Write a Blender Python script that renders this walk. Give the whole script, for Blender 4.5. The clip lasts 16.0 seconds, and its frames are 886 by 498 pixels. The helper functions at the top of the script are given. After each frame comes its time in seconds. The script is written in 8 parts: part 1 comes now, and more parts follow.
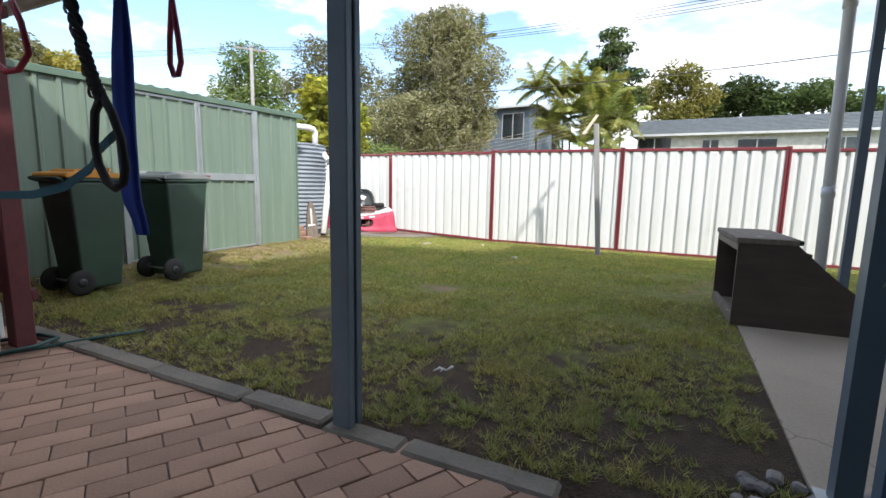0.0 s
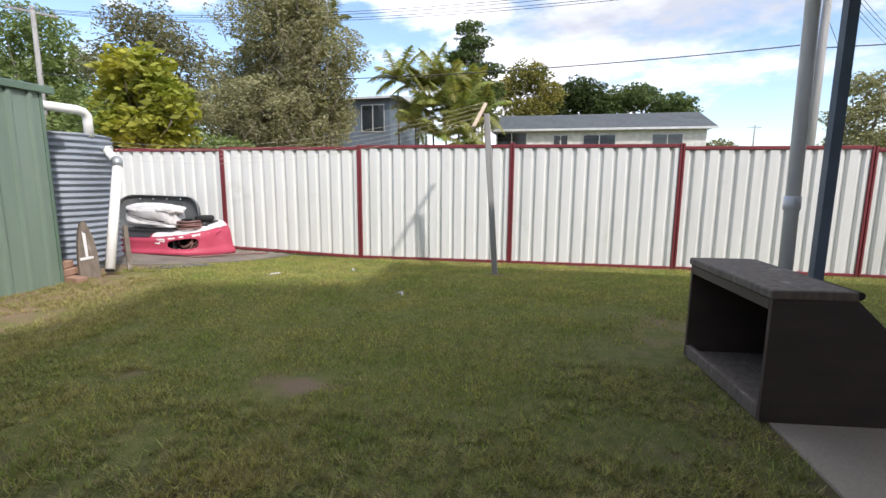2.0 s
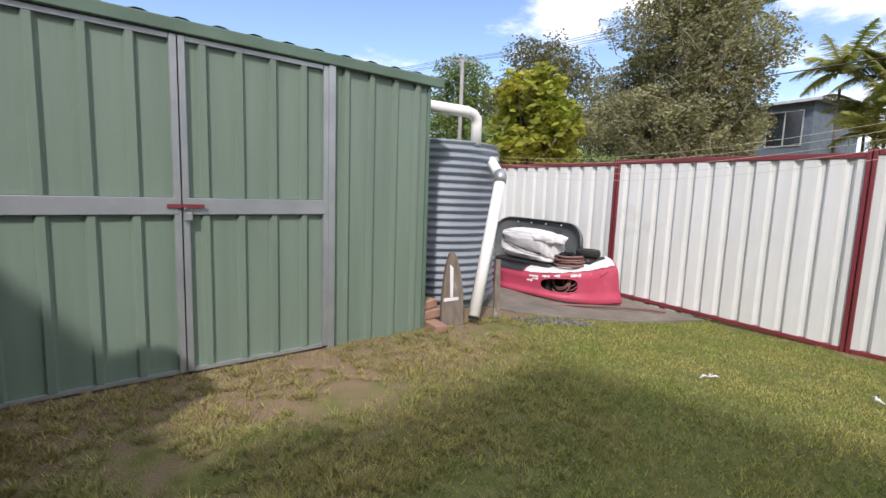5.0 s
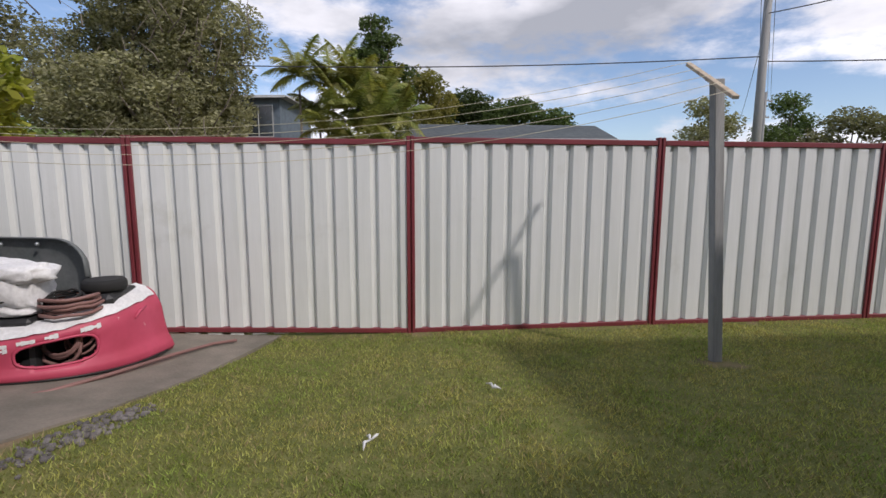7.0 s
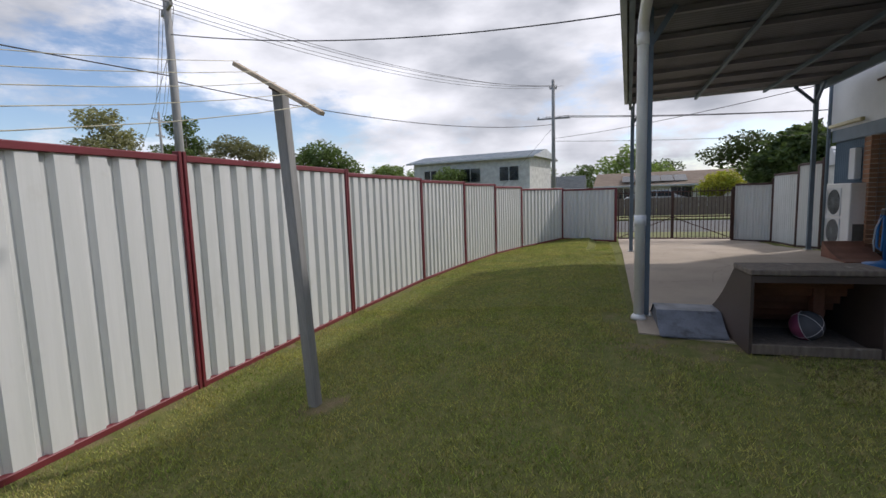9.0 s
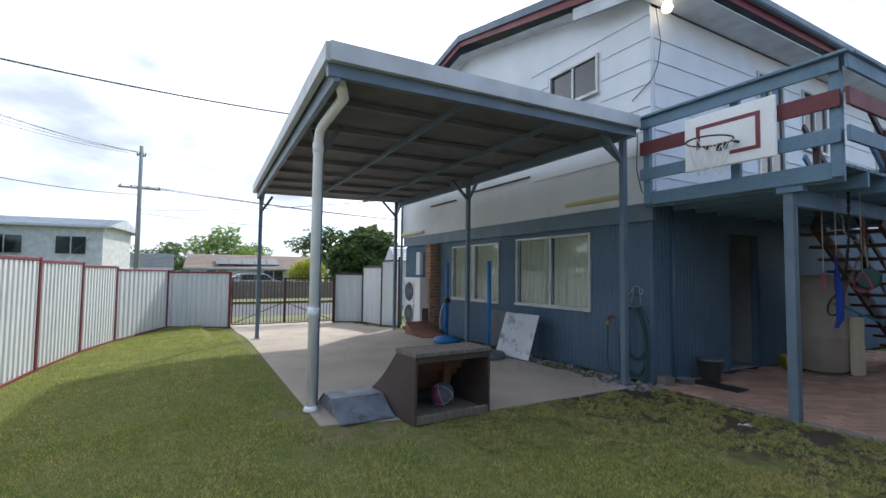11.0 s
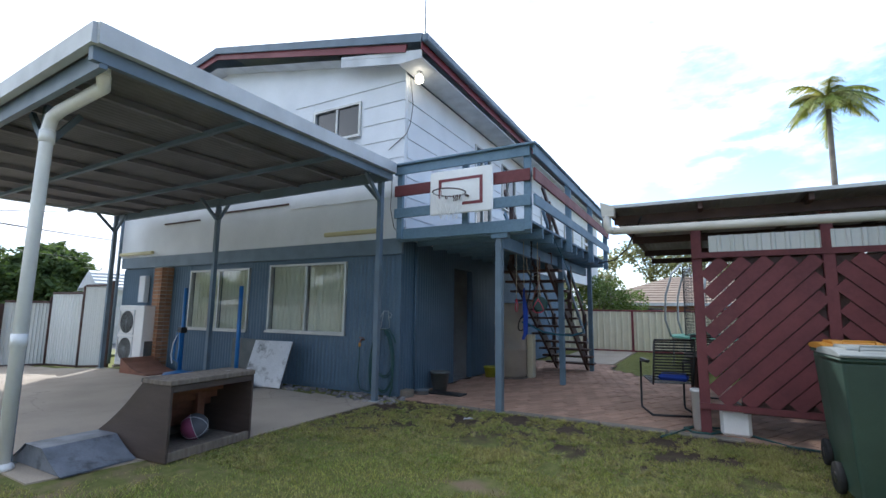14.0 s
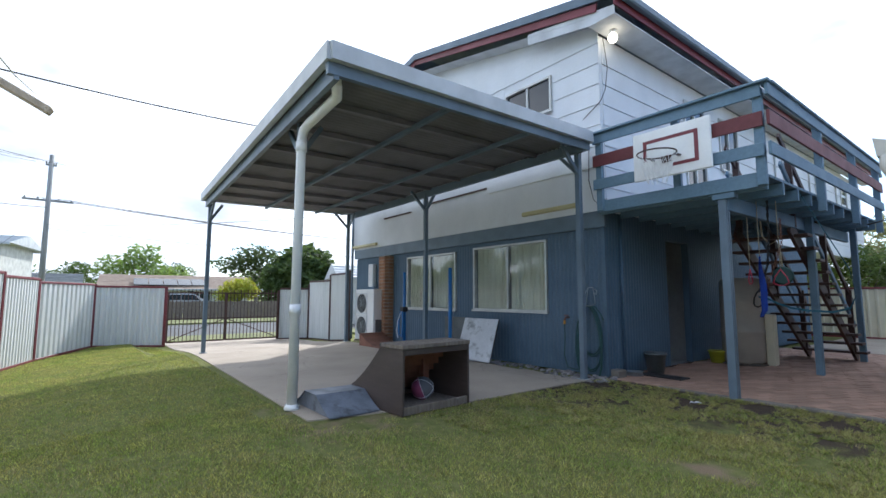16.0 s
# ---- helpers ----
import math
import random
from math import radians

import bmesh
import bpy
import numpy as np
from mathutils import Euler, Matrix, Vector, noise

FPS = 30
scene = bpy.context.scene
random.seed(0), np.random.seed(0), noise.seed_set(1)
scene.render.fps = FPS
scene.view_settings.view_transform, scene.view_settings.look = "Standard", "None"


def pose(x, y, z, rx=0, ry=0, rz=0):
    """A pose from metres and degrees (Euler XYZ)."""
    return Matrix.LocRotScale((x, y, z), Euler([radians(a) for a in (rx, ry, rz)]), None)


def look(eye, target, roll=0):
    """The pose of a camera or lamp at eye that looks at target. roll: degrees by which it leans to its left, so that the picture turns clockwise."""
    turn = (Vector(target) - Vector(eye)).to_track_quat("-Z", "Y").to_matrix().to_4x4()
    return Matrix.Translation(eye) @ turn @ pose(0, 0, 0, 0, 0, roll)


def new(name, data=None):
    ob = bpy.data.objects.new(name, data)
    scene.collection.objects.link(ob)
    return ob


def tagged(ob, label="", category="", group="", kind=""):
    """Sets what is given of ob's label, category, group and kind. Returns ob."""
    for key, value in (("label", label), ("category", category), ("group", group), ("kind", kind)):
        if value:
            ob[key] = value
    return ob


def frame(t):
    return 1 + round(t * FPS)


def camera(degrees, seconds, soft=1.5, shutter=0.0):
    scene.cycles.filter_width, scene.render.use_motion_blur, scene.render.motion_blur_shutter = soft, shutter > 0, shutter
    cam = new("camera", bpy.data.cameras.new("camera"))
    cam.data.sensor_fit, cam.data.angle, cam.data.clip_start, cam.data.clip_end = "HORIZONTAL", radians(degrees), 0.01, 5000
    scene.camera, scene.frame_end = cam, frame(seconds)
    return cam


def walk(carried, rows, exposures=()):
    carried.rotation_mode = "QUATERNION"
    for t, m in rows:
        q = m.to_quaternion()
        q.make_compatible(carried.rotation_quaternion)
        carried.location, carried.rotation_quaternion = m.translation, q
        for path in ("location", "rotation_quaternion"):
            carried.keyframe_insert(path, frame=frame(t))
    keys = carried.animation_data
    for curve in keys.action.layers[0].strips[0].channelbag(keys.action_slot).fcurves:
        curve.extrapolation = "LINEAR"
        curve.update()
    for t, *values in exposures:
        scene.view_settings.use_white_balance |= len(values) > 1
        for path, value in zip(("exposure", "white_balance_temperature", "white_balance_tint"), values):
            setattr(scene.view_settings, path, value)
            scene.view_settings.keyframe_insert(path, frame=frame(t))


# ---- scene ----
cam = camera(87.0, 16.0)
PATH = [
    (0, (-0.492, -1.322, 1.014), (-1.362, 0.456, 0.727), 1.10),
    (0.5, (-0.723, -0.852, 1.027), (-1.287, 1.045, 0.740), 0.91),
    (1, (-0.873, -0.424, 1.058), (-1.214, 1.525, 0.764), 0.29),
    (1.5, (-1.014, -0.037, 1.117), (-1.260, 1.925, 0.813), 0.27),
    (2, (-1.197, 0.312, 1.156), (-1.520, 2.262, 0.849), 0.40),
    (2.5, (-1.429, 0.632, 1.214), (-2.392, 2.358, 0.911), 1.57),
    (3, (-1.724, 0.917, 1.174), (-3.285, 2.130, 0.874), 1.81),
    (3.2, (-1.844, 0.930, 1.173), (-3.517, 1.985, 0.873), 1.93),
    (5.3, (-2.980, 2.305, 1.137), (-4.436, 3.660, 0.922), 2.02),
    (5.5, (-3.057, 2.436, 1.107), (-4.355, 3.946, 0.918), 1.69),
    (6, (-3.307, 2.749, 1.110), (-4.177, 4.540, 0.927), 1.23),
    (6.5, (-3.506, 2.853, 1.122), (-3.919, 4.798, 0.909), 1.17),
    (7, (-3.911, 3.218, 1.176), (-3.690, 5.189, 0.920), 0.12),
    (7.5, (-3.924, 3.654, 1.174), (-3.139, 5.476, 0.921), -0.43),
    (8, (-4.062, 3.828, 1.248), (-2.789, 5.348, 0.984), -0.90),
    (8.5, (-4.077, 4.122, 1.232), (-2.421, 5.217, 0.984), -1.43),
    (9, (-4.073, 4.534, 1.265), (-2.189, 5.168, 1.043), -1.81),
    (9.5, (-4.081, 4.868, 1.326), (-2.098, 5.056, 1.147), -1.92),
    (10, (-4.035, 5.087, 1.375), (-2.052, 4.845, 1.274), -1.52),
    (10.2, (-4.031, 5.141, 1.402), (-2.070, 4.752, 1.340), -1.02),
    (12.3, (-3.741, 5.687, 1.328), (-2.616, 4.058, 1.605), 0.64),
    (12.5, (-3.806, 5.742, 1.340), (-2.753, 4.065, 1.618), 0.55),
    (13, (-3.854, 5.829, 1.294), (-2.920, 4.084, 1.578), 0.58),
    (13.5, (-3.918, 5.835, 1.256), (-2.991, 4.085, 1.539), 0.68),
    (14, (-3.920, 5.833, 1.252), (-2.965, 4.096, 1.515), 0.76),
    (14.5, (-3.894, 5.773, 1.249), (-2.783, 4.130, 1.504), 0.91),
    (15, (-3.872, 5.747, 1.221), (-2.552, 4.264, 1.469), 0.61),
    (15.5, (-3.848, 5.785, 1.137), (-2.390, 4.437, 1.377), 0.18),
    (16, (-3.828, 5.859, 1.111), (-2.253, 4.644, 1.313), 0.04),
]
EXPOSURES = [(0, 1.08, 6400, 12), (1.5, 0.80, 6450, 15), (3.2, 0.62, 6500, 17), (5.5, 0.42, 6450, 18), (7.0, -0.07, 6500, 18), (9, -0.05, 6450, 16), (10, 0.32, 6250, 13), (12.5, 1.0, 5850, 10), (16, 0.95, 5850, 10)]
walk(cam, [(t, look(eye, target, roll)) for t, eye, target, roll in PATH], EXPOSURES)


def world_sky():
    w = bpy.data.worlds.new("sky")
    scene.world = w
    w.use_nodes = True
    nt = w.node_tree
    nt.nodes.clear()
    N, L = nt.nodes.new, nt.links.new
    out, bg = N("ShaderNodeOutputWorld"), N("ShaderNodeBackground")
    sky = N("ShaderNodeTexSky")
    sky.sky_type, sky.sun_disc = "NISHITA", False
    sky.sun_elevation, sky.sun_rotation = radians(SUN_EL), radians(SUN_ROT)
    sky.air_density, sky.dust_density, sky.ozone_density = 1.0, 0.6, 2.5
    co, mp = N("ShaderNodeTexCoord"), N("ShaderNodeMapping")
    mp.inputs["Scale"].default_value = (1.0, 1.0, 2.6)
    mp.inputs["Location"].default_value = (0.35, 0.1, 0.55)
    L(co.outputs["Generated"], mp.inputs["Vector"])
    big, fine = N("ShaderNodeTexNoise"), N("ShaderNodeTexNoise")
    big.inputs["Scale"].default_value, big.inputs["Detail"].default_value = 1.9, 9
    big.inputs["Roughness"].default_value = 0.6
    fine.inputs["Scale"].default_value, fine.inputs["Detail"].default_value = 2.6, 8
    L(mp.outputs[0], big.inputs["Vector"])
    L(mp.outputs[0], fine.inputs["Vector"])
    # more cloud towards the street and the sun, clear over the shed
    sep = N("ShaderNodeSeparateXYZ")
    L(co.outputs["Generated"], sep.inputs[0])
    a = N("ShaderNodeMath"); a.operation = "MULTIPLY_ADD"
    L(sep.outputs["X"], a.inputs[0]); a.inputs[1].default_value = 0.12; L(big.outputs[0], a.inputs[2])
    b = N("ShaderNodeMath"); b.operation = "MULTIPLY_ADD"
    L(sep.outputs["Y"], b.inputs[0]); b.inputs[1].default_value = -0.02; L(a.outputs[0], b.inputs[2])
    ramp = N("ShaderNodeMapRange")
    ramp.inputs["From Min"].default_value, ramp.inputs["From Max"].default_value = 0.425, 0.55
    ramp.interpolation_type = "SMOOTHSTEP"
    L(b.outputs[0], ramp.inputs["Value"])
    shade = N("ShaderNodeValToRGB")
    shade.color_ramp.elements[0].position, shade.color_ramp.elements[0].color = 0.40, (7.8, 8.0, 8.3, 1)
    shade.color_ramp.elements[1].position, shade.color_ramp.elements[1].color = 0.66, (3.0, 3.25, 3.6, 1)
    L(fine.outputs[0], shade.inputs[0])
    mix = N("ShaderNodeMixRGB")
    L(ramp.outputs[0], mix.inputs[0]); L(sky.outputs[0], mix.inputs[1]); L(shade.outputs[0], mix.inputs[2])
    L(mix.outputs[0], bg.inputs[0])
    bg.inputs[1].default_value = SKY_STRENGTH
    L(bg.outputs[0], out.inputs[0])


SUN_EL, SUN_AZ = 41.5, Vector((0.70, -0.72))      # the sun stands behind the house, towards the street
SUN_ROT = math.degrees(math.atan2(SUN_AZ.x, SUN_AZ.y))
SKY_STRENGTH = 0.15
world_sky()
sun = new("sun", bpy.data.lights.new("sun", "SUN"))
sun.data.energy, sun.data.angle, sun.data.color = 2.5, radians(2.2), (1.0, 0.95, 0.87)
_s = Vector((SUN_AZ.x, SUN_AZ.y, 0)).normalized() * math.cos(radians(SUN_EL)) + Vector((0, 0, math.sin(radians(SUN_EL))))
sun.matrix_world = look(tuple(_s * 60), (0, 0, 0))


# ---- materials ----
def rgb(c):
    return (c[0], c[1], c[2], 1.0)


def material(name, base, second=None, rough=0.6, metal=0.0, scale=3.0, fine=60.0, bump=0.25, depth=0.004, vary=0.0,
             grain=None, spec=0.5, stain=None, stain_scale=0.7, stain_at=(0.55, 0.75), emit=None, strength=0.0):
    """Two scales of variation, optional stretched grain, stains, and a change from piece to piece."""
    m = bpy.data.materials.new(name)
    m.use_nodes = True
    nt = m.node_tree
    N, L = nt.nodes.new, nt.links.new
    p = nt.nodes["Principled BSDF"]
    second = second or tuple(v * 0.75 for v in base)
    co, mp = N("ShaderNodeTexCoord"), N("ShaderNodeMapping")
    L(co.outputs["Object"], mp.inputs["Vector"])
    if grain:
        mp.inputs["Scale"].default_value = grain
    n1, n2 = N("ShaderNodeTexNoise"), N("ShaderNodeTexNoise")
    n1.inputs["Scale"].default_value, n1.inputs["Detail"].default_value = scale, 5
    n2.inputs["Scale"].default_value, n2.inputs["Detail"].default_value = fine, 3
    L(mp.outputs[0], n1.inputs["Vector"]); L(mp.outputs[0], n2.inputs["Vector"])
    r = N("ShaderNodeMapRange")
    r.inputs["From Min"].default_value, r.inputs["From Max"].default_value = 0.35, 0.68
    L(n1.outputs[0], r.inputs["Value"])
    mix = N("ShaderNodeMixRGB")
    mix.inputs[1].default_value, mix.inputs[2].default_value = rgb(base), rgb(second)
    L(r.outputs[0], mix.inputs[0])
    last = mix.outputs[0]
    f = N("ShaderNodeMapRange")
    f.inputs["To Min"].default_value, f.inputs["To Max"].default_value = (0.78, 1.18) if bump > 0.09 or bump == 0 else (0.95, 1.05)
    L(n2.outputs[0], f.inputs["Value"])
    mul = N("ShaderNodeMixRGB"); mul.blend_type = "MULTIPLY"; mul.inputs[0].default_value = 1.0
    L(last, mul.inputs[1]); L(f.outputs[0], mul.inputs[2])
    last = mul.outputs[0]
    if stain:
        n3 = N("ShaderNodeTexNoise")
        n3.inputs["Scale"].default_value, n3.inputs["Detail"].default_value, n3.inputs["Roughness"].default_value = stain_scale, 8, 0.65
        L(co.outputs["Object"], n3.inputs["Vector"])
        r3 = N("ShaderNodeMapRange")
        r3.inputs["From Min"].default_value, r3.inputs["From Max"].default_value = stain_at
        L(n3.outputs[0], r3.inputs["Value"])
        mx = N("ShaderNodeMixRGB"); mx.inputs[2].default_value = rgb(stain)
        L(r3.outputs[0], mx.inputs[0]); L(last, mx.inputs[1])
        last = mx.outputs[0]
    if vary:
        oi = N("ShaderNodeObjectInfo")
        v = N("ShaderNodeMapRange")
        v.inputs["To Min"].default_value, v.inputs["To Max"].default_value = 1 - vary, 1 + vary
        L(oi.outputs["Random"], v.inputs["Value"])
        geo = N("ShaderNodeNewGeometry")
        v2 = N("ShaderNodeMapRange")
        v2.inputs["To Min"].default_value, v2.inputs["To Max"].default_value = 1 - vary, 1 + vary
        L(geo.outputs["Random Per Island"], v2.inputs["Value"])
        vm = N("ShaderNodeMath"); vm.operation = "MULTIPLY"
        L(v.outputs[0], vm.inputs[0]); L(v2.outputs[0], vm.inputs[1])
        m3 = N("ShaderNodeMixRGB"); m3.blend_type = "MULTIPLY"; m3.inputs[0].default_value = 1.0
        L(last, m3.inputs[1]); L(vm.outputs[0], m3.inputs[2])
        last = m3.outputs[0]
    L(last, p.inputs["Base Color"])
    rr = N("ShaderNodeMapRange")
    rr.inputs["To Min"].default_value, rr.inputs["To Max"].default_value = max(0.03, rough - 0.12), min(1, rough + 0.12)
    L(n1.outputs[0], rr.inputs["Value"]); L(rr.outputs[0], p.inputs["Roughness"])
    p.inputs["Metallic"].default_value = metal
    p.inputs["Specular IOR Level"].default_value = spec
    if bump:
        bp = N("ShaderNodeBump")
        bp.inputs["Strength"].default_value, bp.inputs["Distance"].default_value = bump, depth
        L(n2.outputs[0], bp.inputs["Height"]); L(bp.outputs[0], p.inputs["Normal"])
    if emit:
        p.inputs["Emission Color"].default_value, p.inputs["Emission Strength"].default_value = rgb(emit), strength
    return m


def leafy(m, share=0.35):
    """Let some light through thin leaves."""
    nt = m.node_tree
    p, out = nt.nodes["Principled BSDF"], nt.nodes["Material Output"]
    tr, mix, up = nt.nodes.new("ShaderNodeBsdfTranslucent"), nt.nodes.new("ShaderNodeMixShader"), nt.nodes.new("ShaderNodeMixRGB")
    up.blend_type = "MULTIPLY"; up.inputs[0].default_value = 1.0; up.inputs[2].default_value = (1.25, 1.3, 0.7, 1)
    nt.links.new(p.inputs["Base Color"].links[0].from_socket, up.inputs[1])
    nt.links.new(up.outputs[0], tr.inputs[0])
    mix.inputs[0].default_value = share
    nt.links.new(p.outputs[0], mix.inputs[1]); nt.links.new(tr.outputs[0], mix.inputs[2])
    nt.links.new(mix.outputs[0], out.inputs["Surface"])
    return m


def ground_material():
    """Lawn that thins to brown soil by the patio and along the shed."""
    m = material("lawn_soil", (0.125, 0.145, 0.042), (0.21, 0.205, 0.075), rough=0.95, scale=13, fine=90, bump=0.8, depth=0.02, spec=0.1)
    nt = m.node_tree
    N, L = nt.nodes.new, nt.links.new
    p = nt.nodes["Principled BSDF"]
    grass = p.inputs["Base Color"].links[0].from_socket
    at = N("ShaderNodeAttribute"); at.attribute_name = "bare"
    n = N("ShaderNodeTexNoise"); n.inputs["Scale"].default_value, n.inputs["Detail"].default_value = 5.0, 8
    co = N("ShaderNodeTexCoord"); L(co.outputs["Object"], n.inputs["Vector"])
    s = N("ShaderNodeMath"); s.operation = "ADD"; L(at.outputs["Fac"], s.inputs[0]); L(n.outputs[0], s.inputs[1])
    r = N("ShaderNodeMapRange"); r.inputs["From Min"].default_value, r.inputs["From Max"].default_value = 0.85, 1.15
    L(s.outputs[0], r.inputs["Value"])
    soil = N("ShaderNodeMixRGB")
    soil.inputs[1].default_value, soil.inputs[2].default_value = (0.045, 0.033, 0.028, 1), (0.25, 0.185, 0.12, 1)
    n2 = N("ShaderNodeTexNoise"); n2.inputs["Scale"].default_value = 14; n2.inputs["Detail"].default_value = 6
    L(co.outputs["Object"], n2.inputs["Vector"])
    dry = N("ShaderNodeAttribute"); dry.attribute_name = "dry"
    sm = N("ShaderNodeMath"); sm.operation = "MULTIPLY_ADD"; sm.use_clamp = True
    L(dry.outputs["Fac"], sm.inputs[0]); sm.inputs[1].default_value = 0.9
    n2b = N("ShaderNodeMath"); n2b.operation = "MULTIPLY"; L(n2.outputs[0], n2b.inputs[0]); n2b.inputs[1].default_value = 0.35
    L(n2b.outputs[0], sm.inputs[2]); L(sm.outputs[0], soil.inputs[0])
    mx = N("ShaderNodeMixRGB"); L(r.outputs[0], mx.inputs[0]); L(grass, mx.inputs[1]); L(soil.outputs[0], mx.inputs[2])
    L(mx.outputs[0], p.inputs["Base Color"])
    return m


def cracked(m):
    """Fine cracks over the concrete."""
    nt = m.node_tree
    N, L = nt.nodes.new, nt.links.new
    p = nt.nodes["Principled BSDF"]
    co, nz, vo = N("ShaderNodeTexCoord"), N("ShaderNodeTexNoise"), N("ShaderNodeTexVoronoi")
    nz.inputs["Scale"].default_value, nz.inputs["Detail"].default_value = 2.0, 4
    add = N("ShaderNodeVectorMath"); add.operation = "MULTIPLY_ADD"
    L(co.outputs["Object"], nz.inputs["Vector"])
    L(nz.outputs["Color"], add.inputs[0]); add.inputs[1].default_value = (0.5, 0.5, 0.5); L(co.outputs["Object"], add.inputs[2])
    L(add.outputs[0], vo.inputs["Vector"])
    vo.feature = "DISTANCE_TO_EDGE"; vo.inputs["Scale"].default_value = 0.55
    r = N("ShaderNodeMapRange"); r.inputs["From Min"].default_value, r.inputs["From Max"].default_value = 0.0, 0.0035
    r.inputs["To Min"].default_value = 0.55
    L(vo.outputs["Distance"], r.inputs["Value"])
    n2 = N("ShaderNodeTexNoise"); n2.inputs["Scale"].default_value, n2.inputs["Detail"].default_value = 2.6, 9; n2.inputs["Roughness"].default_value = 0.7
    L(co.outputs["Object"], n2.inputs["Vector"])
    r2 = N("ShaderNodeMapRange"); r2.inputs["From Min"].default_value, r2.inputs["From Max"].default_value = 0.64, 0.72
    r2.inputs["To Min"].default_value, r2.inputs["To Max"].default_value = 1.0, 0.55
    L(n2.outputs[0], r2.inputs["Value"])
    mu = N("ShaderNodeMath"); mu.operation = "MULTIPLY"; L(r.outputs[0], mu.inputs[0]); L(r2.outputs[0], mu.inputs[1])
    mx = N("ShaderNodeMixRGB"); mx.blend_type = "MULTIPLY"; mx.inputs[0].default_value = 1.0
    L(p.inputs["Base Color"].links[0].from_socket, mx.inputs[1]); L(mu.outputs[0], mx.inputs[2])
    L(mx.outputs[0], p.inputs["Base Color"])


def glass_material(name="window_glass", tint=(0.9, 0.95, 0.95), rough=0.02):
    m = bpy.data.materials.new(name)
    m.use_nodes = True
    p = m.node_tree.nodes["Principled BSDF"]
    p.inputs["Base Color"].default_value = rgb(tint)
    p.inputs["Transmission Weight"].default_value, p.inputs["Roughness"].default_value, p.inputs["IOR"].default_value = 1.0, rough, 1.45
    return m


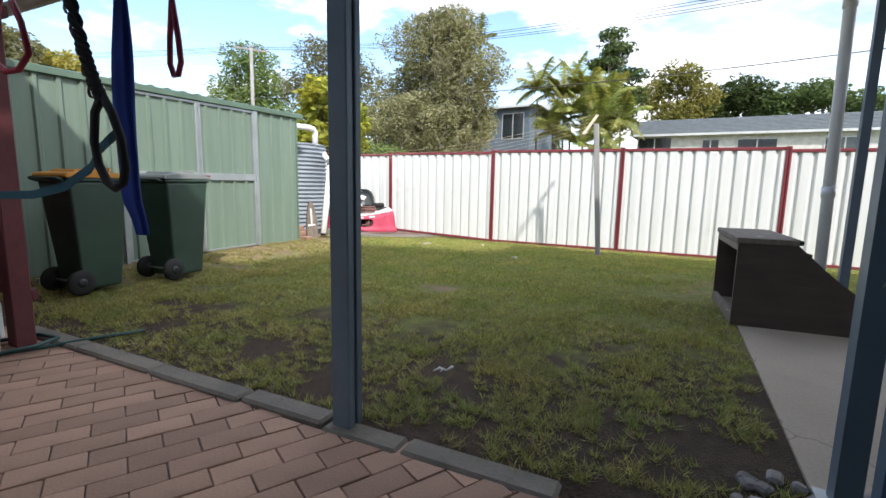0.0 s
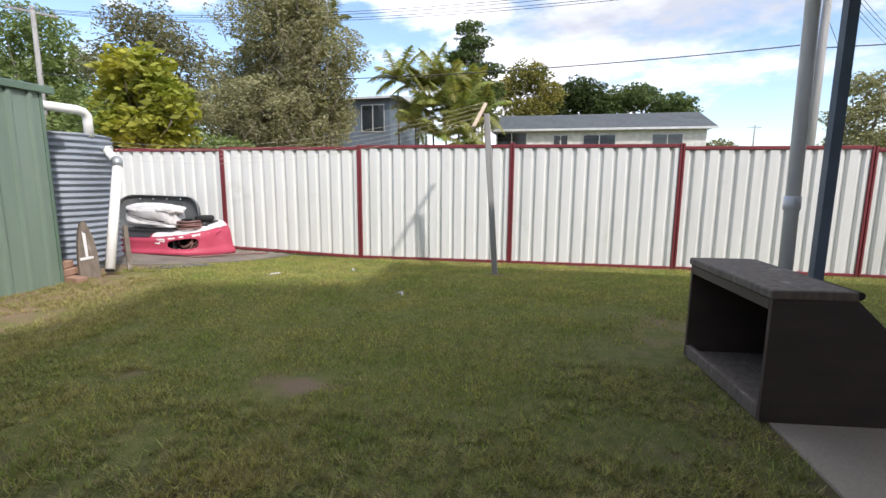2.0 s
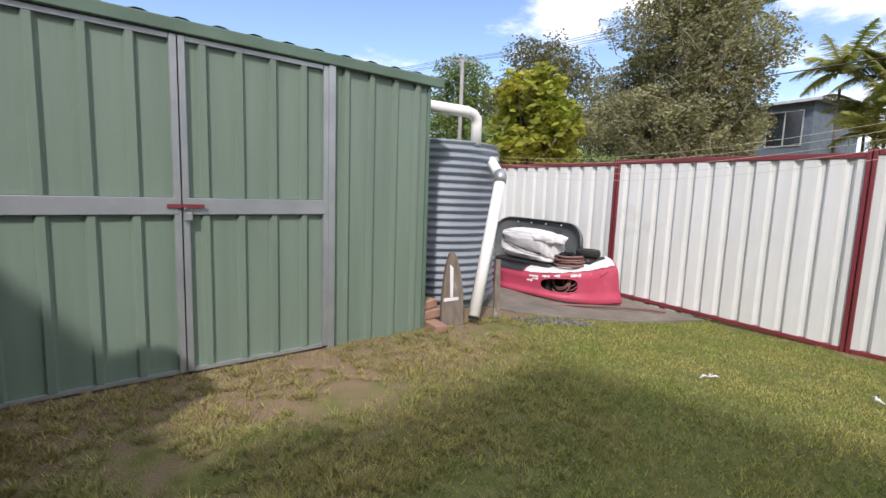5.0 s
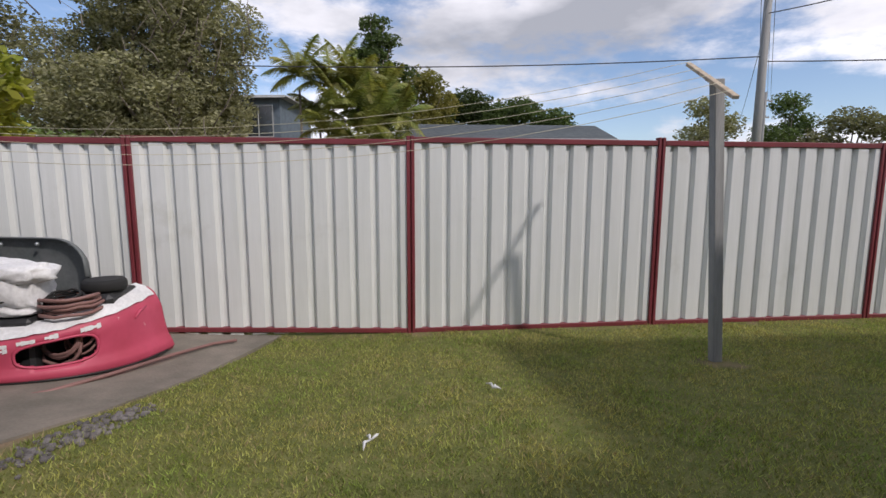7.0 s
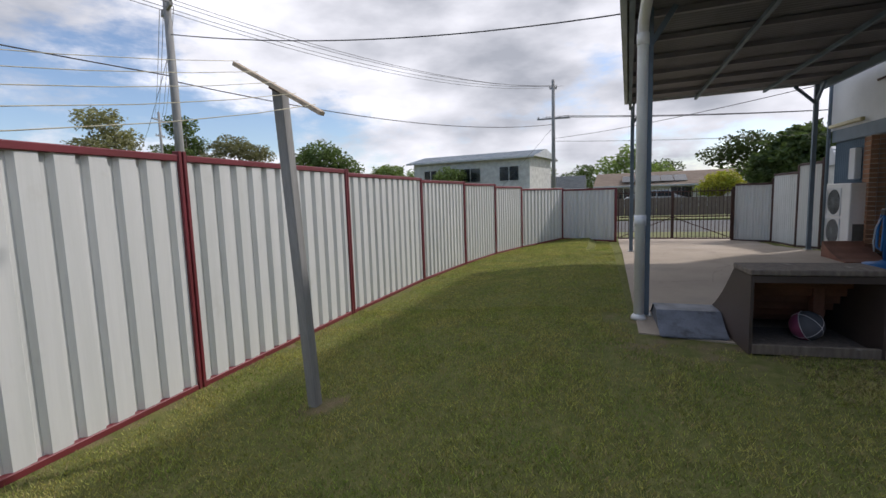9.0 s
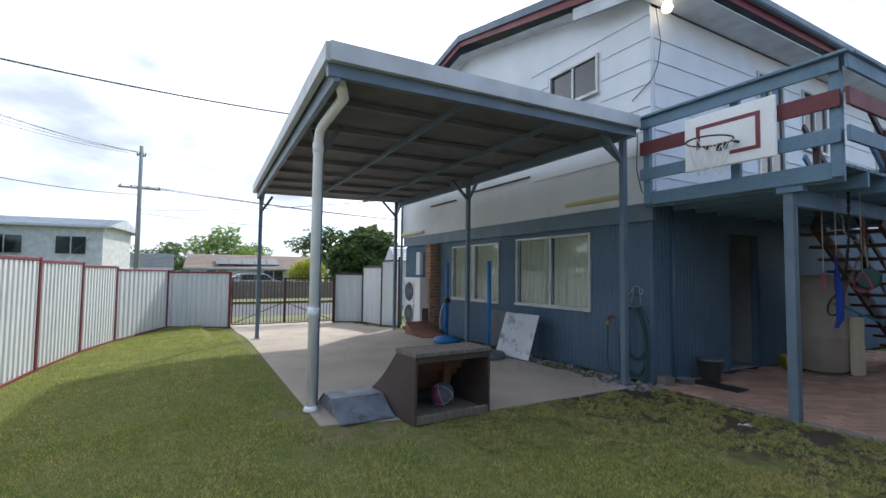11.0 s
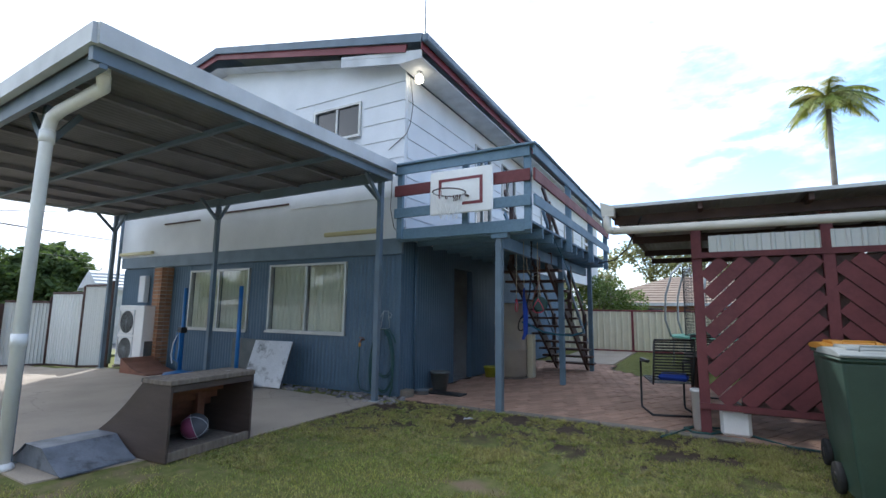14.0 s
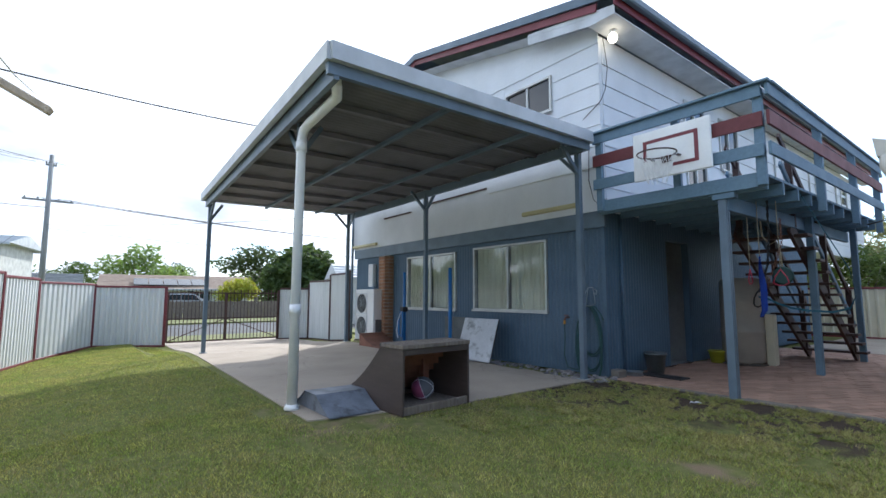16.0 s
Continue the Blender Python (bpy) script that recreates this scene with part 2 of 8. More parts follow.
M = dict(
    ground=ground_material(),
    blade=material("grass_blade", (0.205, 0.262, 0.062), (0.37, 0.335, 0.12), rough=0.6, scale=1.9, fine=9, bump=0, vary=0.6, spec=0.3),
    straw=material("dry_grass", (0.50, 0.40, 0.24), (0.36, 0.29, 0.16), rough=0.8, scale=2, fine=8, bump=0, vary=0.3, spec=0.2),
    fence=material("white_steel_sheet", (0.70, 0.715, 0.70), (0.62, 0.64, 0.62), rough=0.42, scale=3, fine=30, grain=(3, 3, 0.15), bump=0.05, stain=(0.46, 0.46, 0.40), stain_scale=1.6, stain_at=(0.60, 0.9)),
    maroon=material("maroon_steel", (0.20, 0.035, 0.045), (0.15, 0.025, 0.03), rough=0.45, scale=2, fine=40, bump=0.05),
    shed=material("green_steel_sheet", (0.18, 0.245, 0.195), (0.15, 0.21, 0.165), rough=0.45, scale=3, fine=25, grain=(3, 3, 0.2), bump=0.05, stain=(0.20, 0.25, 0.19), stain_scale=2.5, stain_at=(0.6, 0.85)),
    shed_trim=material("green_steel_trim", (0.12, 0.19, 0.14), rough=0.45, bump=0.05),
    galv=material("galvanised_steel", (0.42, 0.45, 0.46), (0.33, 0.36, 0.37), rough=0.4, metal=0.55, scale=4, fine=30, bump=0.08),
    zinc=material("corrugated_zinc", (0.29, 0.33, 0.38), (0.22, 0.255, 0.30), rough=0.6, metal=0.15, scale=2.5, fine=20, bump=0.05, stain=(0.22, 0.24, 0.25), stain_scale=2),
    pvc=material("white_pvc", (0.86, 0.86, 0.84), (0.80, 0.80, 0.78), rough=0.35, scale=3, fine=30, bump=0.04, stain=(0.55, 0.53, 0.48), stain_scale=3, stain_at=(0.66, 0.95)),
    aged_pipe=material("aged_cream_pipe", (0.60, 0.57, 0.50), (0.50, 0.47, 0.41), rough=0.5, scale=4, fine=40, bump=0.05, stain=(0.34, 0.32, 0.27), stain_scale=3),
    bare_timber=material("pale_bare_timber", (0.56, 0.46, 0.34), (0.42, 0.34, 0.25), rough=0.8, scale=6, fine=50, grain=(4, 4, 1), bump=0.3, stain=(0.24, 0.19, 0.15), stain_scale=7, stain_at=(0.58, 0.75)),
    white=material("white_paint", (0.74, 0.76, 0.78), (0.66, 0.68, 0.70), rough=0.5, scale=1.5, fine=40, bump=0.08, stain=(0.52, 0.54, 0.54), stain_scale=1.1, stain_at=(0.6, 0.95)),
    soffit=material("pale_soffit", (0.66, 0.68, 0.70), rough=0.6, bump=0.05),
    blue=material("blue_paint", (0.085, 0.14, 0.20), (0.07, 0.12, 0.175), rough=0.5, scale=2, fine=35, bump=0.1, stain=(0.09, 0.15, 0.20), stain_scale=1.6, stain_at=(0.6, 0.9)),
    blue_wood=material("weathered_blue_timber", (0.15, 0.235, 0.31), (0.12, 0.195, 0.265), rough=0.65, scale=3, fine=30, grain=(1, 1, 1), bump=0.2, stain=(0.17, 0.25, 0.30), stain_scale=3, stain_at=(0.6, 0.85)),
    greyblue=material("greyblue_steel", (0.14, 0.19, 0.24), (0.11, 0.15, 0.19), rough=0.45, scale=3, fine=30, bump=0.06),
    red_wood=material("maroon_timber", (0.17, 0.042, 0.045), (0.125, 0.033, 0.037), rough=0.65, scale=3, fine=30, bump=0.25, stain=(0.22, 0.08, 0.07), stain_scale=3, stain_at=(0.6, 0.9)),
    steel_dark=material("dark_roof_sheet", (0.235, 0.225, 0.235), (0.18, 0.17, 0.18), rough=0.6, metal=0.0, scale=2, fine=25, bump=0.06),
    roof_top=material("pale_roof_sheet", (0.55, 0.57, 0.58), (0.45, 0.47, 0.48), rough=0.45, bump=0.05),
    concrete=material("concrete", (0.43, 0.36, 0.285), (0.36, 0.30, 0.235), rough=0.85, scale=1.2, fine=70, bump=0.3, depth=0.003, stain=(0.26, 0.235, 0.205), stain_scale=0.9, stain_at=(0.56, 0.85)),
    kerb=material("worn_kerb", (0.23, 0.20, 0.165), (0.15, 0.135, 0.11), rough=0.9, scale=4, fine=60, bump=0.5, depth=0.006),
    paver=material("red_clay_paver", (0.40, 0.25, 0.175), (0.32, 0.195, 0.14), rough=0.85, scale=3, fine=80, bump=0.4, vary=0.2, stain=(0.25, 0.17, 0.14), stain_scale=2, stain_at=(0.55, 0.85)),
    joint=material("paver_sand", (0.15, 0.11, 0.09), (0.09, 0.07, 0.055), rough=1, bump=0.5),
    brick=material("orange_brick", (0.42, 0.22, 0.12), (0.34, 0.17, 0.10), rough=0.85, scale=6, fine=60, bump=0.4, vary=0.2),
    mortar=material("mortar", (0.40, 0.37, 0.32), rough=0.95, bump=0.4),
    ply=material("dark_plywood", (0.060, 0.043, 0.037), (0.085, 0.062, 0.053), rough=0.5, scale=3, fine=40, grain=(1, 1, 6), bump=0.2, stain=(0.075, 0.058, 0.05), stain_scale=3, stain_at=(0.58, 0.85)),
    oldwood=material("old_grey_timber", (0.20, 0.165, 0.13), (0.13, 0.105, 0.085), rough=0.8, scale=5, fine=40, grain=(6, 6, 1), bump=0.4, stain=(0.42, 0.40, 0.36), stain_scale=5, stain_at=(0.62, 0.75)),
    brownwood=material("raw_pine", (0.24, 0.10, 0.06), (0.16, 0.07, 0.045), rough=0.7, scale=4, fine=40, bump=0.2),
    darkwood=material("dark_stained_timber", (0.075, 0.035, 0.028), (0.05, 0.025, 0.02), rough=0.6, scale=4, fine=30, bump=0.2),
    black=material("black_plastic", (0.02, 0.02, 0.021), (0.03, 0.03, 0.032), rough=0.45, bump=0.1),
    rubber=material("black_rubber", (0.018, 0.018, 0.018), rough=0.8, bump=0.2),
    bin_green=material("bin_green_plastic", (0.038, 0.075, 0.055), (0.027, 0.052, 0.040), rough=0.45, fine=150, bump=0.12),
    bin_lid=material("bin_grey_lid", (0.27, 0.29, 0.285), (0.20, 0.22, 0.215), rough=0.5, fine=120, bump=0.1),
    bin_yellow=material("bin_yellow_lid", (0.60, 0.27, 0.03), (0.5, 0.22, 0.03), rough=0.5, bump=0.08),
    glass=glass_material(),
    darkglass=material("dark_window_glass", (0.02, 0.025, 0.03), rough=0.08, bump=0, spec=0.8),
    curtain=material("cream_curtain", (0.82, 0.78, 0.62), (0.74, 0.70, 0.55), rough=0.9, scale=4, fine=50, bump=0.1),
    alu=material("pale_aluminium_frame", (0.60, 0.60, 0.57), rough=0.4, metal=0.3, bump=0.03),
    red=material("faded_red_bumper", (0.52, 0.07, 0.13), (0.42, 0.05, 0.09), rough=0.55, scale=4, fine=25, bump=0.05, stain=(0.72, 0.62, 0.60), stain_scale=7, stain_at=(0.66, 0.69)),
    canvas=material("dusty_white_canvas", (0.74, 0.74, 0.74), (0.60, 0.60, 0.61), rough=0.8, scale=6, fine=50, bump=0.3, depth=0.01),
    tarp_dark=material("dark_grey_liner", (0.10, 0.115, 0.115), (0.16, 0.17, 0.17), rough=0.5, scale=5, fine=40, bump=0.2),
    hose_green=material("dark_green_hose", (0.02, 0.075, 0.07), rough=0.45, bump=0.05),
    hose_pink=material("pinkish_hose", (0.25, 0.13, 0.115), (0.18, 0.10, 0.09), rough=0.6, bump=0.05),
    bright_blue=material("bright_blue_paint", (0.02, 0.16, 0.42), (0.02, 0.12, 0.33), rough=0.45, bump=0.06),
    cloth_blue=material("blue_cloth", (0.01, 0.045, 0.30), (0.012, 0.03, 0.18), rough=0.9, bump=0.2),
    ring_red=material("red_plastic_ring", (0.42, 0.03, 0.06), rough=0.5, bump=0.05),
    rope=material("pale_rope", (0.45, 0.38, 0.26), rough=0.9, fine=200, bump=0.4),
    rope_dark=material("dark_rope", (0.03, 0.028, 0.03), rough=0.9, fine=200, bump=0.4),
    teal=material("teal_webbing", (0.02, 0.09, 0.13), rough=0.8, bump=0.2),
    mint=material("mint_green_pad", (0.16, 0.42, 0.30), rough=0.6, bump=0.1),
    net=material("dark_net", (0.04, 0.04, 0.045), rough=0.8, bump=0.0),
    beige=material("beige_tank_plastic", (0.40, 0.36, 0.30), (0.33, 0.30, 0.25), rough=0.55, bump=0.08),
    cream=material("cream_fence_sheet", (0.66, 0.61, 0.45), (0.60, 0.56, 0.41), rough=0.5, bump=0.05),
    pole=material("weathered_pole", (0.32, 0.32, 0.31), (0.24, 0.24, 0.235), rough=0.85, scale=3, fine=30, grain=(4, 4, 0.4), bump=0.4),
    wire=material("power_line", (0.05, 0.05, 0.055), rough=0.6, bump=0),
    cord=material("clothes_line_cord", (0.62, 0.58, 0.42), rough=0.6, bump=0),
    bark=material("grey_bark", (0.22, 0.19, 0.15), (0.14, 0.12, 0.10), rough=0.9, scale=3, fine=20, bump=0.6, depth=0.02),
    leaf_dark=material("dark_leaves", (0.10, 0.14, 0.05), (0.065, 0.10, 0.035), rough=0.6, scale=0.7, fine=3, bump=0, vary=0.35, spec=0.3),
    leaf_olive=material("olive_leaves", (0.25, 0.245, 0.14), (0.17, 0.17, 0.10), rough=0.65, scale=0.5, fine=3, bump=0, vary=0.35, spec=0.3),
    leaf_green=material("green_leaves", (0.185, 0.25, 0.085), (0.135, 0.19, 0.07), rough=0.6, scale=0.6, fine=3, bump=0, vary=0.35, spec=0.3),
    leaf_yellow=material("yellow_leaves", (0.55, 0.52, 0.08), (0.28, 0.36, 0.06), rough=0.6, scale=0.6, fine=3, bump=0, vary=0.3, spec=0.3),
    leaf_gold=material("golden_leaves", (0.36, 0.31, 0.08), (0.18, 0.20, 0.06), rough=0.6, scale=0.5, fine=3, bump=0, vary=0.3, spec=0.3),
    frond=material("palm_frond", (0.19, 0.25, 0.07), (0.33, 0.30, 0.10), rough=0.55, scale=0.8, fine=4, bump=0, vary=0.35, spec=0.4),
    tile_dark=material("dark_roof_tiles", (0.11, 0.13, 0.14), (0.085, 0.10, 0.11), rough=0.7, bump=0.3),
    tile_tan=material("tan_roof_tiles", (0.36, 0.28, 0.21), (0.30, 0.22, 0.17), rough=0.8, bump=0.3, vary=0.1),
    house_blue=material("slate_blue_boards", (0.13, 0.17, 0.21), rough=0.6, bump=0.1),
    house_white=material("offwhite_boards", (0.66, 0.66, 0.62), rough=0.6, bump=0.1),
    house_pink=material("pink_boards", (0.60, 0.36, 0.34), rough=0.6, bump=0.1),
    asphalt=material("asphalt", (0.10, 0.10, 0.10), (0.075, 0.075, 0.078), rough=0.9, fine=60, bump=0.4),
    verge=material("verge_grass", (0.17, 0.17, 0.06), (0.12, 0.14, 0.045), rough=0.95, scale=1, fine=40, bump=0.6),
    light_white=material("silver_car_paint", (0.55, 0.57, 0.60), rough=0.25, metal=0.4, bump=0),
    lamp_glow=material("lit_bulb", (0.9, 0.85, 0.75), rough=0.3, bump=0, emit=(1.0, 0.85, 0.62), strength=4.5),
    tube_yellow=material("aged_tube_cover", (0.55, 0.50, 0.28), (0.48, 0.43, 0.24), rough=0.4, bump=0.03),
    tray=material("grey_paint_ramp", (0.20, 0.22, 0.26), (0.13, 0.145, 0.17), rough=0.5, bump=0.15, scale=6, stain=(0.07, 0.075, 0.085), stain_scale=5, stain_at=(0.52, 0.65)),
    dirty_white=material("sooty_white_board", (0.62, 0.63, 0.64), (0.55, 0.56, 0.57), rough=0.6, scale=5, bump=0.1, stain=(0.08, 0.08, 0.08), stain_scale=4.5, stain_at=(0.52, 0.70)),
    ball=material("grey_ball_leather", (0.13, 0.13, 0.14), rough=0.7, fine=250, bump=0.5),
    ball_pink=material("pink_ball_leather", (0.36, 0.08, 0.16), rough=0.7, fine=250, bump=0.5),
    interior=material("dim_interior", (0.34, 0.35, 0.36), rough=0.9, bump=0.1),
    gravel=material("grey_gravel", (0.22, 0.20, 0.19), (0.13, 0.12, 0.12), rough=0.9, vary=0.35, bump=0.3),
    gauze=material("faded_leaf_litter", (0.30, 0.22, 0.13), (0.2, 0.14, 0.09), rough=0.9, vary=0.3, bump=0),
)


cracked(M["concrete"])
for _k in ("blade", "straw", "leaf_dark", "leaf_olive", "leaf_green", "leaf_yellow", "leaf_gold", "frond"):
    leafy(M[_k])


# ---- mesh helpers ----
def box(bm, x0, x1, y0, y1, z0, z1, bevel=0.0, m=None):
    vs = [bm.verts.new((x, y, z)) for z in (z0, z1) for y in (y0, y1) for x in (x0, x1)]
    if m is not None:
        for v in vs:
            v.co = m @ v.co
    fs = [bm.faces.new([vs[i] for i in f]) for f in ((0, 2, 3, 1), (4, 5, 7, 6), (0, 1, 5, 4), (2, 6, 7, 3), (0, 4, 6, 2), (1, 3, 7, 5))]
    if bevel:
        es = list({e for f in fs for e in f.edges})
        bmesh.ops.bevel(bm, geom=es, offset=bevel, segments=1, affect="EDGES", profile=0.5)
    return vs


def beam(bm, a, b, w, h, bevel=0.0, up=(0, 0, 1)):
    """A bar of section w x h from a to b."""
    a, b = Vector(a), Vector(b)
    d = (b - a)
    n = d.length
    d.normalize()
    up = Vector(up)
    if abs(d.dot(up)) > 0.98:
        up = Vector((0, 1, 0))
    s = d.cross(up).normalized()
    u = s.cross(d)
    m = Matrix((s, d, u)).transposed().to_4x4()
    m.translation = a
    return box(bm, -w / 2, w / 2, 0, n, -h / 2, h / 2, bevel, m)


def tube(bm, pts, r, seg=8, cap=True):
    """A round bar along points; r is a number or one for each point."""
    pts = [Vector(p) for p in pts]
    rs = r if isinstance(r, (list, tuple)) else [r] * len(pts)
    rings, prev = [], None
    for i, p in enumerate(pts):
        d = (pts[min(i + 1, len(pts) - 1)] - pts[max(i - 1, 0)]).normalized()
        if prev is None:
            prev = Vector((0, 0, 1)).cross(d)
            if prev.length < 0.05:
                prev = Vector((1, 0, 0)).cross(d)
        s = (prev - d * prev.dot(d)).normalized()
        prev = s
        u = d.cross(s)
        rings.append([bm.verts.new(p + (s * math.cos(2 * math.pi * k / seg) + u * math.sin(2 * math.pi * k / seg)) * rs[i]) for k in range(seg)])
    for a, b in zip(rings, rings[1:]):
        for k in range(seg):
            f = bm.faces.new((a[k], a[(k + 1) % seg], b[(k + 1) % seg], b[k]))
            f.smooth = True
    if cap:
        bm.faces.new(list(reversed(rings[0])))
        bm.faces.new(rings[-1])


def lathe(bm, profile, seg=24, m=None, smooth=True):
    """A turned shape from (radius, height) pairs."""
    rings = [[bm.verts.new(Vector((r * math.cos(2 * math.pi * k / seg), r * math.sin(2 * math.pi * k / seg), z))) for k in range(seg)] for r, z in profile]
    if m is not None:
        for ring in rings:
            for v in ring:
                v.co = m @ v.co
    for a, b in zip(rings, rings[1:]):
        for k in range(seg):
            f = bm.faces.new((a[k], a[(k + 1) % seg], b[(k + 1) % seg], b[k]))
            f.smooth = smooth
    bm.faces.new(list(reversed(rings[0])))
    bm.faces.new(rings[-1])


def prism(bm, outline, y0, y1, m=None):
    """An outline of (x, z) pairs drawn out from y0 to y1."""
    a = [bm.verts.new((x, y0, z)) for x, z in outline]
    b = [bm.verts.new((x, y1, z)) for x, z in outline]
    if m is not None:
        for v in a + b:
            v.co = m @ v.co
    n = len(outline)
    bm.faces.new(a)
    bm.faces.new(list(reversed(b)))
    for i in range(n):
        bm.faces.new((a[i], b[i], b[(i + 1) % n], a[(i + 1) % n]))


def ribbed(bm, a, b, z0, z1, pitch, flat, slope, depth, thick=0.0, za=None, zb=None):
    """A ribbed steel sheet standing from a to b (x, y); ribs stand out by depth to the right-hand side of a->b."""
    a, b = Vector(a), Vector(b)
    n = (b - a).length
    d = (b - a) / n
    out = Vector((d.y, -d.x))
    us, k = [(0.0, 0.0)], 0
    u = flat / 2
    while u < n:
        for du, dep in ((0, 0), (slope, depth), (pitch - flat - slope, depth), (pitch - flat, 0)):
            if u + du < n:
                us.append((u + du, dep))
        u += pitch
    us.append((n, 0.0))
    lo, hi = [], []
    for u, dep in us:
        q = a + d * u + out * dep
        lo.append(bm.verts.new((q.x, q.y, z0)))
        hi.append(bm.verts.new((q.x, q.y, z1)))
    for i in range(len(us) - 1):
        bm.faces.new((lo[i], lo[i + 1], hi[i + 1], hi[i]))


def corrugated(bm, o, du, dv, n_u, wave, amp, up, steps=6):
    """A sine-corrugated sheet: o corner, du runs across the waves (length n_u), dv along them; raised along up."""
    o, du, dv, up = Vector(o), Vector(du).normalized(), Vector(dv), Vector(up).normalized()
    count = max(2, int(n_u / wave * steps))
    prev = None
    for i in range(count + 1):
        u = n_u * i / count
        p = o + du * u + up * (amp * math.sin(2 * math.pi * u / wave))
        cur = (bm.verts.new(p), bm.verts.new(p + dv))
        if prev:
            f = bm.faces.new((prev[0], cur[0], cur[1], prev[1]))
            f.smooth = True
        prev = cur


def thing(name, label, category, at=(0, 0, 0), rz=0.0, group="", kind=""):
    ob = new(name)
    ob.empty_display_size = 0.1
    ob.matrix_world = pose(*at, 0, 0, rz)
    return tagged(ob, label, category, group, kind)


def mesh_of(name, bm, mat):
    me = bpy.data.meshes.new(name)
    bmesh.ops.recalc_face_normals(bm, faces=bm.faces)
    bm.to_mesh(me)
    bm.free()
    for one in (mat if isinstance(mat, (list, tuple)) else [mat]):
        me.materials.append(one)
    return me


def part(name, bm, mat, parent=None, label="", kind=""):
    ob = new(name, mesh_of(name, bm, mat))
    ob.parent = parent
    return tagged(ob, label, kind=kind)


def solo(name, bm, mat, label="", category="", kind="", at=(0, 0, 0), rz=0.0, group=""):
    ob = new(name, mesh_of(name, bm, mat))
    ob.matrix_world = pose(*at, 0, 0, rz)
    return tagged(ob, label, category, group, kind)


def B():
    return bmesh.new()


def smooth(t):
    t = min(1.0, max(0.0, t))
    return t * t * (3 - 2 * t)


def ground_z(x, y):
    """The yard falls a little to the back fence and to the street."""
    return -0.16 * smooth((y - 4.8) / 2.6) * smooth((x + 7.5) / 3) - 0.20 * smooth((x - 6.0) / 4.0) * (1.0 if y < 4.8 else 0.45) + 0.06 * smooth((-4.6 - x) / 1.2) * (1 - smooth((y - 4.8) / 2.0))


# ---- ground, slab, patio ----
def bare_amount(x, y):
    """How far the lawn has worn to soil."""
    v = 0.0
    if -4.2 < x < 0.4 and y > -3:
        v = max(v, 0.66 * (1 - smooth((y - 0.5) / 2.2)) + 0.10)
        v = max(v, 0.80 * (1 - smooth((((x + 0.35) * 0.9) ** 2 + (0.62 * (y - 0.75)) ** 2) ** 0.5 / 1.7)))
    # worn brown lawn by the carport; the soil colour also deepens the shade there
    if 0.3 < y < 4.5 and x < 1.2:
        v = max(v, 0.40 * (1 - smooth((0.0 - x) / 1.7)))
    v = max(v, 0.72 * smooth((-4.5 - x) / 0.8) * (1 - smooth((y - 4.2) / 1.2)) * (1 if y > -3 else 0))
    v = max(v, 0.42 * smooth((-3.2 - x) / 1.5) * (1 - smooth((y - 3.6) / 1.5)))
    for cx, cy, r in ((-2.41, 2.62, 0.50), (-1.75, 2.3, 0.3), (-1.5, 6.3, 0.42), (-3.45, 2.55, 0.25)):
        v = max(v, 0.85 * (1 - smooth(math.hypot(x - cx, (y - cy) * 1.6) / r)))
    if x < -5.4 and y > 4.0:
        v = max(v, 0.8 * (1 - smooth((x + 5.75) / 0.4)) + 0.0)
    v = max(v, 0.45 * (1 - smooth(abs(y - 7.45) / 0.3)))
    v = max(v, 0.5 * (1 - smooth(abs(x + 0.05) / 0.3)) * (1 if 0.3 < y < 4.3 else 0))
    if x < -4.2 and y < 0.6:
        v = 0.7 if y > -4.4 else 0.1
    return v


def axis(lo, hi, step, far):
    mid = list(np.arange(lo, hi + 1e-6, step))
    out = []
    d, p = step, hi
    while p < far:
        d *= 1.5
        p += d
        out.append(p)
    back, d, p = [], step, lo
    while p > -far:
        d *= 1.5
        p -= d
        back.append(p)
    return back[::-1] + mid + out


def build_ground():
    xs, ys = axis(-8.0, 12.0, 0.2, 1500), axis(-7.0, 8.4, 0.2, 1500)
    verts = [(x, y, ground_z(x, y) - (0.045 if (-8 < x < 12 and -20 < y < 0.1) else 0)) for y in ys for x in xs]
    nx = len(xs)
    faces = [(j * nx + i, j * nx + i + 1, (j + 1) * nx + i + 1, (j + 1) * nx + i) for j in range(len(ys) - 1) for i in range(nx - 1)]
    me = bpy.data.meshes.new("ground")
    me.from_pydata(verts, [], faces)
    me.materials.append(M["ground"])
    at = me.attributes.new("bare", "FLOAT", "POINT")
    at.data.foreach_set("value", [bare_amount(x, y) for y in ys for x in xs])
    at = me.attributes.new("dry", "FLOAT", "POINT")
    at.data.foreach_set("value", [max(smooth((y - 1.6) / 0.9), smooth((-4.2 - x) / 0.6) * smooth((y - 0.9) / 0.5)) for y in ys for x in xs])
    tagged(new("ground", me), "patchy green lawn worn to brown soil near the patio", "lawn", kind="structure")


build_ground()


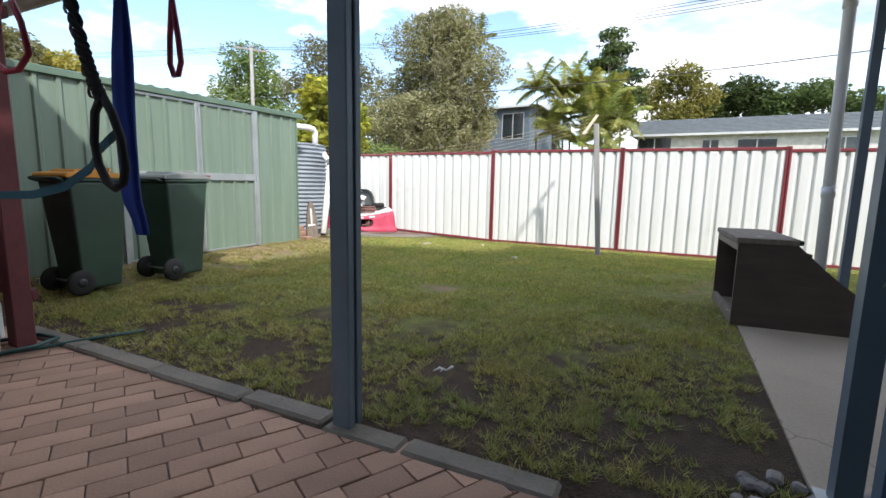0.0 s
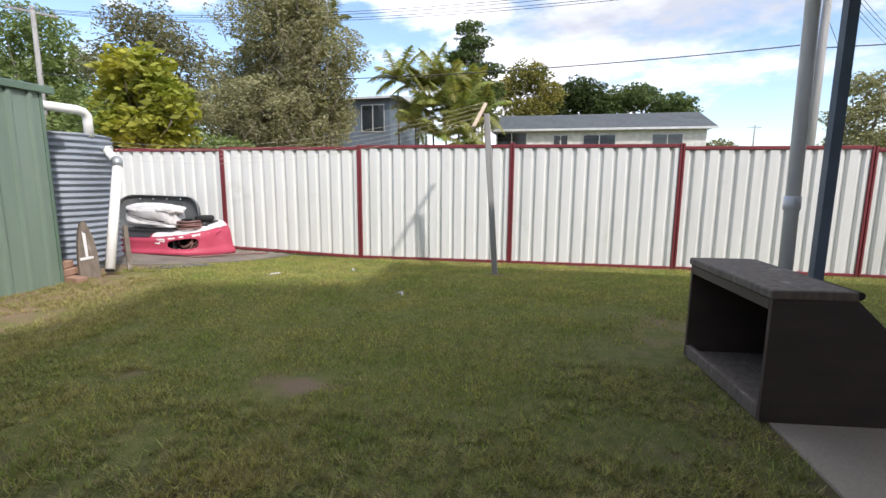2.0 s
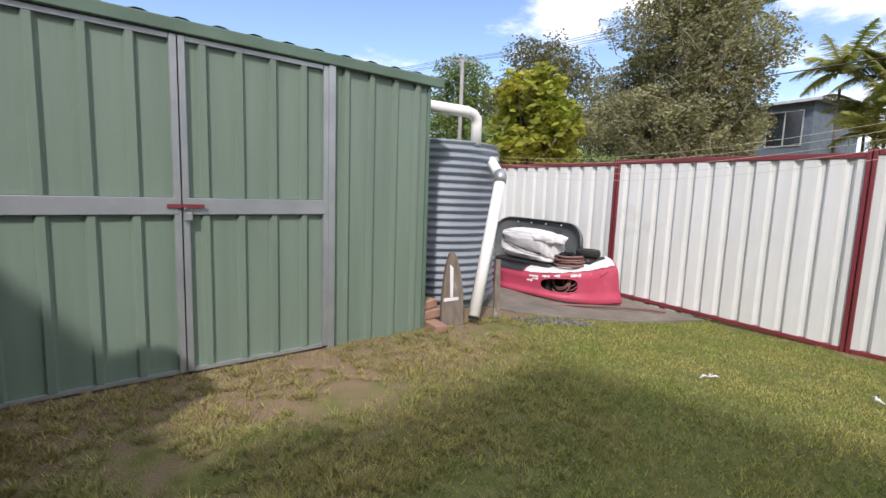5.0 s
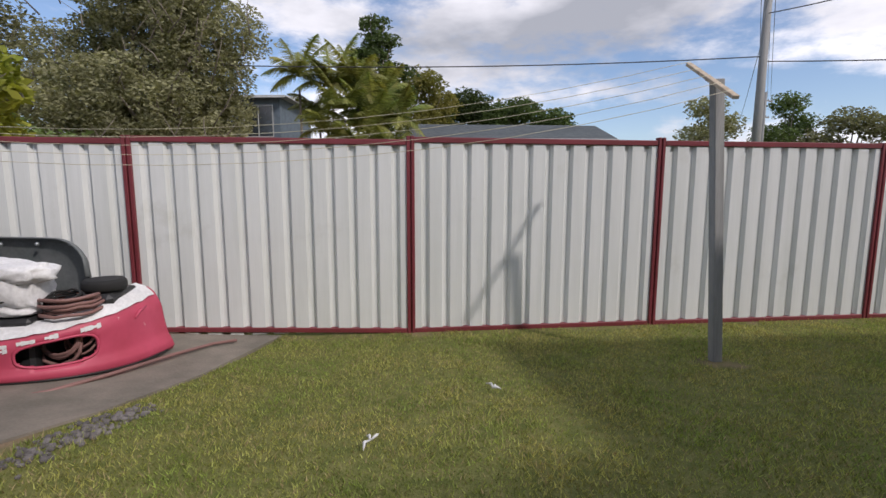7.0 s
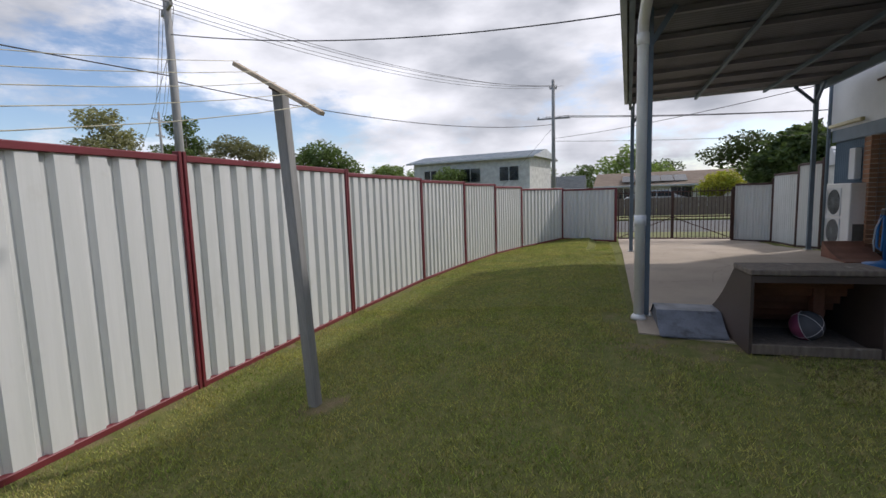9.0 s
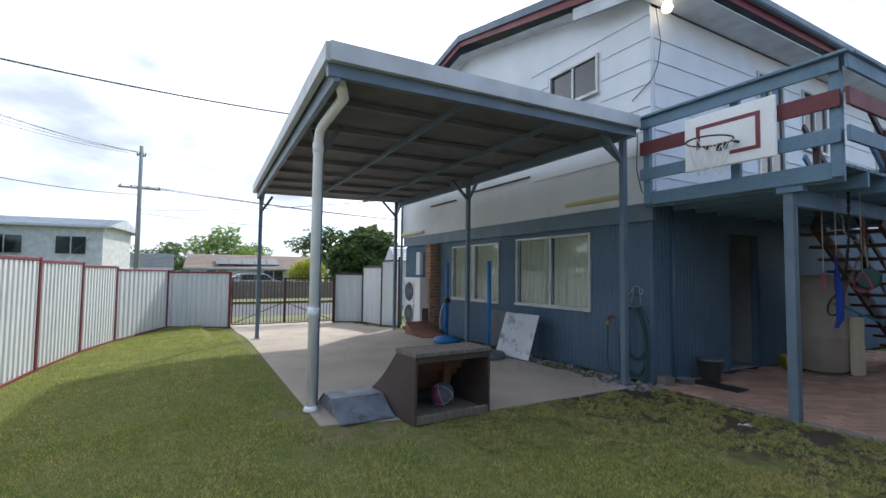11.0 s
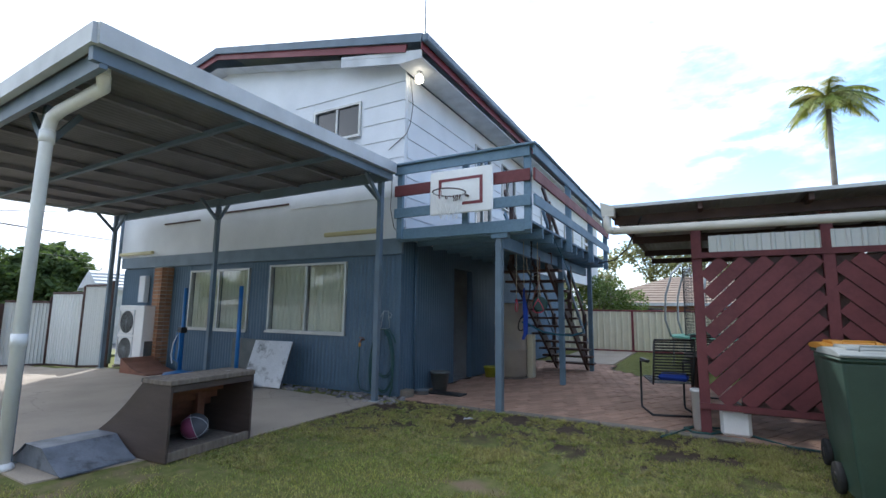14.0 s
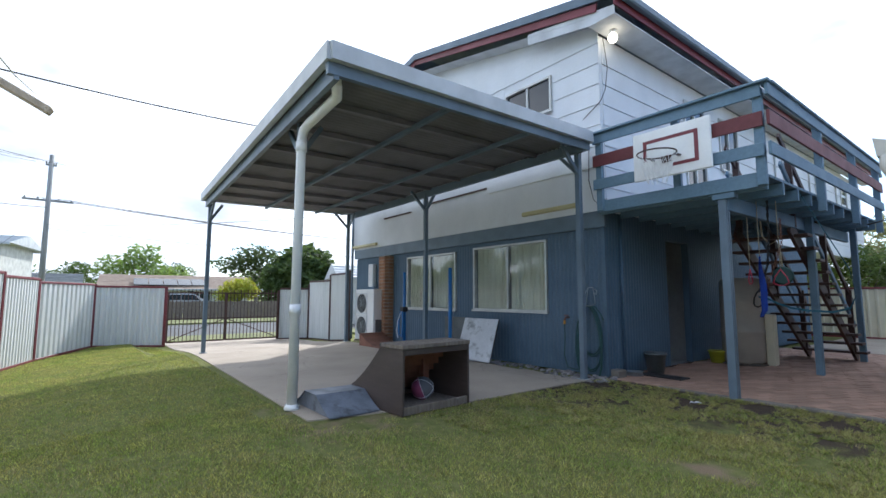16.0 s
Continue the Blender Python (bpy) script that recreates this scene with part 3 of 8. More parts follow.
def build_slab():
    """The carport's concrete slab: jointed bays that follow the fall to the gate."""
    bm = B()
    xs = [0.0, 0.30, 1.2, 2.4, 3.6, 4.8, 6.0, 7.0, 8.0, 9.0, 10.0, 11.6]
    for x0, x1 in zip(xs, xs[1:]):
        z0, z1 = ground_z(x0, 2) , ground_z(x1, 2)
        y1 = 4.2 - 0.02 * x1
        y0 = 4.2 - 0.02 * x0 if x0 > 0.1 else 2.7
        vs = [bm.verts.new(c) for c in ((x0, 0.52, z0 + 0.012), (x1, 0.42, z1 + 0.012), (x1, y1, z1 + 0.012), (x0, y0, z0 + 0.012),
                                        (x0, 0.52, z0 - 0.1), (x1, 0.42, z1 - 0.1), (x1, y1, z1 - 0.1), (x0, y0, z0 - 0.1))]
        for f in ((0, 1, 2, 3), (7, 6, 5, 4), (0, 4, 5, 1), (2, 6, 7, 3), (0, 3, 7, 4), (1, 5, 6, 2)):
            bm.faces.new([vs[i] for i in f])
    solo("pavement_1", bm, M["concrete"], "stained concrete slab under the carport", "concrete slab", "structure")
    bm = B()
    box(bm, -1.95, -0.35, -13.0, -6.51, -0.05, 0.0, 0.0)
    solo("pavement_2", bm, M["concrete"], "pale concrete path beyond the patio", "path", "structure")


build_slab()


def corr_wall(name, x0, x1, z0, z1, y, mat, label, parent=None, axis_x=True, wave=0.076, amp=0.008, at=None):
    bm = B()
    if axis_x:
        corrugated(bm, (x0, y, z0), (1, 0, 0), (0, 0, z1 - z0), x1 - x0, wave, amp, (0, 1, 0), 5)
    else:
        corrugated(bm, (y, x0, z0), (0, 1, 0), (0, 0, z1 - z0), x1 - x0, wave, amp, (1, 0, 0), 5)
    return part(name, bm, mat, parent, label)


# ---- the two-storey house ----
HX, HY = 7.55, -15.4            # extent of the house in x, and to the back in y
house = thing("house", "two-storey house with white boards above and blue corrugated steel below", "house", (0, 0, 0))
WIN = ((1.04, 2.80, 0.86, 2.02), (3.33, 5.08, 0.84, 1.99))


def wall_part(name, boxes, mat, label):
    for b in boxes:
        bm = B(); box(bm, *b)
        ob = part(name, bm, mat, house, label)
    return ob


wall_part("wall", [(0.012, 1.04, -0.12, -0.012, 0, 2.08), (1.04, 2.80, -0.12, -0.012, 0, 0.86), (1.04, 2.80, -0.12, -0.012, 2.02, 2.08),
                   (2.80, 3.33, -0.12, -0.012, 0, 2.08), (3.33, 5.08, -0.12, -0.012, 0, 0.84), (3.33, 5.08, -0.12, -0.012, 1.99, 2.08),
                   (5.08, 5.70, -0.12, -0.012, 0, 2.08), (6.14, HX, -0.12, -0.012, 0, 2.08), (0.012, HX, -0.12, -0.012, 2.08, 2.36)],
          M["blue"], "blue lower wall frame")
for x0, x1, z0, z1 in ((0.0, 1.02, 0.05, 2.08), (1.02, 2.82, 0.05, 0.84), (2.82, 3.31, 0.05, 2.08), (3.31, 5.10, 0.05, 0.82), (5.10, 5.68, 0.05, 2.08), (6.16, HX, 0.05, 2.08)):
    corr_wall("cladding", x0, x1, z0, z1, 0.0, M["blue"], "blue corrugated cladding", house)
# side facing the patio, with a doorway
wall_part("wall", [(0.012, 0.12, -1.76, -0.12, 0, 2.35), (0.012, 0.12, -2.52, -1.76, 2.03, 2.35), (0.012, 0.12, -9.0, -2.52, 0, 2.35)], M["blue"], "blue side wall frame")
for y0, y1, z0, z1 in ((-1.74, 0.0, 0.03, 2.34), (-2.54, -1.74, 2.05, 2.34), (-9.0, -2.54, 0.03, 2.34)):
    corr_wall("cladding", y0, y1, z0, z1, 0.0, M["blue"], "blue corrugated cladding", house, axis_x=False)
wall_part("corner_post", [(-0.02, 0.03, -0.02, 0.03, 0.02, 2.33)], M["blue"], "blue corner trim")
wall_part("wall", [(0.12, 3.2, -2.75, -2.69, 0, 2.35), (0.12, 3.2, -1.15, -1.09, 0, 2.35), (3.2, 3.26, -2.75, -1.09, 0, 2.35), (0.12, 3.2, -2.69, -1.15, -0.03, 0.0), (0.12, 3.2, -2.75, -1.09, 2.35, 2.4)], M["interior"], "dim laundry room walls")
wall_part("wall", [(0.13, HX, -9.0, -8.9, 0, 2.35), (HX - 0.12, HX, -8.9, -0.12, 0, 2.35)], M["blue"], "blue back walls")
# upper storey
UZ = 2.35
wall_part("wall", [(-0.03, 0.84, -0.12, 0.03, UZ, 5.0), (0.84, 1.88, -0.12, 0.03, UZ, 4.09), (0.84, 1.88, -0.12, 0.03, 4.68, 5.0), (1.88, HX + 0.2, -0.12, 0.03, UZ, 5.0)], M["white"], "white upper wall")
wall_part("wall", [(-0.03, 0.09, -2.55, -0.12, UZ, 4.97), (-0.03, 0.09, -3.35, -2.55, UZ, 2.46), (-0.03, 0.09, -3.35, -2.55, 4.66, 4.97),
                   (-0.03, 0.09, -4.0, -3.35, UZ, 4.97), (-0.03, 0.09, -4.9, -4.0, UZ, 3.6), (-0.03, 0.09, -4.9, -4.0, 4.66, 4.97), (-0.03, 0.09, HY, -4.9, UZ, 4.97),
                   (0.09, HX + 0.2, HY, HY + 0.12, UZ, 4.97), (HX + 0.08, HX + 0.2, HY + 0.12, -0.12, UZ, 4.97), (0.09, HX + 0.08, HY + 0.12, -0.12, UZ + 0.02, UZ + 0.1)], M["white"], "white upper side wall")
RX, RZ, EX, EZ = 4.35, 6.44, -0.50, 5.34        # ridge and eave of the gable
bm = B()
prism(bm, [(-0.03, 4.96), (-0.03, 5.15), (RX, 6.05), (HX + 0.2, 5.4), (HX + 0.2, 4.96)], -0.12, 0.026)
part("gable", bm, M["white"], house, "white smooth gable wall")
# weatherboards: wide lapped sheets on the upper walls
for i in range(9):
    z0 = UZ + 0.02 + i * 0.31
    z1 = z0 + 0.302
    def lap(xa, xb):
        bm = B()
        prism(bm, [(0.0, z0), (0.017, z0), (0.004, z1), (0.0, z1)], xa, xb, Matrix(((0, 1, 0, 0), (1, 0, 0, 0.03), (0, 0, 1, 0), (0, 0, 0, 1))))
        part("weatherboard", bm, M["white"], house)
    if z0 > 2.9:
        lap(-0.03, 0.80) if z1 > 4.09 and z0 < 4.68 else lap(-0.03, 2.35)
        if z1 > 4.09 and z0 < 4.68:
            lap(1.92, 2.35)
    def lapy(ya, yb):
        bm = B()
        prism(bm, [(-0.03, z0), (-0.047, z0), (-0.034, z1), (-0.03, z1)], ya, yb)
        part("weatherboard", bm, M["white"], house)
    if z0 < 4.65:
        lapy(-2.5, -0.03)
        lapy(-3.95, -3.4)
        lapy(HY, -4.95)
        if z1 < 3.6:
            lapy(-4.95, -3.95)


def window(parent, x0, x1, z0, z1, y=0.0, curtains=True, plane="y", dark=False):
    """A two-pane sliding window: frame, mullion, panes, sill, curtains behind."""
    flip = Matrix(((0, -1, 0, 0), (1, 0, 0, 0), (0, 0, 1, 0), (0, 0, 0, 1))) if plane == "x" else Matrix.Identity(4)
    w = new("window")
    w.empty_display_size = 0.1
    w.parent = parent
    w.matrix_basis = Matrix.Translation((0, 0, 0)) @ flip
    t = 0.035
    bm = B()
    for b in ((x0, x1, z0, z0 + t), (x0, x1, z1 - t, z1), (x0, x0 + t, z0 + t, z1 - t), (x1 - t, x1, z0 + t, z1 - t)):
        box(bm, b[0], b[1], y - 0.05, y + 0.03, b[2], b[3])
    part("window_frame", bm, M["alu"], w, "pale aluminium frame")
    mid = (x0 + x1) / 2
    bm = B()
    box(bm, mid - 0.02, mid + 0.02, y - 0.03, y + 0.015, z0 + t, z1 - t)
    part("mullion", bm, M["alu"], w)
    bm = B()
    box(bm, x0 - 0.02, x1 + 0.02, y + 0.0305, y + 0.055, z0 - 0.02, z0 + 0.012)
    part("window_sill", bm, M["alu"], w)
    for a, b, dy in ((x0 + t, mid - 0.02, 0.0), (mid + 0.02, x1 - t, -0.012)):
        bm = B()
        box(bm, a, b, y - 0.012 + dy, y - 0.007 + dy, z0 + t, z1 - t)
        part("pane", bm, M["darkglass"] if dark else M["glass"], w).visible_shadow = False
    if curtains:
        for a, b in ((x0 + 0.03, mid - 0.015), (mid + 0.03, x1 - 0.03)):
            bm = B()
            n = 60
            prev = None
            for i in range(n + 1):
                x = a + (b - a) * i / n
                yy = y - 0.075 + 0.018 * math.sin(i * 0.9) + 0.01 * math.sin(i * 2.3)
                cur = (bm.verts.new((x, yy, z0 - 0.06)), bm.verts.new((x, yy, z1 + 0.02)))
                if prev:
                    f = bm.faces.new((prev[0], cur[0], cur[1], prev[1])); f.smooth = True
                prev = cur
            part("curtain", bm, M["curtain"], w, "cream pleated curtain")
    return w


for x0, x1, z0, z1 in WIN:
    window(house, x0, x1, z0, z1)
window(house, 0.84, 1.88, 4.09, 4.68, y=0.04, curtains=False, dark=True)
window(house, -4.9, -4.0, 3.6, 4.66, y=0.03, curtains=False, plane="x", dark=True)
window(house, -3.35, -2.55, 2.46, 4.66, y=0.03, curtains=False, plane="x", dark=True)
for yy in (-7.0, -9.6, -12.2):
    window(house, yy - 1.2, yy, 3.6, 4.55, y=0.05, curtains=False, plane="x", dark=True)
wall_part("band", [(-0.05, HX + 0.05, 0.012, 0.06, 2.10, 2.335)], M["greyblue"], "blue-grey fascia band")
wall_part("bottom_trim", [(-0.06, HX + 0.2, 0.03, 0.05, 2.337, 2.365), (-0.055, -0.03, HY, -0.03, 2.32, 2.365)], M["white"], "white bottom trim")
# brick pier with separate bricks
pier = new("pier"); pier.parent = house; tagged(pier, "orange brick pier")
bm = B(); box(bm, 5.705, 6.135, -0.12, 0.135, 0, 2.08)
part("core", bm, M["mortar"], pier, "pale mortar core")
bm = B(); box(bm, 0, 0.208, 0, 0.014, 0, 0.066)
brick_mesh = mesh_of("brick", bm, M["brick"])
bm = B(); box(bm, 0, 0.014, 0, 0.115, 0, 0.066)
brick_end = mesh_of("brick", bm, M["brick"])
for i in range(26):
    z = 0.02 + i * 0.079
    for j in range(2):
        off = (0.0 if i % 2 else 0.11)
        ob = new("brick", brick_mesh); ob.parent = pier
        ob.location = (5.703 + j * 0.22, 0.134, z)
    for j in range(2):
        ob = new("brick", brick_end); ob.parent = pier
        ob.location = (5.693, 0.004 + j * 0.126, z)

# roof
bm = B()
ov = 0.36
for xa, za, xb, zb in ((EX, EZ, RX, RZ), (RX, RZ, HX + 0.7, EZ + 0.35)):
    vs = [bm.verts.new(c) for c in ((xa, ov, za), (xb, ov, zb), (xb, HY - 0.4, zb), (xa, HY - 0.4, za), (xa, ov, za - 0.03), (xb, ov, zb - 0.03), (xb, HY - 0.4, zb - 0.03), (xa, HY - 0.4, za - 0.03))]
    for f in ((0, 3, 2, 1), (4, 5, 6, 7), (0, 1, 5, 4), (2, 3, 7, 6), (1, 2, 6, 5), (0, 4, 7, 3)):
        bm.faces.new([vs[i] for i in f])
part("roof", bm, M["greyblue"], house, "blue-grey metal roof")
bm = B()
beam(bm, (EX, ov - 0.012, EZ - 0.07), (RX, ov - 0.012, RZ - 0.07), 0.025, 0.13)
beam(bm, (RX, ov - 0.012, RZ - 0.07), (HX + 0.7, ov - 0.012, EZ + 0.28), 0.025, 0.13)
part("barge_board", bm, M["greyblue"], house, "blue-grey barge board")
bm = B()
beam(bm, (EX + 0.3, ov - 0.05, EZ - 0.14), (RX, ov - 0.05, RZ - 0.18), 0.02, 0.12)
beam(bm, (RX, ov - 0.05, RZ - 0.18), (HX + 0.5, ov - 0.05, EZ + 0.2), 0.02, 0.12)
part("fascia", bm, M["maroon"], house, "maroon fascia strip")
bm = B()
box(bm, EX - 0.10, EX, HY - 0.4, ov, EZ - 0.14, EZ - 0.01, 0.02)
part("gutter", bm, M["greyblue"], house, "blue-grey eave gutter")
bm = B()
box(bm, EX + 0.002, EX + 0.022, HY - 0.4, ov - 0.03, EZ - 0.24, EZ - 0.04)
part("fascia", bm, M["maroon"], house, "maroon eave fascia")
bm = B()
box(bm, EX + 0.024, -0.05, HY - 0.3, ov - 0.06, 4.985, 5.0)
part("soffit", bm, M["soffit"], house, "pale flat eave soffit")
bm = B()
prism(bm, [(EX + 0.03, 5.0), (-0.03, 5.0), (1.1, 5.22), (1.1, 5.40), (EX + 0.03, 5.12)], ov - 0.075, ov - 0.066)
part("eave_end", bm, M["soffit"], house, "white boxed eave end")
bm = B()
vs = [bm.verts.new(c) for c in ((-0.03, 0.03, 5.12), (RX, 0.03, 6.02), (RX, ov - 0.06, 6.02), (-0.03, ov - 0.06, 5.12))]
bm.faces.new(vs)
vs = [bm.verts.new(c) for c in ((RX, 0.03, 6.02), (HX + 0.2, 0.03, 5.4), (HX + 0.2, ov - 0.06, 5.4), (RX, ov - 0.06, 6.02))]
bm.faces.new(vs)
part("soffit", bm, M["soffit"], house, "pale gable soffit")
bm = B()
tube(bm, [(-0.25, -0.15, EZ), (-0.25, -0.15, EZ + 2.6)], 0.012, 6)
part("mast", bm, M["galv"], house, "thin roof mast")
bm = B(); lathe(bm, [(0.02, 0), (0.055, -0.02), (0.07, -0.07), (0.05, -0.12), (0.01, -0.135)], 16, pose(-0.22, -0.05, 4.93))
part("bulb", bm, M["lamp_glow"], house, "lit round flood bulb")
bm = B(); lathe(bm, [(0.045, 0), (0.045, -0.035), (0.02, -0.055)], 14, pose(-0.22, -0.05, 4.985))
part("lamp_base", bm, M["white"], house, "white lamp base")
bm = B()
tube(bm, [(-0.07, -0.03, 4.93), (-0.07, -0.12, 4.5), (-0.07, -0.05, 4.15), (-0.06, 0.05, 3.95), (0.25, 0.06, 3.75)], 0.006, 5)
tube(bm, [(0.16, 0.07, 3.28), (0.17, 0.08, 2.8), (0.1, 0.08, 2.5), (0.02, 0.08, 2.42), (-0.06, 0.0, 2.5)], 0.006, 5)
part("cable", bm, M["rubber"], house, "loose black cable")
for x0, x1, z, h in ((0.38, 1.46, 2.43, 0.07), (6.35, 7.6, 2.38, 0.07)):
    bm = B(); box(bm, x0, x1, 0.065, 0.14, z, z + h, 0.015)
    part("tube_light", bm, M["tube_yellow"], house, "long yellowed tube light")
bm = B(); box(bm, 6.5, 6.72, 0.012, 0.12, 1.35, 1.92, 0.012)
part("meter_box", bm, M["white"], house, "white meter box")
bm = B(); tube(bm, [(HX + 0.1, 0.1, 5.0), (HX + 0.1, 0.1, 2.1), (HX + 0.1, 0.1, 0.0)], 0.035, 8)
part("downpipe", bm, M["greyblue"], house, "blue downpipe")
bm = B(); tube(bm, [(-0.03, -0.38, 2.3), (-0.03, -0.38, 0.0)], 0.02, 8)
part("conduit", bm, M["blue"], house, "blue conduit")
bm = B(); box(bm, 2.4, 4.5, 0.031, 0.05, 3.08, 3.11)
box(bm, 4.9, 6.1, 0.031, 0.05, 3.0, 3.03)
part("cable_duct", bm, M["darkwood"], house, "dark strip under the carport roof")


# ---- carport ----
carport = thing("carport", "open steel carport with a flat dark-lined roof beside the house", "carport", (0, 0, 0))
CA, CB, CC, CD = Vector((-0.46, 4.40, 3.00)), Vector((6.60, 4.02, 3.05)), Vector((7.15, 0.38, 3.21)), Vector((-0.13, 0.42, 3.22))
bm = B()
n = 90
rows = []
for i in range(n * 4 + 1):
    f = i / (n * 4)
    z = 0.012 * math.sin(f * n * 2 * math.pi) + 0.06
    p, q = CA.lerp(CB, f), CD.lerp(CC, f)
    rows.append((bm.verts.new(p + Vector((0, 0, z))), bm.verts.new(q + Vector((0, 0, z)))))
for a, b in zip(rows, rows[1:]):
    f = bm.faces.new((a[0], b[0], b[1], a[1])); f.smooth = True
part("roof_sheet", bm, M["steel_dark"], carport, "dark underside of ribbed roof sheet")
bm = B()
o = Vector((0, 0, 0.075))
for a, b in ((CA, CB), (CB, CC), (CC, CD), (CD, CA)):
    bm = B(); beam(bm, a + o, b + o, 0.06, 0.15)
    part("fascia_capping", bm, M["roof_top"], carport, "pale folded fascia capping")
bm = B()
beam(bm, CA + Vector((0.05, -0.08, -0.06)), CB + Vector((-0.05, -0.08, -0.06)), 0.05, 0.14)
part("outer_beam", bm, M["greyblue"], carport, "blue-grey outer beam")
bm = B(); beam(bm, CD + Vector((0.05, 0.1, -0.06)), CC + Vector((-0.05, 0.1, -0.06)), 0.05, 0.14)
part("inner_beam", bm, M["greyblue"], carport, "blue-grey inner beam")
bm = B(); beam(bm, CA + Vector((0.06, 0, -0.04)), CD + Vector((0.06, 0, -0.04)), 0.05, 0.12)
part("end_beam", bm, M["greyblue"], carport, "blue-grey end beam")
for k in range(1, 8):
    f = k / 8
    p, q = CA.lerp(CB, f), CD.lerp(CC, f)
    bm = B(); beam(bm, p + Vector((0, -0.1, 0.01)), q + Vector((0, 0.1, 0.01)), 0.05, 0.06)
    part("purlin", bm, M["steel_dark"], carport, "dark steel purlin")
for (a, b) in ((CA.lerp(CD, 0.36), CB.lerp(CC, 0.36)), (CA.lerp(CD, 0.70), CB.lerp(CC, 0.70))):
    bm = B(); beam(bm, a + Vector((0.06, 0, -0.035)), b + Vector((-0.06, 0, -0.035)), 0.045, 0.05)
    part("batten", bm, M["greyblue"], carport, "grey roof batten")
for (x, y) in ((0.07, 0.47), (3.68, 0.50), (6.88, 0.62), (0.965, 4.09), (6.40, 3.90)):
    bm = B()
    top = 3.16 if y < 2 else 2.97
    box(bm, x - 0.035, x + 0.035, y - 0.035, y + 0.035, 0.0, top)
    p = part("post", bm, M["greyblue"], carport, "grey-blue square steel post")
    bm = B(); box(bm, x - 0.07, x + 0.07, y - 0.06, y + 0.06, 0.008, 0.02)
    part("base_plate", bm, M["galv"], carport)
    s = 1 if x < 3 else -1
    bm = B()
    dy = 0.45 if y < 2 else -0.45
    beam(bm, (x, y, top - 0.35), (x, y + dy * (0.8 if y < 2 else 0.5), top), 0.04, 0.05)
    part("brace", bm, M["greyblue"], carport)
    if x > 0.5 or y < 2:
        bm = B(); beam(bm, (x, y, top - 0.35), (x + (0.34 if x < 3 else -0.34), y, top), 0.04, 0.05)
        part("brace", bm, M["greyblue"], carport)
bm = B()
tube(bm, [(-0.27, 4.28, 2.98), (-0.20, 4.22, 2.90), (-0.12, 4.18, 2.86), (0.58, 4.16, 2.83), (0.71, 4.16, 2.80), (0.76, 4.16, 2.70), (0.80, 4.16, 0.05)], 0.048, 14)
part("downpipe", bm, M["pvc"], carport, "white pvc downpipe")
for x, y, z in ((-0.25, 4.26, 2.95), (0.785, 4.16, 0.98), (0.76, 4.16, 2.64)):
    bm = B(); lathe(bm, [(0.056, -0.05), (0.056, 0.05)], 14, pose(x, y, z))
    part("pipe_collar", bm, M["pvc"], carport, "white pipe collar")
bm = B(); lathe(bm, [(0.075, 0), (0.07, 0.03), (0.05, 0.05)], 14, pose(0.80, 4.16, 0.01))
part("pipe_foot", bm, M["pvc"], carport, "white pipe foot")


# ---- balcony and stairs ----
balcony = thing("balcony", "raised timber balcony with blue and maroon rails and blue posts", "balcony", (0, 0, 0))
BX, BY0, BY1 = -2.10, 0.20, -4.95
for i in range(36):
    y = BY0 - 0.03 - i * 0.143
    bm = B(); box(bm, BX + 0.03, -0.06, y - 0.128, y, 2.40, 2.43)
    part("deck_board", bm, M["blue_wood"], balcony)
for k, x in enumerate((-1.66,)):
    bm = B(); beam(bm, (x, BY0 - 0.04, 2.16), (x, BY1, 2.16), 0.07, 0.17, 0.006)
    part("bearer", bm, M["blue_wood"], balcony, "blue timber bearer")
for i in range(11):
    y = BY0 - 0.06 - i * 0.50
    bm = B(); beam(bm, (BX + 0.02, y, 2.32), (-0.06, y, 2.32), 0.045, 0.14, 0.004)
    part("joist", bm, M["blue_wood"], balcony)
bm = B(); beam(bm, (BX - 0.0, BY0 + 0.02, 2.35), (-0.06, BY0 + 0.02, 2.35), 0.035, 0.16, 0.004)
part("edge_beam", bm, M["blue_wood"], balcony, "blue front edge beam")
for x, y in ((-1.64, 0.15), (-1.74, -2.55), (-1.78, -4.85)):
    bm = B()
    box(bm, x - 0.044, x + 0.044, y - 0.045, y - 0.008, 0.0, 2.34, 0.004)
    box(bm, x - 0.044, x + 0.044, y + 0.008, y + 0.045, 0.0, 2.34, 0.004)
    box(bm, x - 0.034, x + 0.034, y - 0.008, y + 0.008, 0.0, 2.34)
    part("post", bm, M["blue_wood"] if y < 0 else M["greyblue"], balcony, "blue post")
bm = B(); beam(bm, (-1.78, BY0 - 0.03, 2.27), (-1.55, BY0 - 0.03, 2.27), 0.10, 0.13)
part("post_cap", bm, M["blue_wood"], balcony, "blue post head block")
for x, y in ((BX + 0.03, BY0 + 0.05), (-0.13, BY0 + 0.05), (BX - 0.03, -1.6), (BX - 0.03, -3.3), (BX - 0.03, -4.9), (-1.15, BY0 - 0.04)):
    bm = B(); box(bm, x - 0.045, x + 0.045, y - 0.03, y + 0.03, 2.28 if y > 0.1 else 2.2, 3.33, 0.004)
    part("rail_post", bm, M["blue_wood"], balcony, "blue rail post")
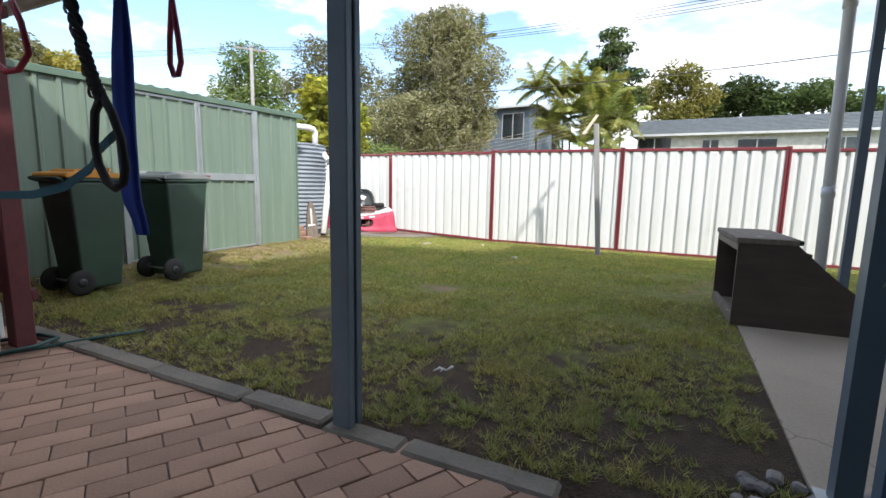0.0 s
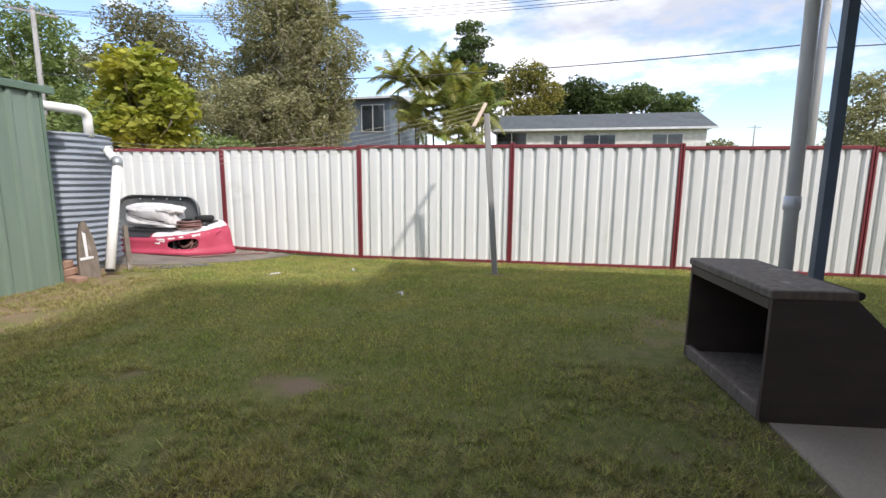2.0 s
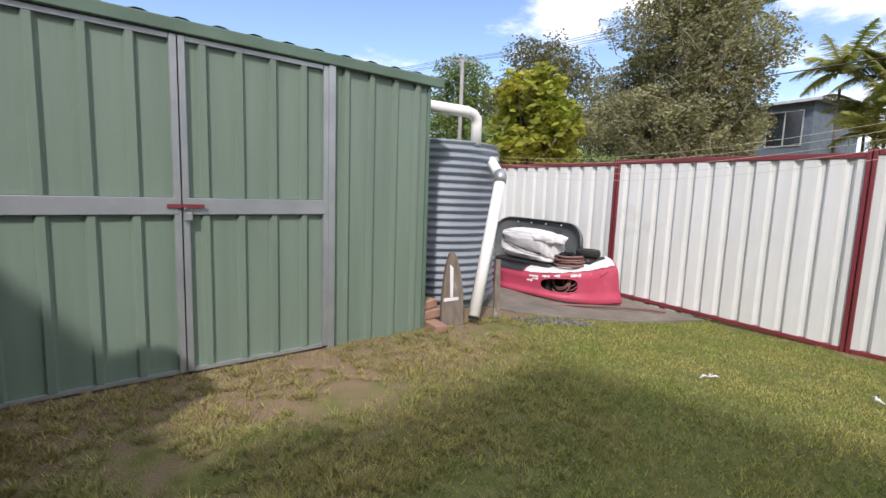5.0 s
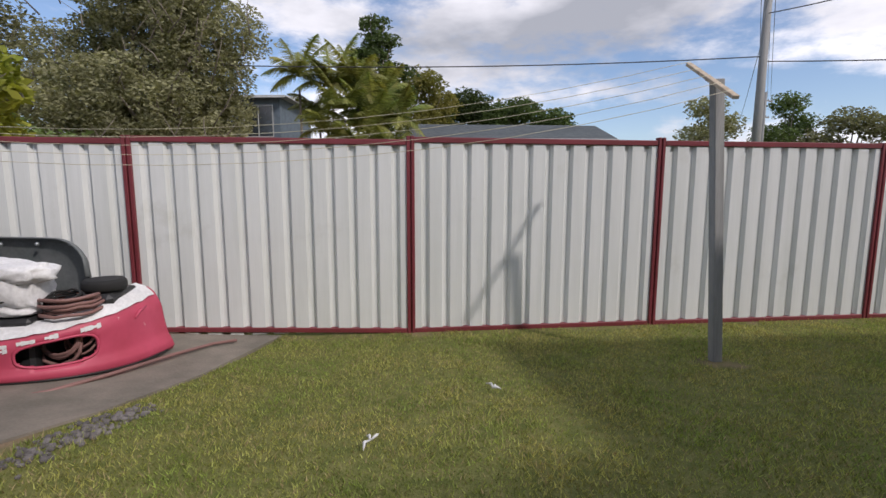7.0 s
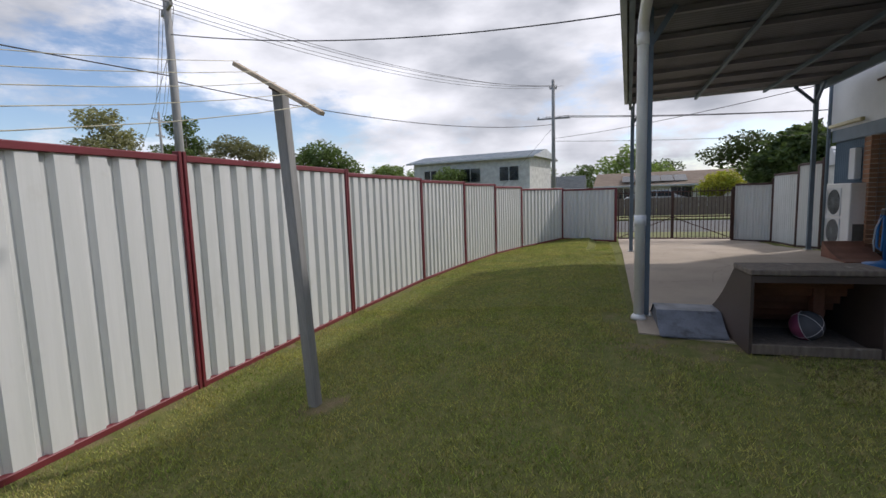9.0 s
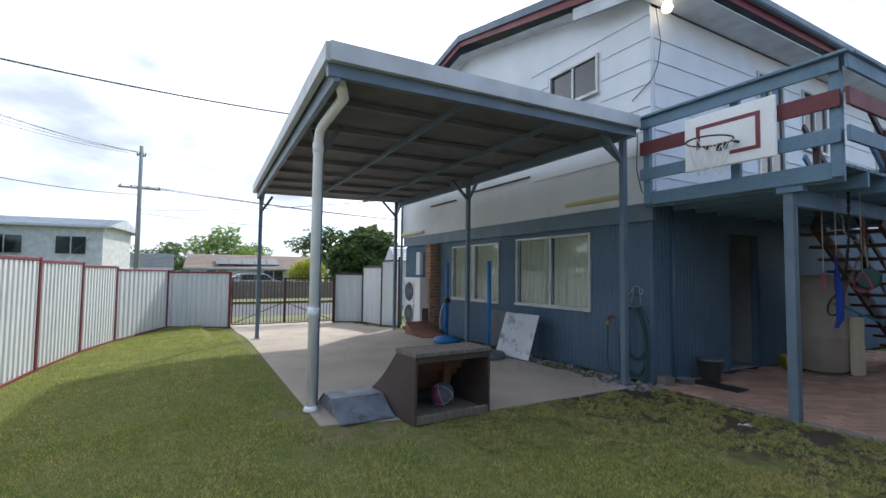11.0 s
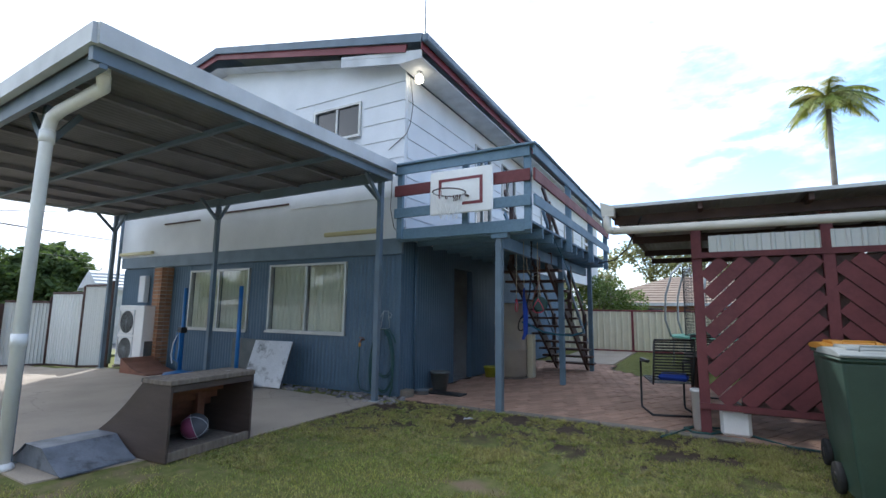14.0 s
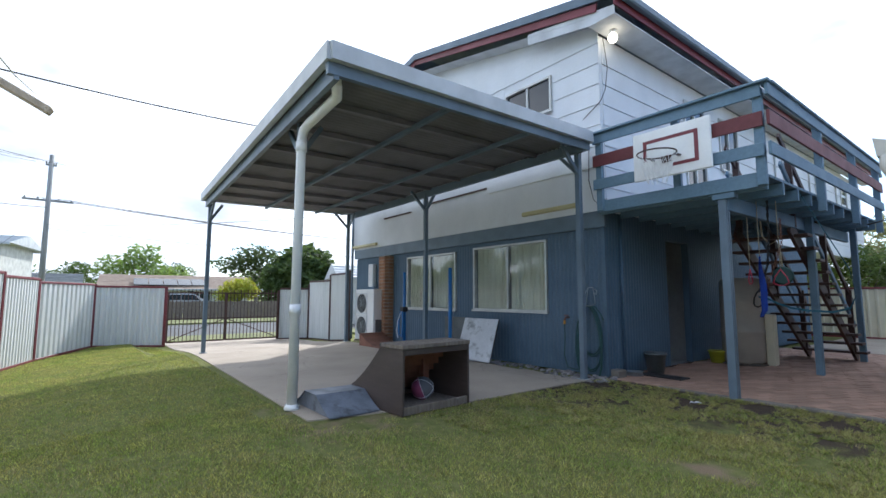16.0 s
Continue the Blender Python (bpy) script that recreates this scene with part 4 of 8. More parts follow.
for z, h, mt, lb in ((3.29, 0.13, "blue_wood", "blue top rail"), (2.98, 0.16, "red_wood", "maroon middle rail"), (2.65, 0.14, "blue_wood", "blue lower rail")):
    bm = B(); beam(bm, (BX - 0.02, BY0 + 0.1, z), (-0.06, BY0 + 0.1, z), 0.03, h, 0.004)
    part("rail", bm, M[mt], balcony, lb)
    bm = B(); beam(bm, (BX - 0.075, BY0 + 0.115, z), (BX - 0.075, BY1 - 0.1, z), 0.03, h, 0.004)
    part("rail", bm, M[mt], balcony, lb)
bm = B(); box(bm, BX - 0.11, -0.06, BY0 + 0.05, BY0 + 0.16, 3.357, 3.385, 0.004)
part("handrail", bm, M["blue_wood"], balcony, "blue capping rail")
bm = B(); box(bm, BX - 0.12, BX + 0.0, BY1 - 0.1, BY0 + 0.05, 3.357, 3.385, 0.004)
part("handrail", bm, M["blue_wood"], balcony, "blue capping rail")

stairs = thing("staircase", "open dark timber staircase up to the balcony", "stairs", (0, 0, 0))
SX0, SX1, SYT, SYB = -0.98, -1.66, -1.95, -5.05
for x in (SX0, SX1):
    bm = B(); beam(bm, (x, SYB, 0.05), (x, SYT, 2.10), 0.045, 0.2, 0.004)
    part("stringer", bm, M["darkwood"], stairs, "dark timber stringer")
for i in range(12):
    f = (i + 0.6) / 12.4
    y, z = SYB + (SYT - SYB) * f, 0.05 + 2.05 * f
    bm = B(); box(bm, SX1 - 0.18, SX0 + 0.2, y - 0.12, y + 0.12, z - 0.02, z + 0.02, 0.004)
    part("tread", bm, M["darkwood"], stairs)
for x in (SX0, SX1):
    for dz in (0.55, 0.95):
        bm = B(); beam(bm, (x, SYB, 0.05 + dz), (x, SYT + 0.2, 2.42 + dz), 0.035, 0.08, 0.004)
        part("handrail", bm, M["darkwood"] if dz > 0.6 else M["blue_wood"], stairs)
    for f in (0.08, 0.5, 0.95):
        y, z = SYB + (SYT - SYB) * f, 0.05 + 2.25 * f
        bm = B(); box(bm, x - 0.04, x + 0.04, y - 0.03, y + 0.03, z - 0.1, z + 1.0, 0.004)
        part("newel", bm, M["darkwood"], stairs)


# ---- back fence ----
FP = [(-8.5, 7.45), (-6.09, 7.46), (-3.73, 7.48), (-1.35, 7.49), (1.02, 7.48), (3.36, 7.41), (5.28, 7.20), (7.0, 6.92), (8.68, 6.55), (10.5, 5.60), (10.44, 4.08)]
FTOP = [1.57, 1.58, 1.61, 1.63, 1.61, 1.56, 1.54, 1.50, 1.43, 1.38, 1.34]


def steel_fence(name, pts, tops, label, sheet, trim, drop=0.0, group=""):
    fence = thing(name, label, "fence", (0, 0, 0), group=group)
    for i, ((x, y), zt) in enumerate(zip(pts, tops)):
        zb = ground_z(x, y) - 0.05
        a = Vector(pts[max(0, i - 1)]); b = Vector(pts[min(len(pts) - 1, i + 1)])
        ang = math.degrees(math.atan2((b - a).y, (b - a).x))
        bm = B()
        m = pose(x, y, 0, 0, 0, ang)
        box(bm, -0.036, -0.006, -0.032, 0.032, zb, zt + 0.03, 0.004, m)
        box(bm, 0.006, 0.036, -0.032, 0.032, zb, zt + 0.03, 0.004, m)
        box(bm, -0.006, 0.006, -0.012, 0.024, zb, zt + 0.03, 0.0, m)
        part("post", bm, trim, fence, "maroon steel post" if trim == M["maroon"] else "")
    for i in range(len(pts) - 1):
        a, b = Vector(pts[i]), Vector(pts[i + 1])
        d = (b - a).normalized()
        a2, b2 = a + d * 0.037, b - d * 0.037
        za, zb = ground_z(*a), ground_z(*b)
        zt = (tops[i] + tops[i + 1]) / 2
        bm = B(); beam(bm, (a2.x, a2.y, zt - 0.012), (b2.x, b2.y, zt - 0.012), 0.05, 0.05, 0.006)
        part("top_rail", bm, trim, fence, "maroon top rail" if trim == M["maroon"] else "")
        bm = B(); beam(bm, (a2.x, a2.y, za + 0.02), (b2.x, b2.y, zb + 0.02), 0.05, 0.045, 0.005)
        part("bottom_rail", bm, trim, fence)
        n = 3
        for k in range(n):
            p, q = a2.lerp(b2, k / n), a2.lerp(b2, (k + 1) / n)
            z0 = min(za, zb) + 0.03
            bm = B()
            ln = (q - p).length
            pit = ln / 4
            ribbed(bm, q + Vector((d.y, -d.x)) * 0.012, p + Vector((d.y, -d.x)) * 0.012, z0, zt - 0.035, pit, pit - 0.078, 0.022, 0.036)
            part("sheet", bm, sheet, fence)
    return fence


steel_fence("fence", FP, FTOP, "white ribbed steel fence with maroon posts and rails", M["fence"], M["maroon"])
steel_fence("fence", [(10.75, 1.02), (10.35, 0.20), (8.9, 0.14), (7.75, 0.10)], [1.26, 1.45, 1.70, 1.80], "pale ribbed steel side fence with dark posts", M["fence"], M["darkwood"])
steel_fence("fence", [(-9.0, -11.6), (-6.6, -11.4), (-4.3, -11.2), (-1.9, -11.0), (0.5, -10.8), (2.9, -10.6)], [1.35] * 6, "cream steel fence with brown posts across the far lawn", M["cream"], M["maroon"])
steel_fence("fence", [(-8.5, 7.5), (-8.5, 5.2), (-8.5, 2.9), (-8.5, 0.5), (-8.6, -2.0), (-8.8, -4.4), (-8.9, -6.8), (-9.0, -9.2), (-9.0, -11.5)], [1.6] * 9, "white steel fence behind the shed", M["fence"], M["maroon"])


# ---- green shed ----
shed = thing("shed", "green ribbed steel garden shed with double doors", "shed", (0, 0, 0))
SX, SY0, SY1, ST = -5.75, 0.30, 4.23, 1.93

for y0, y1, nm in ((SY0, 1.63, "panel"), (3.46, SY1, "panel")):
    bm = B(); ribbed(bm, (SX, y0), (SX, y1), 0.06, ST, 0.19, 0.135, 0.012, 0.022)
    part(nm, bm, M["shed"], shed, "green ribbed wall sheet")
bm = B(); ribbed(bm, (SX - 2.3, SY1), (SX, SY1), 0.06, ST, 0.19, 0.135, 0.012, -0.022)
part("panel", bm, M["shed"], shed, "green ribbed side sheet")
bm = B(); ribbed(bm, (SX - 2.3, SY0), (SX, SY0), 0.06, ST, 0.19, 0.135, 0.012, 0.022)
part("panel", bm, M["shed"], shed)
bm = B(); box(bm, SX - 2.32, SX - 2.30, SY0, SY1, 0.06, ST)
part("panel", bm, M["shed"], shed)
for y0, y1 in ((1.70, 2.545), (2.60, 3.40)):
    d = new("door"); d.parent = shed; tagged(d, "green ribbed shed door with grey steel frame")
    bm = B(); ribbed(bm, (SX - 0.004, y0), (SX - 0.004, y1), 0.09, 0.97, 0.19, 0.135, 0.012, 0.022)
    part("sheet", bm, M["shed"], d)
    bm = B(); ribbed(bm, (SX - 0.004, y0), (SX - 0.004, y1), 1.065, 1.90, 0.19, 0.135, 0.012, 0.022)
    part("sheet", bm, M["shed"], d)
    bm = B()
    box(bm, SX + 0.0, SX + 0.028, y0 - 0.01, y1 + 0.01, 0.972, 1.063, 0.003)
    part("crossbar", bm, M["galv"], d, "galvanised crossbar")
    for yy in (y0 - 0.012, y1 + 0.012):
        bm = B(); box(bm, SX - 0.012, SX + 0.026, yy - 0.022, yy + 0.022, 0.08, 1.91, 0.003)
        part("stile", bm, M["galv"], d)
    bm = B(); box(bm, SX - 0.012, SX + 0.02, y0 + 0.012, y1 - 0.012, 1.885, 1.91)
    part("rail", bm, M["galv"], d)
    bm = B(); box(bm, SX - 0.012, SX + 0.02, y0 + 0.012, y1 - 0.012, 0.075, 0.095)
    part("rail", bm, M["galv"], d)
for yy in (1.655, 3.445):
    bm = B(); box(bm, SX - 0.01, SX + 0.034, yy - 0.024, yy + 0.024, 0.06, 1.93, 0.003)
    part("door_jamb", bm, M["galv"], shed, "galvanised door jamb")
bm = B(); box(bm, SX + 0.0, SX + 0.045, SY0 - 0.03, SY1 + 0.12, ST - 0.015, ST + 0.055, 0.006)
part("fascia", bm, M["shed_trim"], shed, "dark green roof edge")
bm = B(); corrugated(bm, (SX - 2.4, SY0 - 0.03, ST + 0.13), (0, 1, 0), (2.42, 0, -0.07), SY1 - SY0 + 0.13, 0.19, 0.012, (0, 0, 1), 6)
part("roof", bm, M["shed_trim"], shed, "green ribbed roof")
bm = B(); box(bm, SX - 0.03, SX + 0.01, SY1 - 0.01, SY1 + 0.02, 0.06, ST)
part("corner_trim", bm, M["shed_trim"], shed)
bm = B(); box(bm, SX - 2.3, SX - 0.02, SY0 + 0.02, SY1 - 0.02, 0.02, 0.06)
part("floor", bm, M["concrete"], shed)
bm = B(); beam(bm, (SX + 0.03, 2.50, 1.02), (SX + 0.045, 2.68, 1.02), 0.012, 0.02)
part("bolt", bm, M["maroon"], shed, "rusty sliding bolt")
bm = B(); box(bm, SX + 0.03, SX + 0.05, 2.58, 2.62, 0.94, 0.985, 0.004)
tube(bm, [(SX + 0.04, 2.585, 0.985), (SX + 0.04, 2.585, 1.01), (SX + 0.04, 2.60, 1.02), (SX + 0.04, 2.615, 1.01), (SX + 0.04, 2.615, 0.985)], 0.004, 6)
part("padlock", bm, M["galv"], shed, "small brass padlock")


# ---- maroon pavilion ----
pav = thing("pavilion", "open pavilion with maroon lattice walls and a dark steel roof", "pavilion", (0, 0, 0))
PX0, PX1 = -3.96, -5.72
bm = B(); corrugated(bm, (-3.04, 0.40, 2.44), (-1, 0, 0), (0, -5.3, 0.05), 5.5, 0.076, 0.007, (0, 0, 1), 5)
part("roof", bm, M["steel_dark"], pav, "dark corrugated roof")
bm = B(); beam(bm, (-3.03, 0.412, 2.435), (-6.5, 0.412, 2.435), 0.02, 0.035)
part("roof_edge", bm, M["roof_top"], pav)
bm = B(); tube(bm, [(-3.10, 0.43, 2.16), (-4.6, 0.43, 2.145), (-6.5, 0.43, 2.13)], 0.045, 10)
part("gutter", bm, M["aged_pipe"], pav, "white round gutter pipe")
bm = B(); tube(bm, [(-3.12, 0.43, 2.16), (-3.07, 0.43, 2.17), (-3.05, 0.43, 2.22), (-3.05, 0.43, 2.33)], 0.045, 10)
part("gutter_elbow", bm, M["aged_pipe"], pav)
bm = B(); prism(bm, [(-3.13, 2.32), (-3.0, 2.32), (-2.98, 2.49), (-3.13, 2.43)], 0.36, 0.47)
part("gutter_end", bm, M["aged_pipe"], pav, "pale folded gutter end")
for y in (0.1, -1.6, -3.3, -4.7):
    bm = B(); beam(bm, (-3.08, y, 2.33), (-6.4, y, 2.33), 0.05, 0.10)
    part("rafter", bm, M["darkwood"], pav, "dark stained rafter")
for x in (-3.08, -3.97, -4.9, -5.8):
    bm = B(); beam(bm, (x, 0.36, 2.385), (x, -4.85, 2.43), 0.045, 0.07)
    part("purlin", bm, M["darkwood"], pav)
for x, y in ((-3.91, -0.02), (-3.91, -4.6), (-5.72, -0.02), (-6.3, -4.6), (-5.05, 0.0)):
    bm = B(); box(bm, x - 0.05, x + 0.05, y - 0.05, y + 0.05, 0.0, 2.28, 0.005)
    part("post", bm, M["red_wood"], pav, "maroon timber post")
bm = B(); ribbed(bm, (-5.75, 0.035), (-4.03, 0.035), 1.90, 2.10, 0.12, 0.07, 0.012, -0.02)
part("panel", bm, M["fence"], pav, "pale steel strip above the lattice")
for z in (0.30, 1.89):
    bm = B(); box(bm, -6.3, -3.86, 0.03, 0.06, z - 0.03, z + 0.03)
    part("lattice_rail", bm, M["red_wood"], pav)
def slat_run(xa, xb, slope):
    z0, z1 = 0.345, 1.825
    pitch = 0.200
    h = z1 - z0
    k = xa - h
    while k < xb + h:
        # the line through (k, z0) rising by slope
        pts = []
        for f in range(0, 41):
            z = z0 + h * f / 40
            x = k + slope * (z - z0)
            if xa <= x <= xb:
                pts.append((x, z))
        if len(pts) > 2:
            (x0, zz0), (x1, zz1) = pts[0], pts[-1]
            bm = B(); beam(bm, (x0, 0.045, zz0), (x1, 0.045, zz1), 0.130, 0.014, 0.0, up=(0, 1, 0))
            part("slat", bm, M["red_wood"], pav)
        k += pitch
slat_run(-5.0, -3.96, -1.0)
slat_run(-6.25, -5.10, 1.0)
bm = B()
corrugated(bm, (-6.3, -0.005, 0.25), (1, 0, 0), (0, 0, 1.6), 2.05, 0.2, 0.004, (0, 1, 0), 4)
part("backing", bm, M["darkwood"], pav, "dark maroon backing sheet behind the slats")
bm = B(); box(bm, -6.45, -6.38, -4.65, 0.2, 0.0, 2.3)
part("side_wall", bm, M["darkwood"], pav, "dark side wall")


# ---- side gate, road, verge ----
gate = thing("gate", "dark steel double driveway gate with upright bars", "gate", (0, 0, 0))
for y0, y1 in ((1.10, 2.54), (2.58, 4.00)):
    leaf = new("leaf"); leaf.parent = gate; tagged(leaf, "gate leaf of thin upright bars")
    bm = B()
    for z in (-0.12, 0.50, 1.20):
        beam(bm, (10.6, y0, z), (10.6, y1, z), 0.03, 0.03)
    beam(bm, (10.6, y0, -0.12), (10.6, y0, 1.22), 0.035, 0.035); beam(bm, (10.6, y1, -0.12), (10.6, y1, 1.22), 0.035, 0.035)
    beam(bm, (10.61, y0 if y0 > 2 else y1, 0.48), (10.61, y1 if y0 > 2 else y0, -0.1), 0.02, 0.02)
    part("gate_frame", bm, M["darkwood"], leaf)
    n = 15
    for k in range(1, n):
        y = y0 + (y1 - y0) * k / n
        bm = B(); box(bm, 10.592, 10.608, y - 0.008, y + 0.008, -0.12, 1.30)
        part("bar", bm, M["darkwood"], leaf)
bm = B(); box(bm, 13.5, 20.5, -60, 70, -0.27, -0.19)
solo("road", bm, M["asphalt"], "grey asphalt street beyond the gate", "road", "structure")
bm = B(); box(bm, 20.5, 24.0, -60, 70, -0.3, -0.12); box(bm, 11.6, 13.5, -60, 70, -0.3, -0.17)
solo("verge", bm, M["verge"], "dry grass verges along the street", "verge", "structure")


# ---- things in the yard ----
def lathe_part(name, prof, mat, parent, label="", seg=20, m=None):
    bm = B(); lathe(bm, prof, seg, m)
    return part(name, bm, mat, parent, label)


def skate_ramp():
    t = thing("skate_ramp", "dark plywood quarter-pipe skate ramp with an open back, on the slab", "skate ramp", (-0.05, 2.60, 0.012), 4.0)
    prof = [(0.0, 0.0), (0.0, 0.60), (0.36, 0.60)] + [(0.36 + 1.10 * f, 0.60 * (1 - f) ** 2.0 + 0.008) for f in (0.08, 0.16, 0.25, 0.35, 0.45, 0.56, 0.68, 0.80, 0.92, 1.0)] + [(1.46, 0.0)]
    for y in (0.0, 0.84):
        bm = B(); prism(bm, prof, y, y + 0.022)
        part("side_panel", bm, M["ply"], t, "dark plywood side")
    pts = prof[2:-1]
    bm = B()
    for (xa, za), (xb, zb) in zip(pts, pts[1:]):
        vs = [bm.verts.new(c) for c in ((xa, 0.001, za + 0.008), (xb, 0.001, zb + 0.008), (xb, 0.862, zb + 0.008), (xa, 0.862, za + 0.008), (xa, 0.001, za), (xb, 0.001, zb), (xb, 0.862, zb), (xa, 0.862, za))]
        for f in ((0, 1, 2, 3), (7, 6, 5, 4), (0, 4, 5, 1), (2, 6, 7, 3)):
            bm.faces.new([vs[i] for i in f])
    bmesh.ops.remove_doubles(bm, verts=bm.verts, dist=0.0005)
    part("riding_surface", bm, M["ply"], t, "dark curved riding surface")
    bm = B(); box(bm, -0.012, 0.36, -0.008, 0.87, 0.602, 0.645, 0.006)
    part("deck", bm, M["oldwood"], t, "worn timber deck")
    bm = B(); tube(bm, [(0.37, 0.0, 0.625), (0.37, 0.86, 0.625)], 0.02, 8)
    part("coping", bm, M["black"], t, "dark steel coping bar")
    bm = B(); box(bm, 0.0, 0.035, 0.023, 0.839, 0.0, 0.075, 0.004)
    part("bottom_rail", bm, M["oldwood"], t, "worn bottom rail")
    bm = B(); box(bm, 0.0, 0.035, 0.023, 0.839, 0.545, 0.60, 0.004)
    part("top_rail", bm, M["ply"], t)
    bm = B(); box(bm, 0.036, 0.66, 0.023, 0.839, 0.02, 0.035)
    part("floor_board", bm, M["oldwood"], t, "grey floor board")
    bm = B(); box(bm, 0.42, 0.50, 0.19, 0.27, 0.036, 0.53, 0.004)
    part("strut", bm, M["brownwood"], t, "raw timber strut")
    for i in range(6):
        z = 0.05 + i * 0.078
        x = 0.30 + 1.1 * (1 - ((z + 0.08) / 0.6) ** 0.5)
        bm = B(); box(bm, x, x + 0.025, 0.024, 0.838, z, z + 0.072, 0.003)
        part("backing_board", bm, M["brownwood"], t)


def kicker():
    t = thing("kicker_ramp", "small grey painted kicker ramp, scuffed, on the slab beside the downpipe", "kicker ramp", (0, 0, 0.014))
    xs = [0.20, 0.28, 0.36, 0.44, 0.52, 0.80, 0.88, 0.97, 1.08]
    zs = [0.004, 0.03, 0.065, 0.108, 0.155, 0.155, 0.10, 0.045, 0.004]
    bm = B()
    prism(bm, list(zip(xs, zs)) + [(1.08, 0.0), (0.20, 0.0)], 3.53, 4.02)
    part("body", bm, M["tray"], t, "grey painted sides")
    bm = B()
    for (xa, za), (xb, zb) in zip(list(zip(xs, zs)), list(zip(xs, zs))[1:]):
        vs = [bm.verts.new(c) for c in ((xa, 3.51, za + 0.002), (xb, 3.51, zb + 0.002), (xb, 4.035, zb + 0.002), (xa, 4.035, za + 0.002), (xa, 3.51, za + 0.008), (xb, 3.51, zb + 0.008), (xb, 4.035, zb + 0.008), (xa, 4.035, za + 0.008))]
        for f in ((3, 2, 1, 0), (4, 5, 6, 7), (0, 1, 5, 4), (2, 3, 7, 6)):
            bm.faces.new([vs[i] for i in f])
    bmesh.ops.remove_doubles(bm, verts=bm.verts, dist=0.0005)
    part("top_sheet", bm, M["tray"], t, "scuffed grey top sheet")


def basket_ball():
    t = thing("basketball", "worn grey and pink basketball inside the ramp", "ball", (0.28, 2.96, 0.154), 110)
    r = 0.118
    for name, mt, a0, a1, lb in (("grey_half", "ball", 0, math.pi, "grey panels"), ("pink_half", "ball_pink", math.pi, 2 * math.pi, "pink panels")):
        bm = B()
        rows = []
        for i in range(13):
            th = math.pi * i / 12
            rows.append([bm.verts.new((r * math.sin(th) * math.cos(a0 + (a1 - a0) * k / 12), r * math.sin(th) * math.sin(a0 + (a1 - a0) * k / 12), r * math.cos(th))) for k in range(13)])
        for p, q in zip(rows, rows[1:]):
            for k in range(12):
                f = bm.faces.new((p[k], p[k + 1], q[k + 1], q[k])); f.smooth = True
        bmesh.ops.remove_doubles(bm, verts=bm.verts, dist=0.0001)
        bmesh.ops.rotate(bm, verts=bm.verts, cent=(0, 0, 0), matrix=Euler((0.5, 0.7, 0.9)).to_matrix())
        part(name, bm, M[mt], t, lb)
    bm = B()
    for rot in ((0.5, 0.7, 0.9), (2.07, 0.7, 0.9), (0.5, 2.27, 0.9)):
        m = Euler(rot).to_matrix()
        tube(bm, [m @ Vector((r * 1.004 * math.cos(2 * math.pi * k / 28), r * 1.004 * math.sin(2 * math.pi * k / 28), 0)) for k in range(29)], 0.0022, 4, cap=False)
    part("seam", bm, M["pvc"], t, "pale seams")


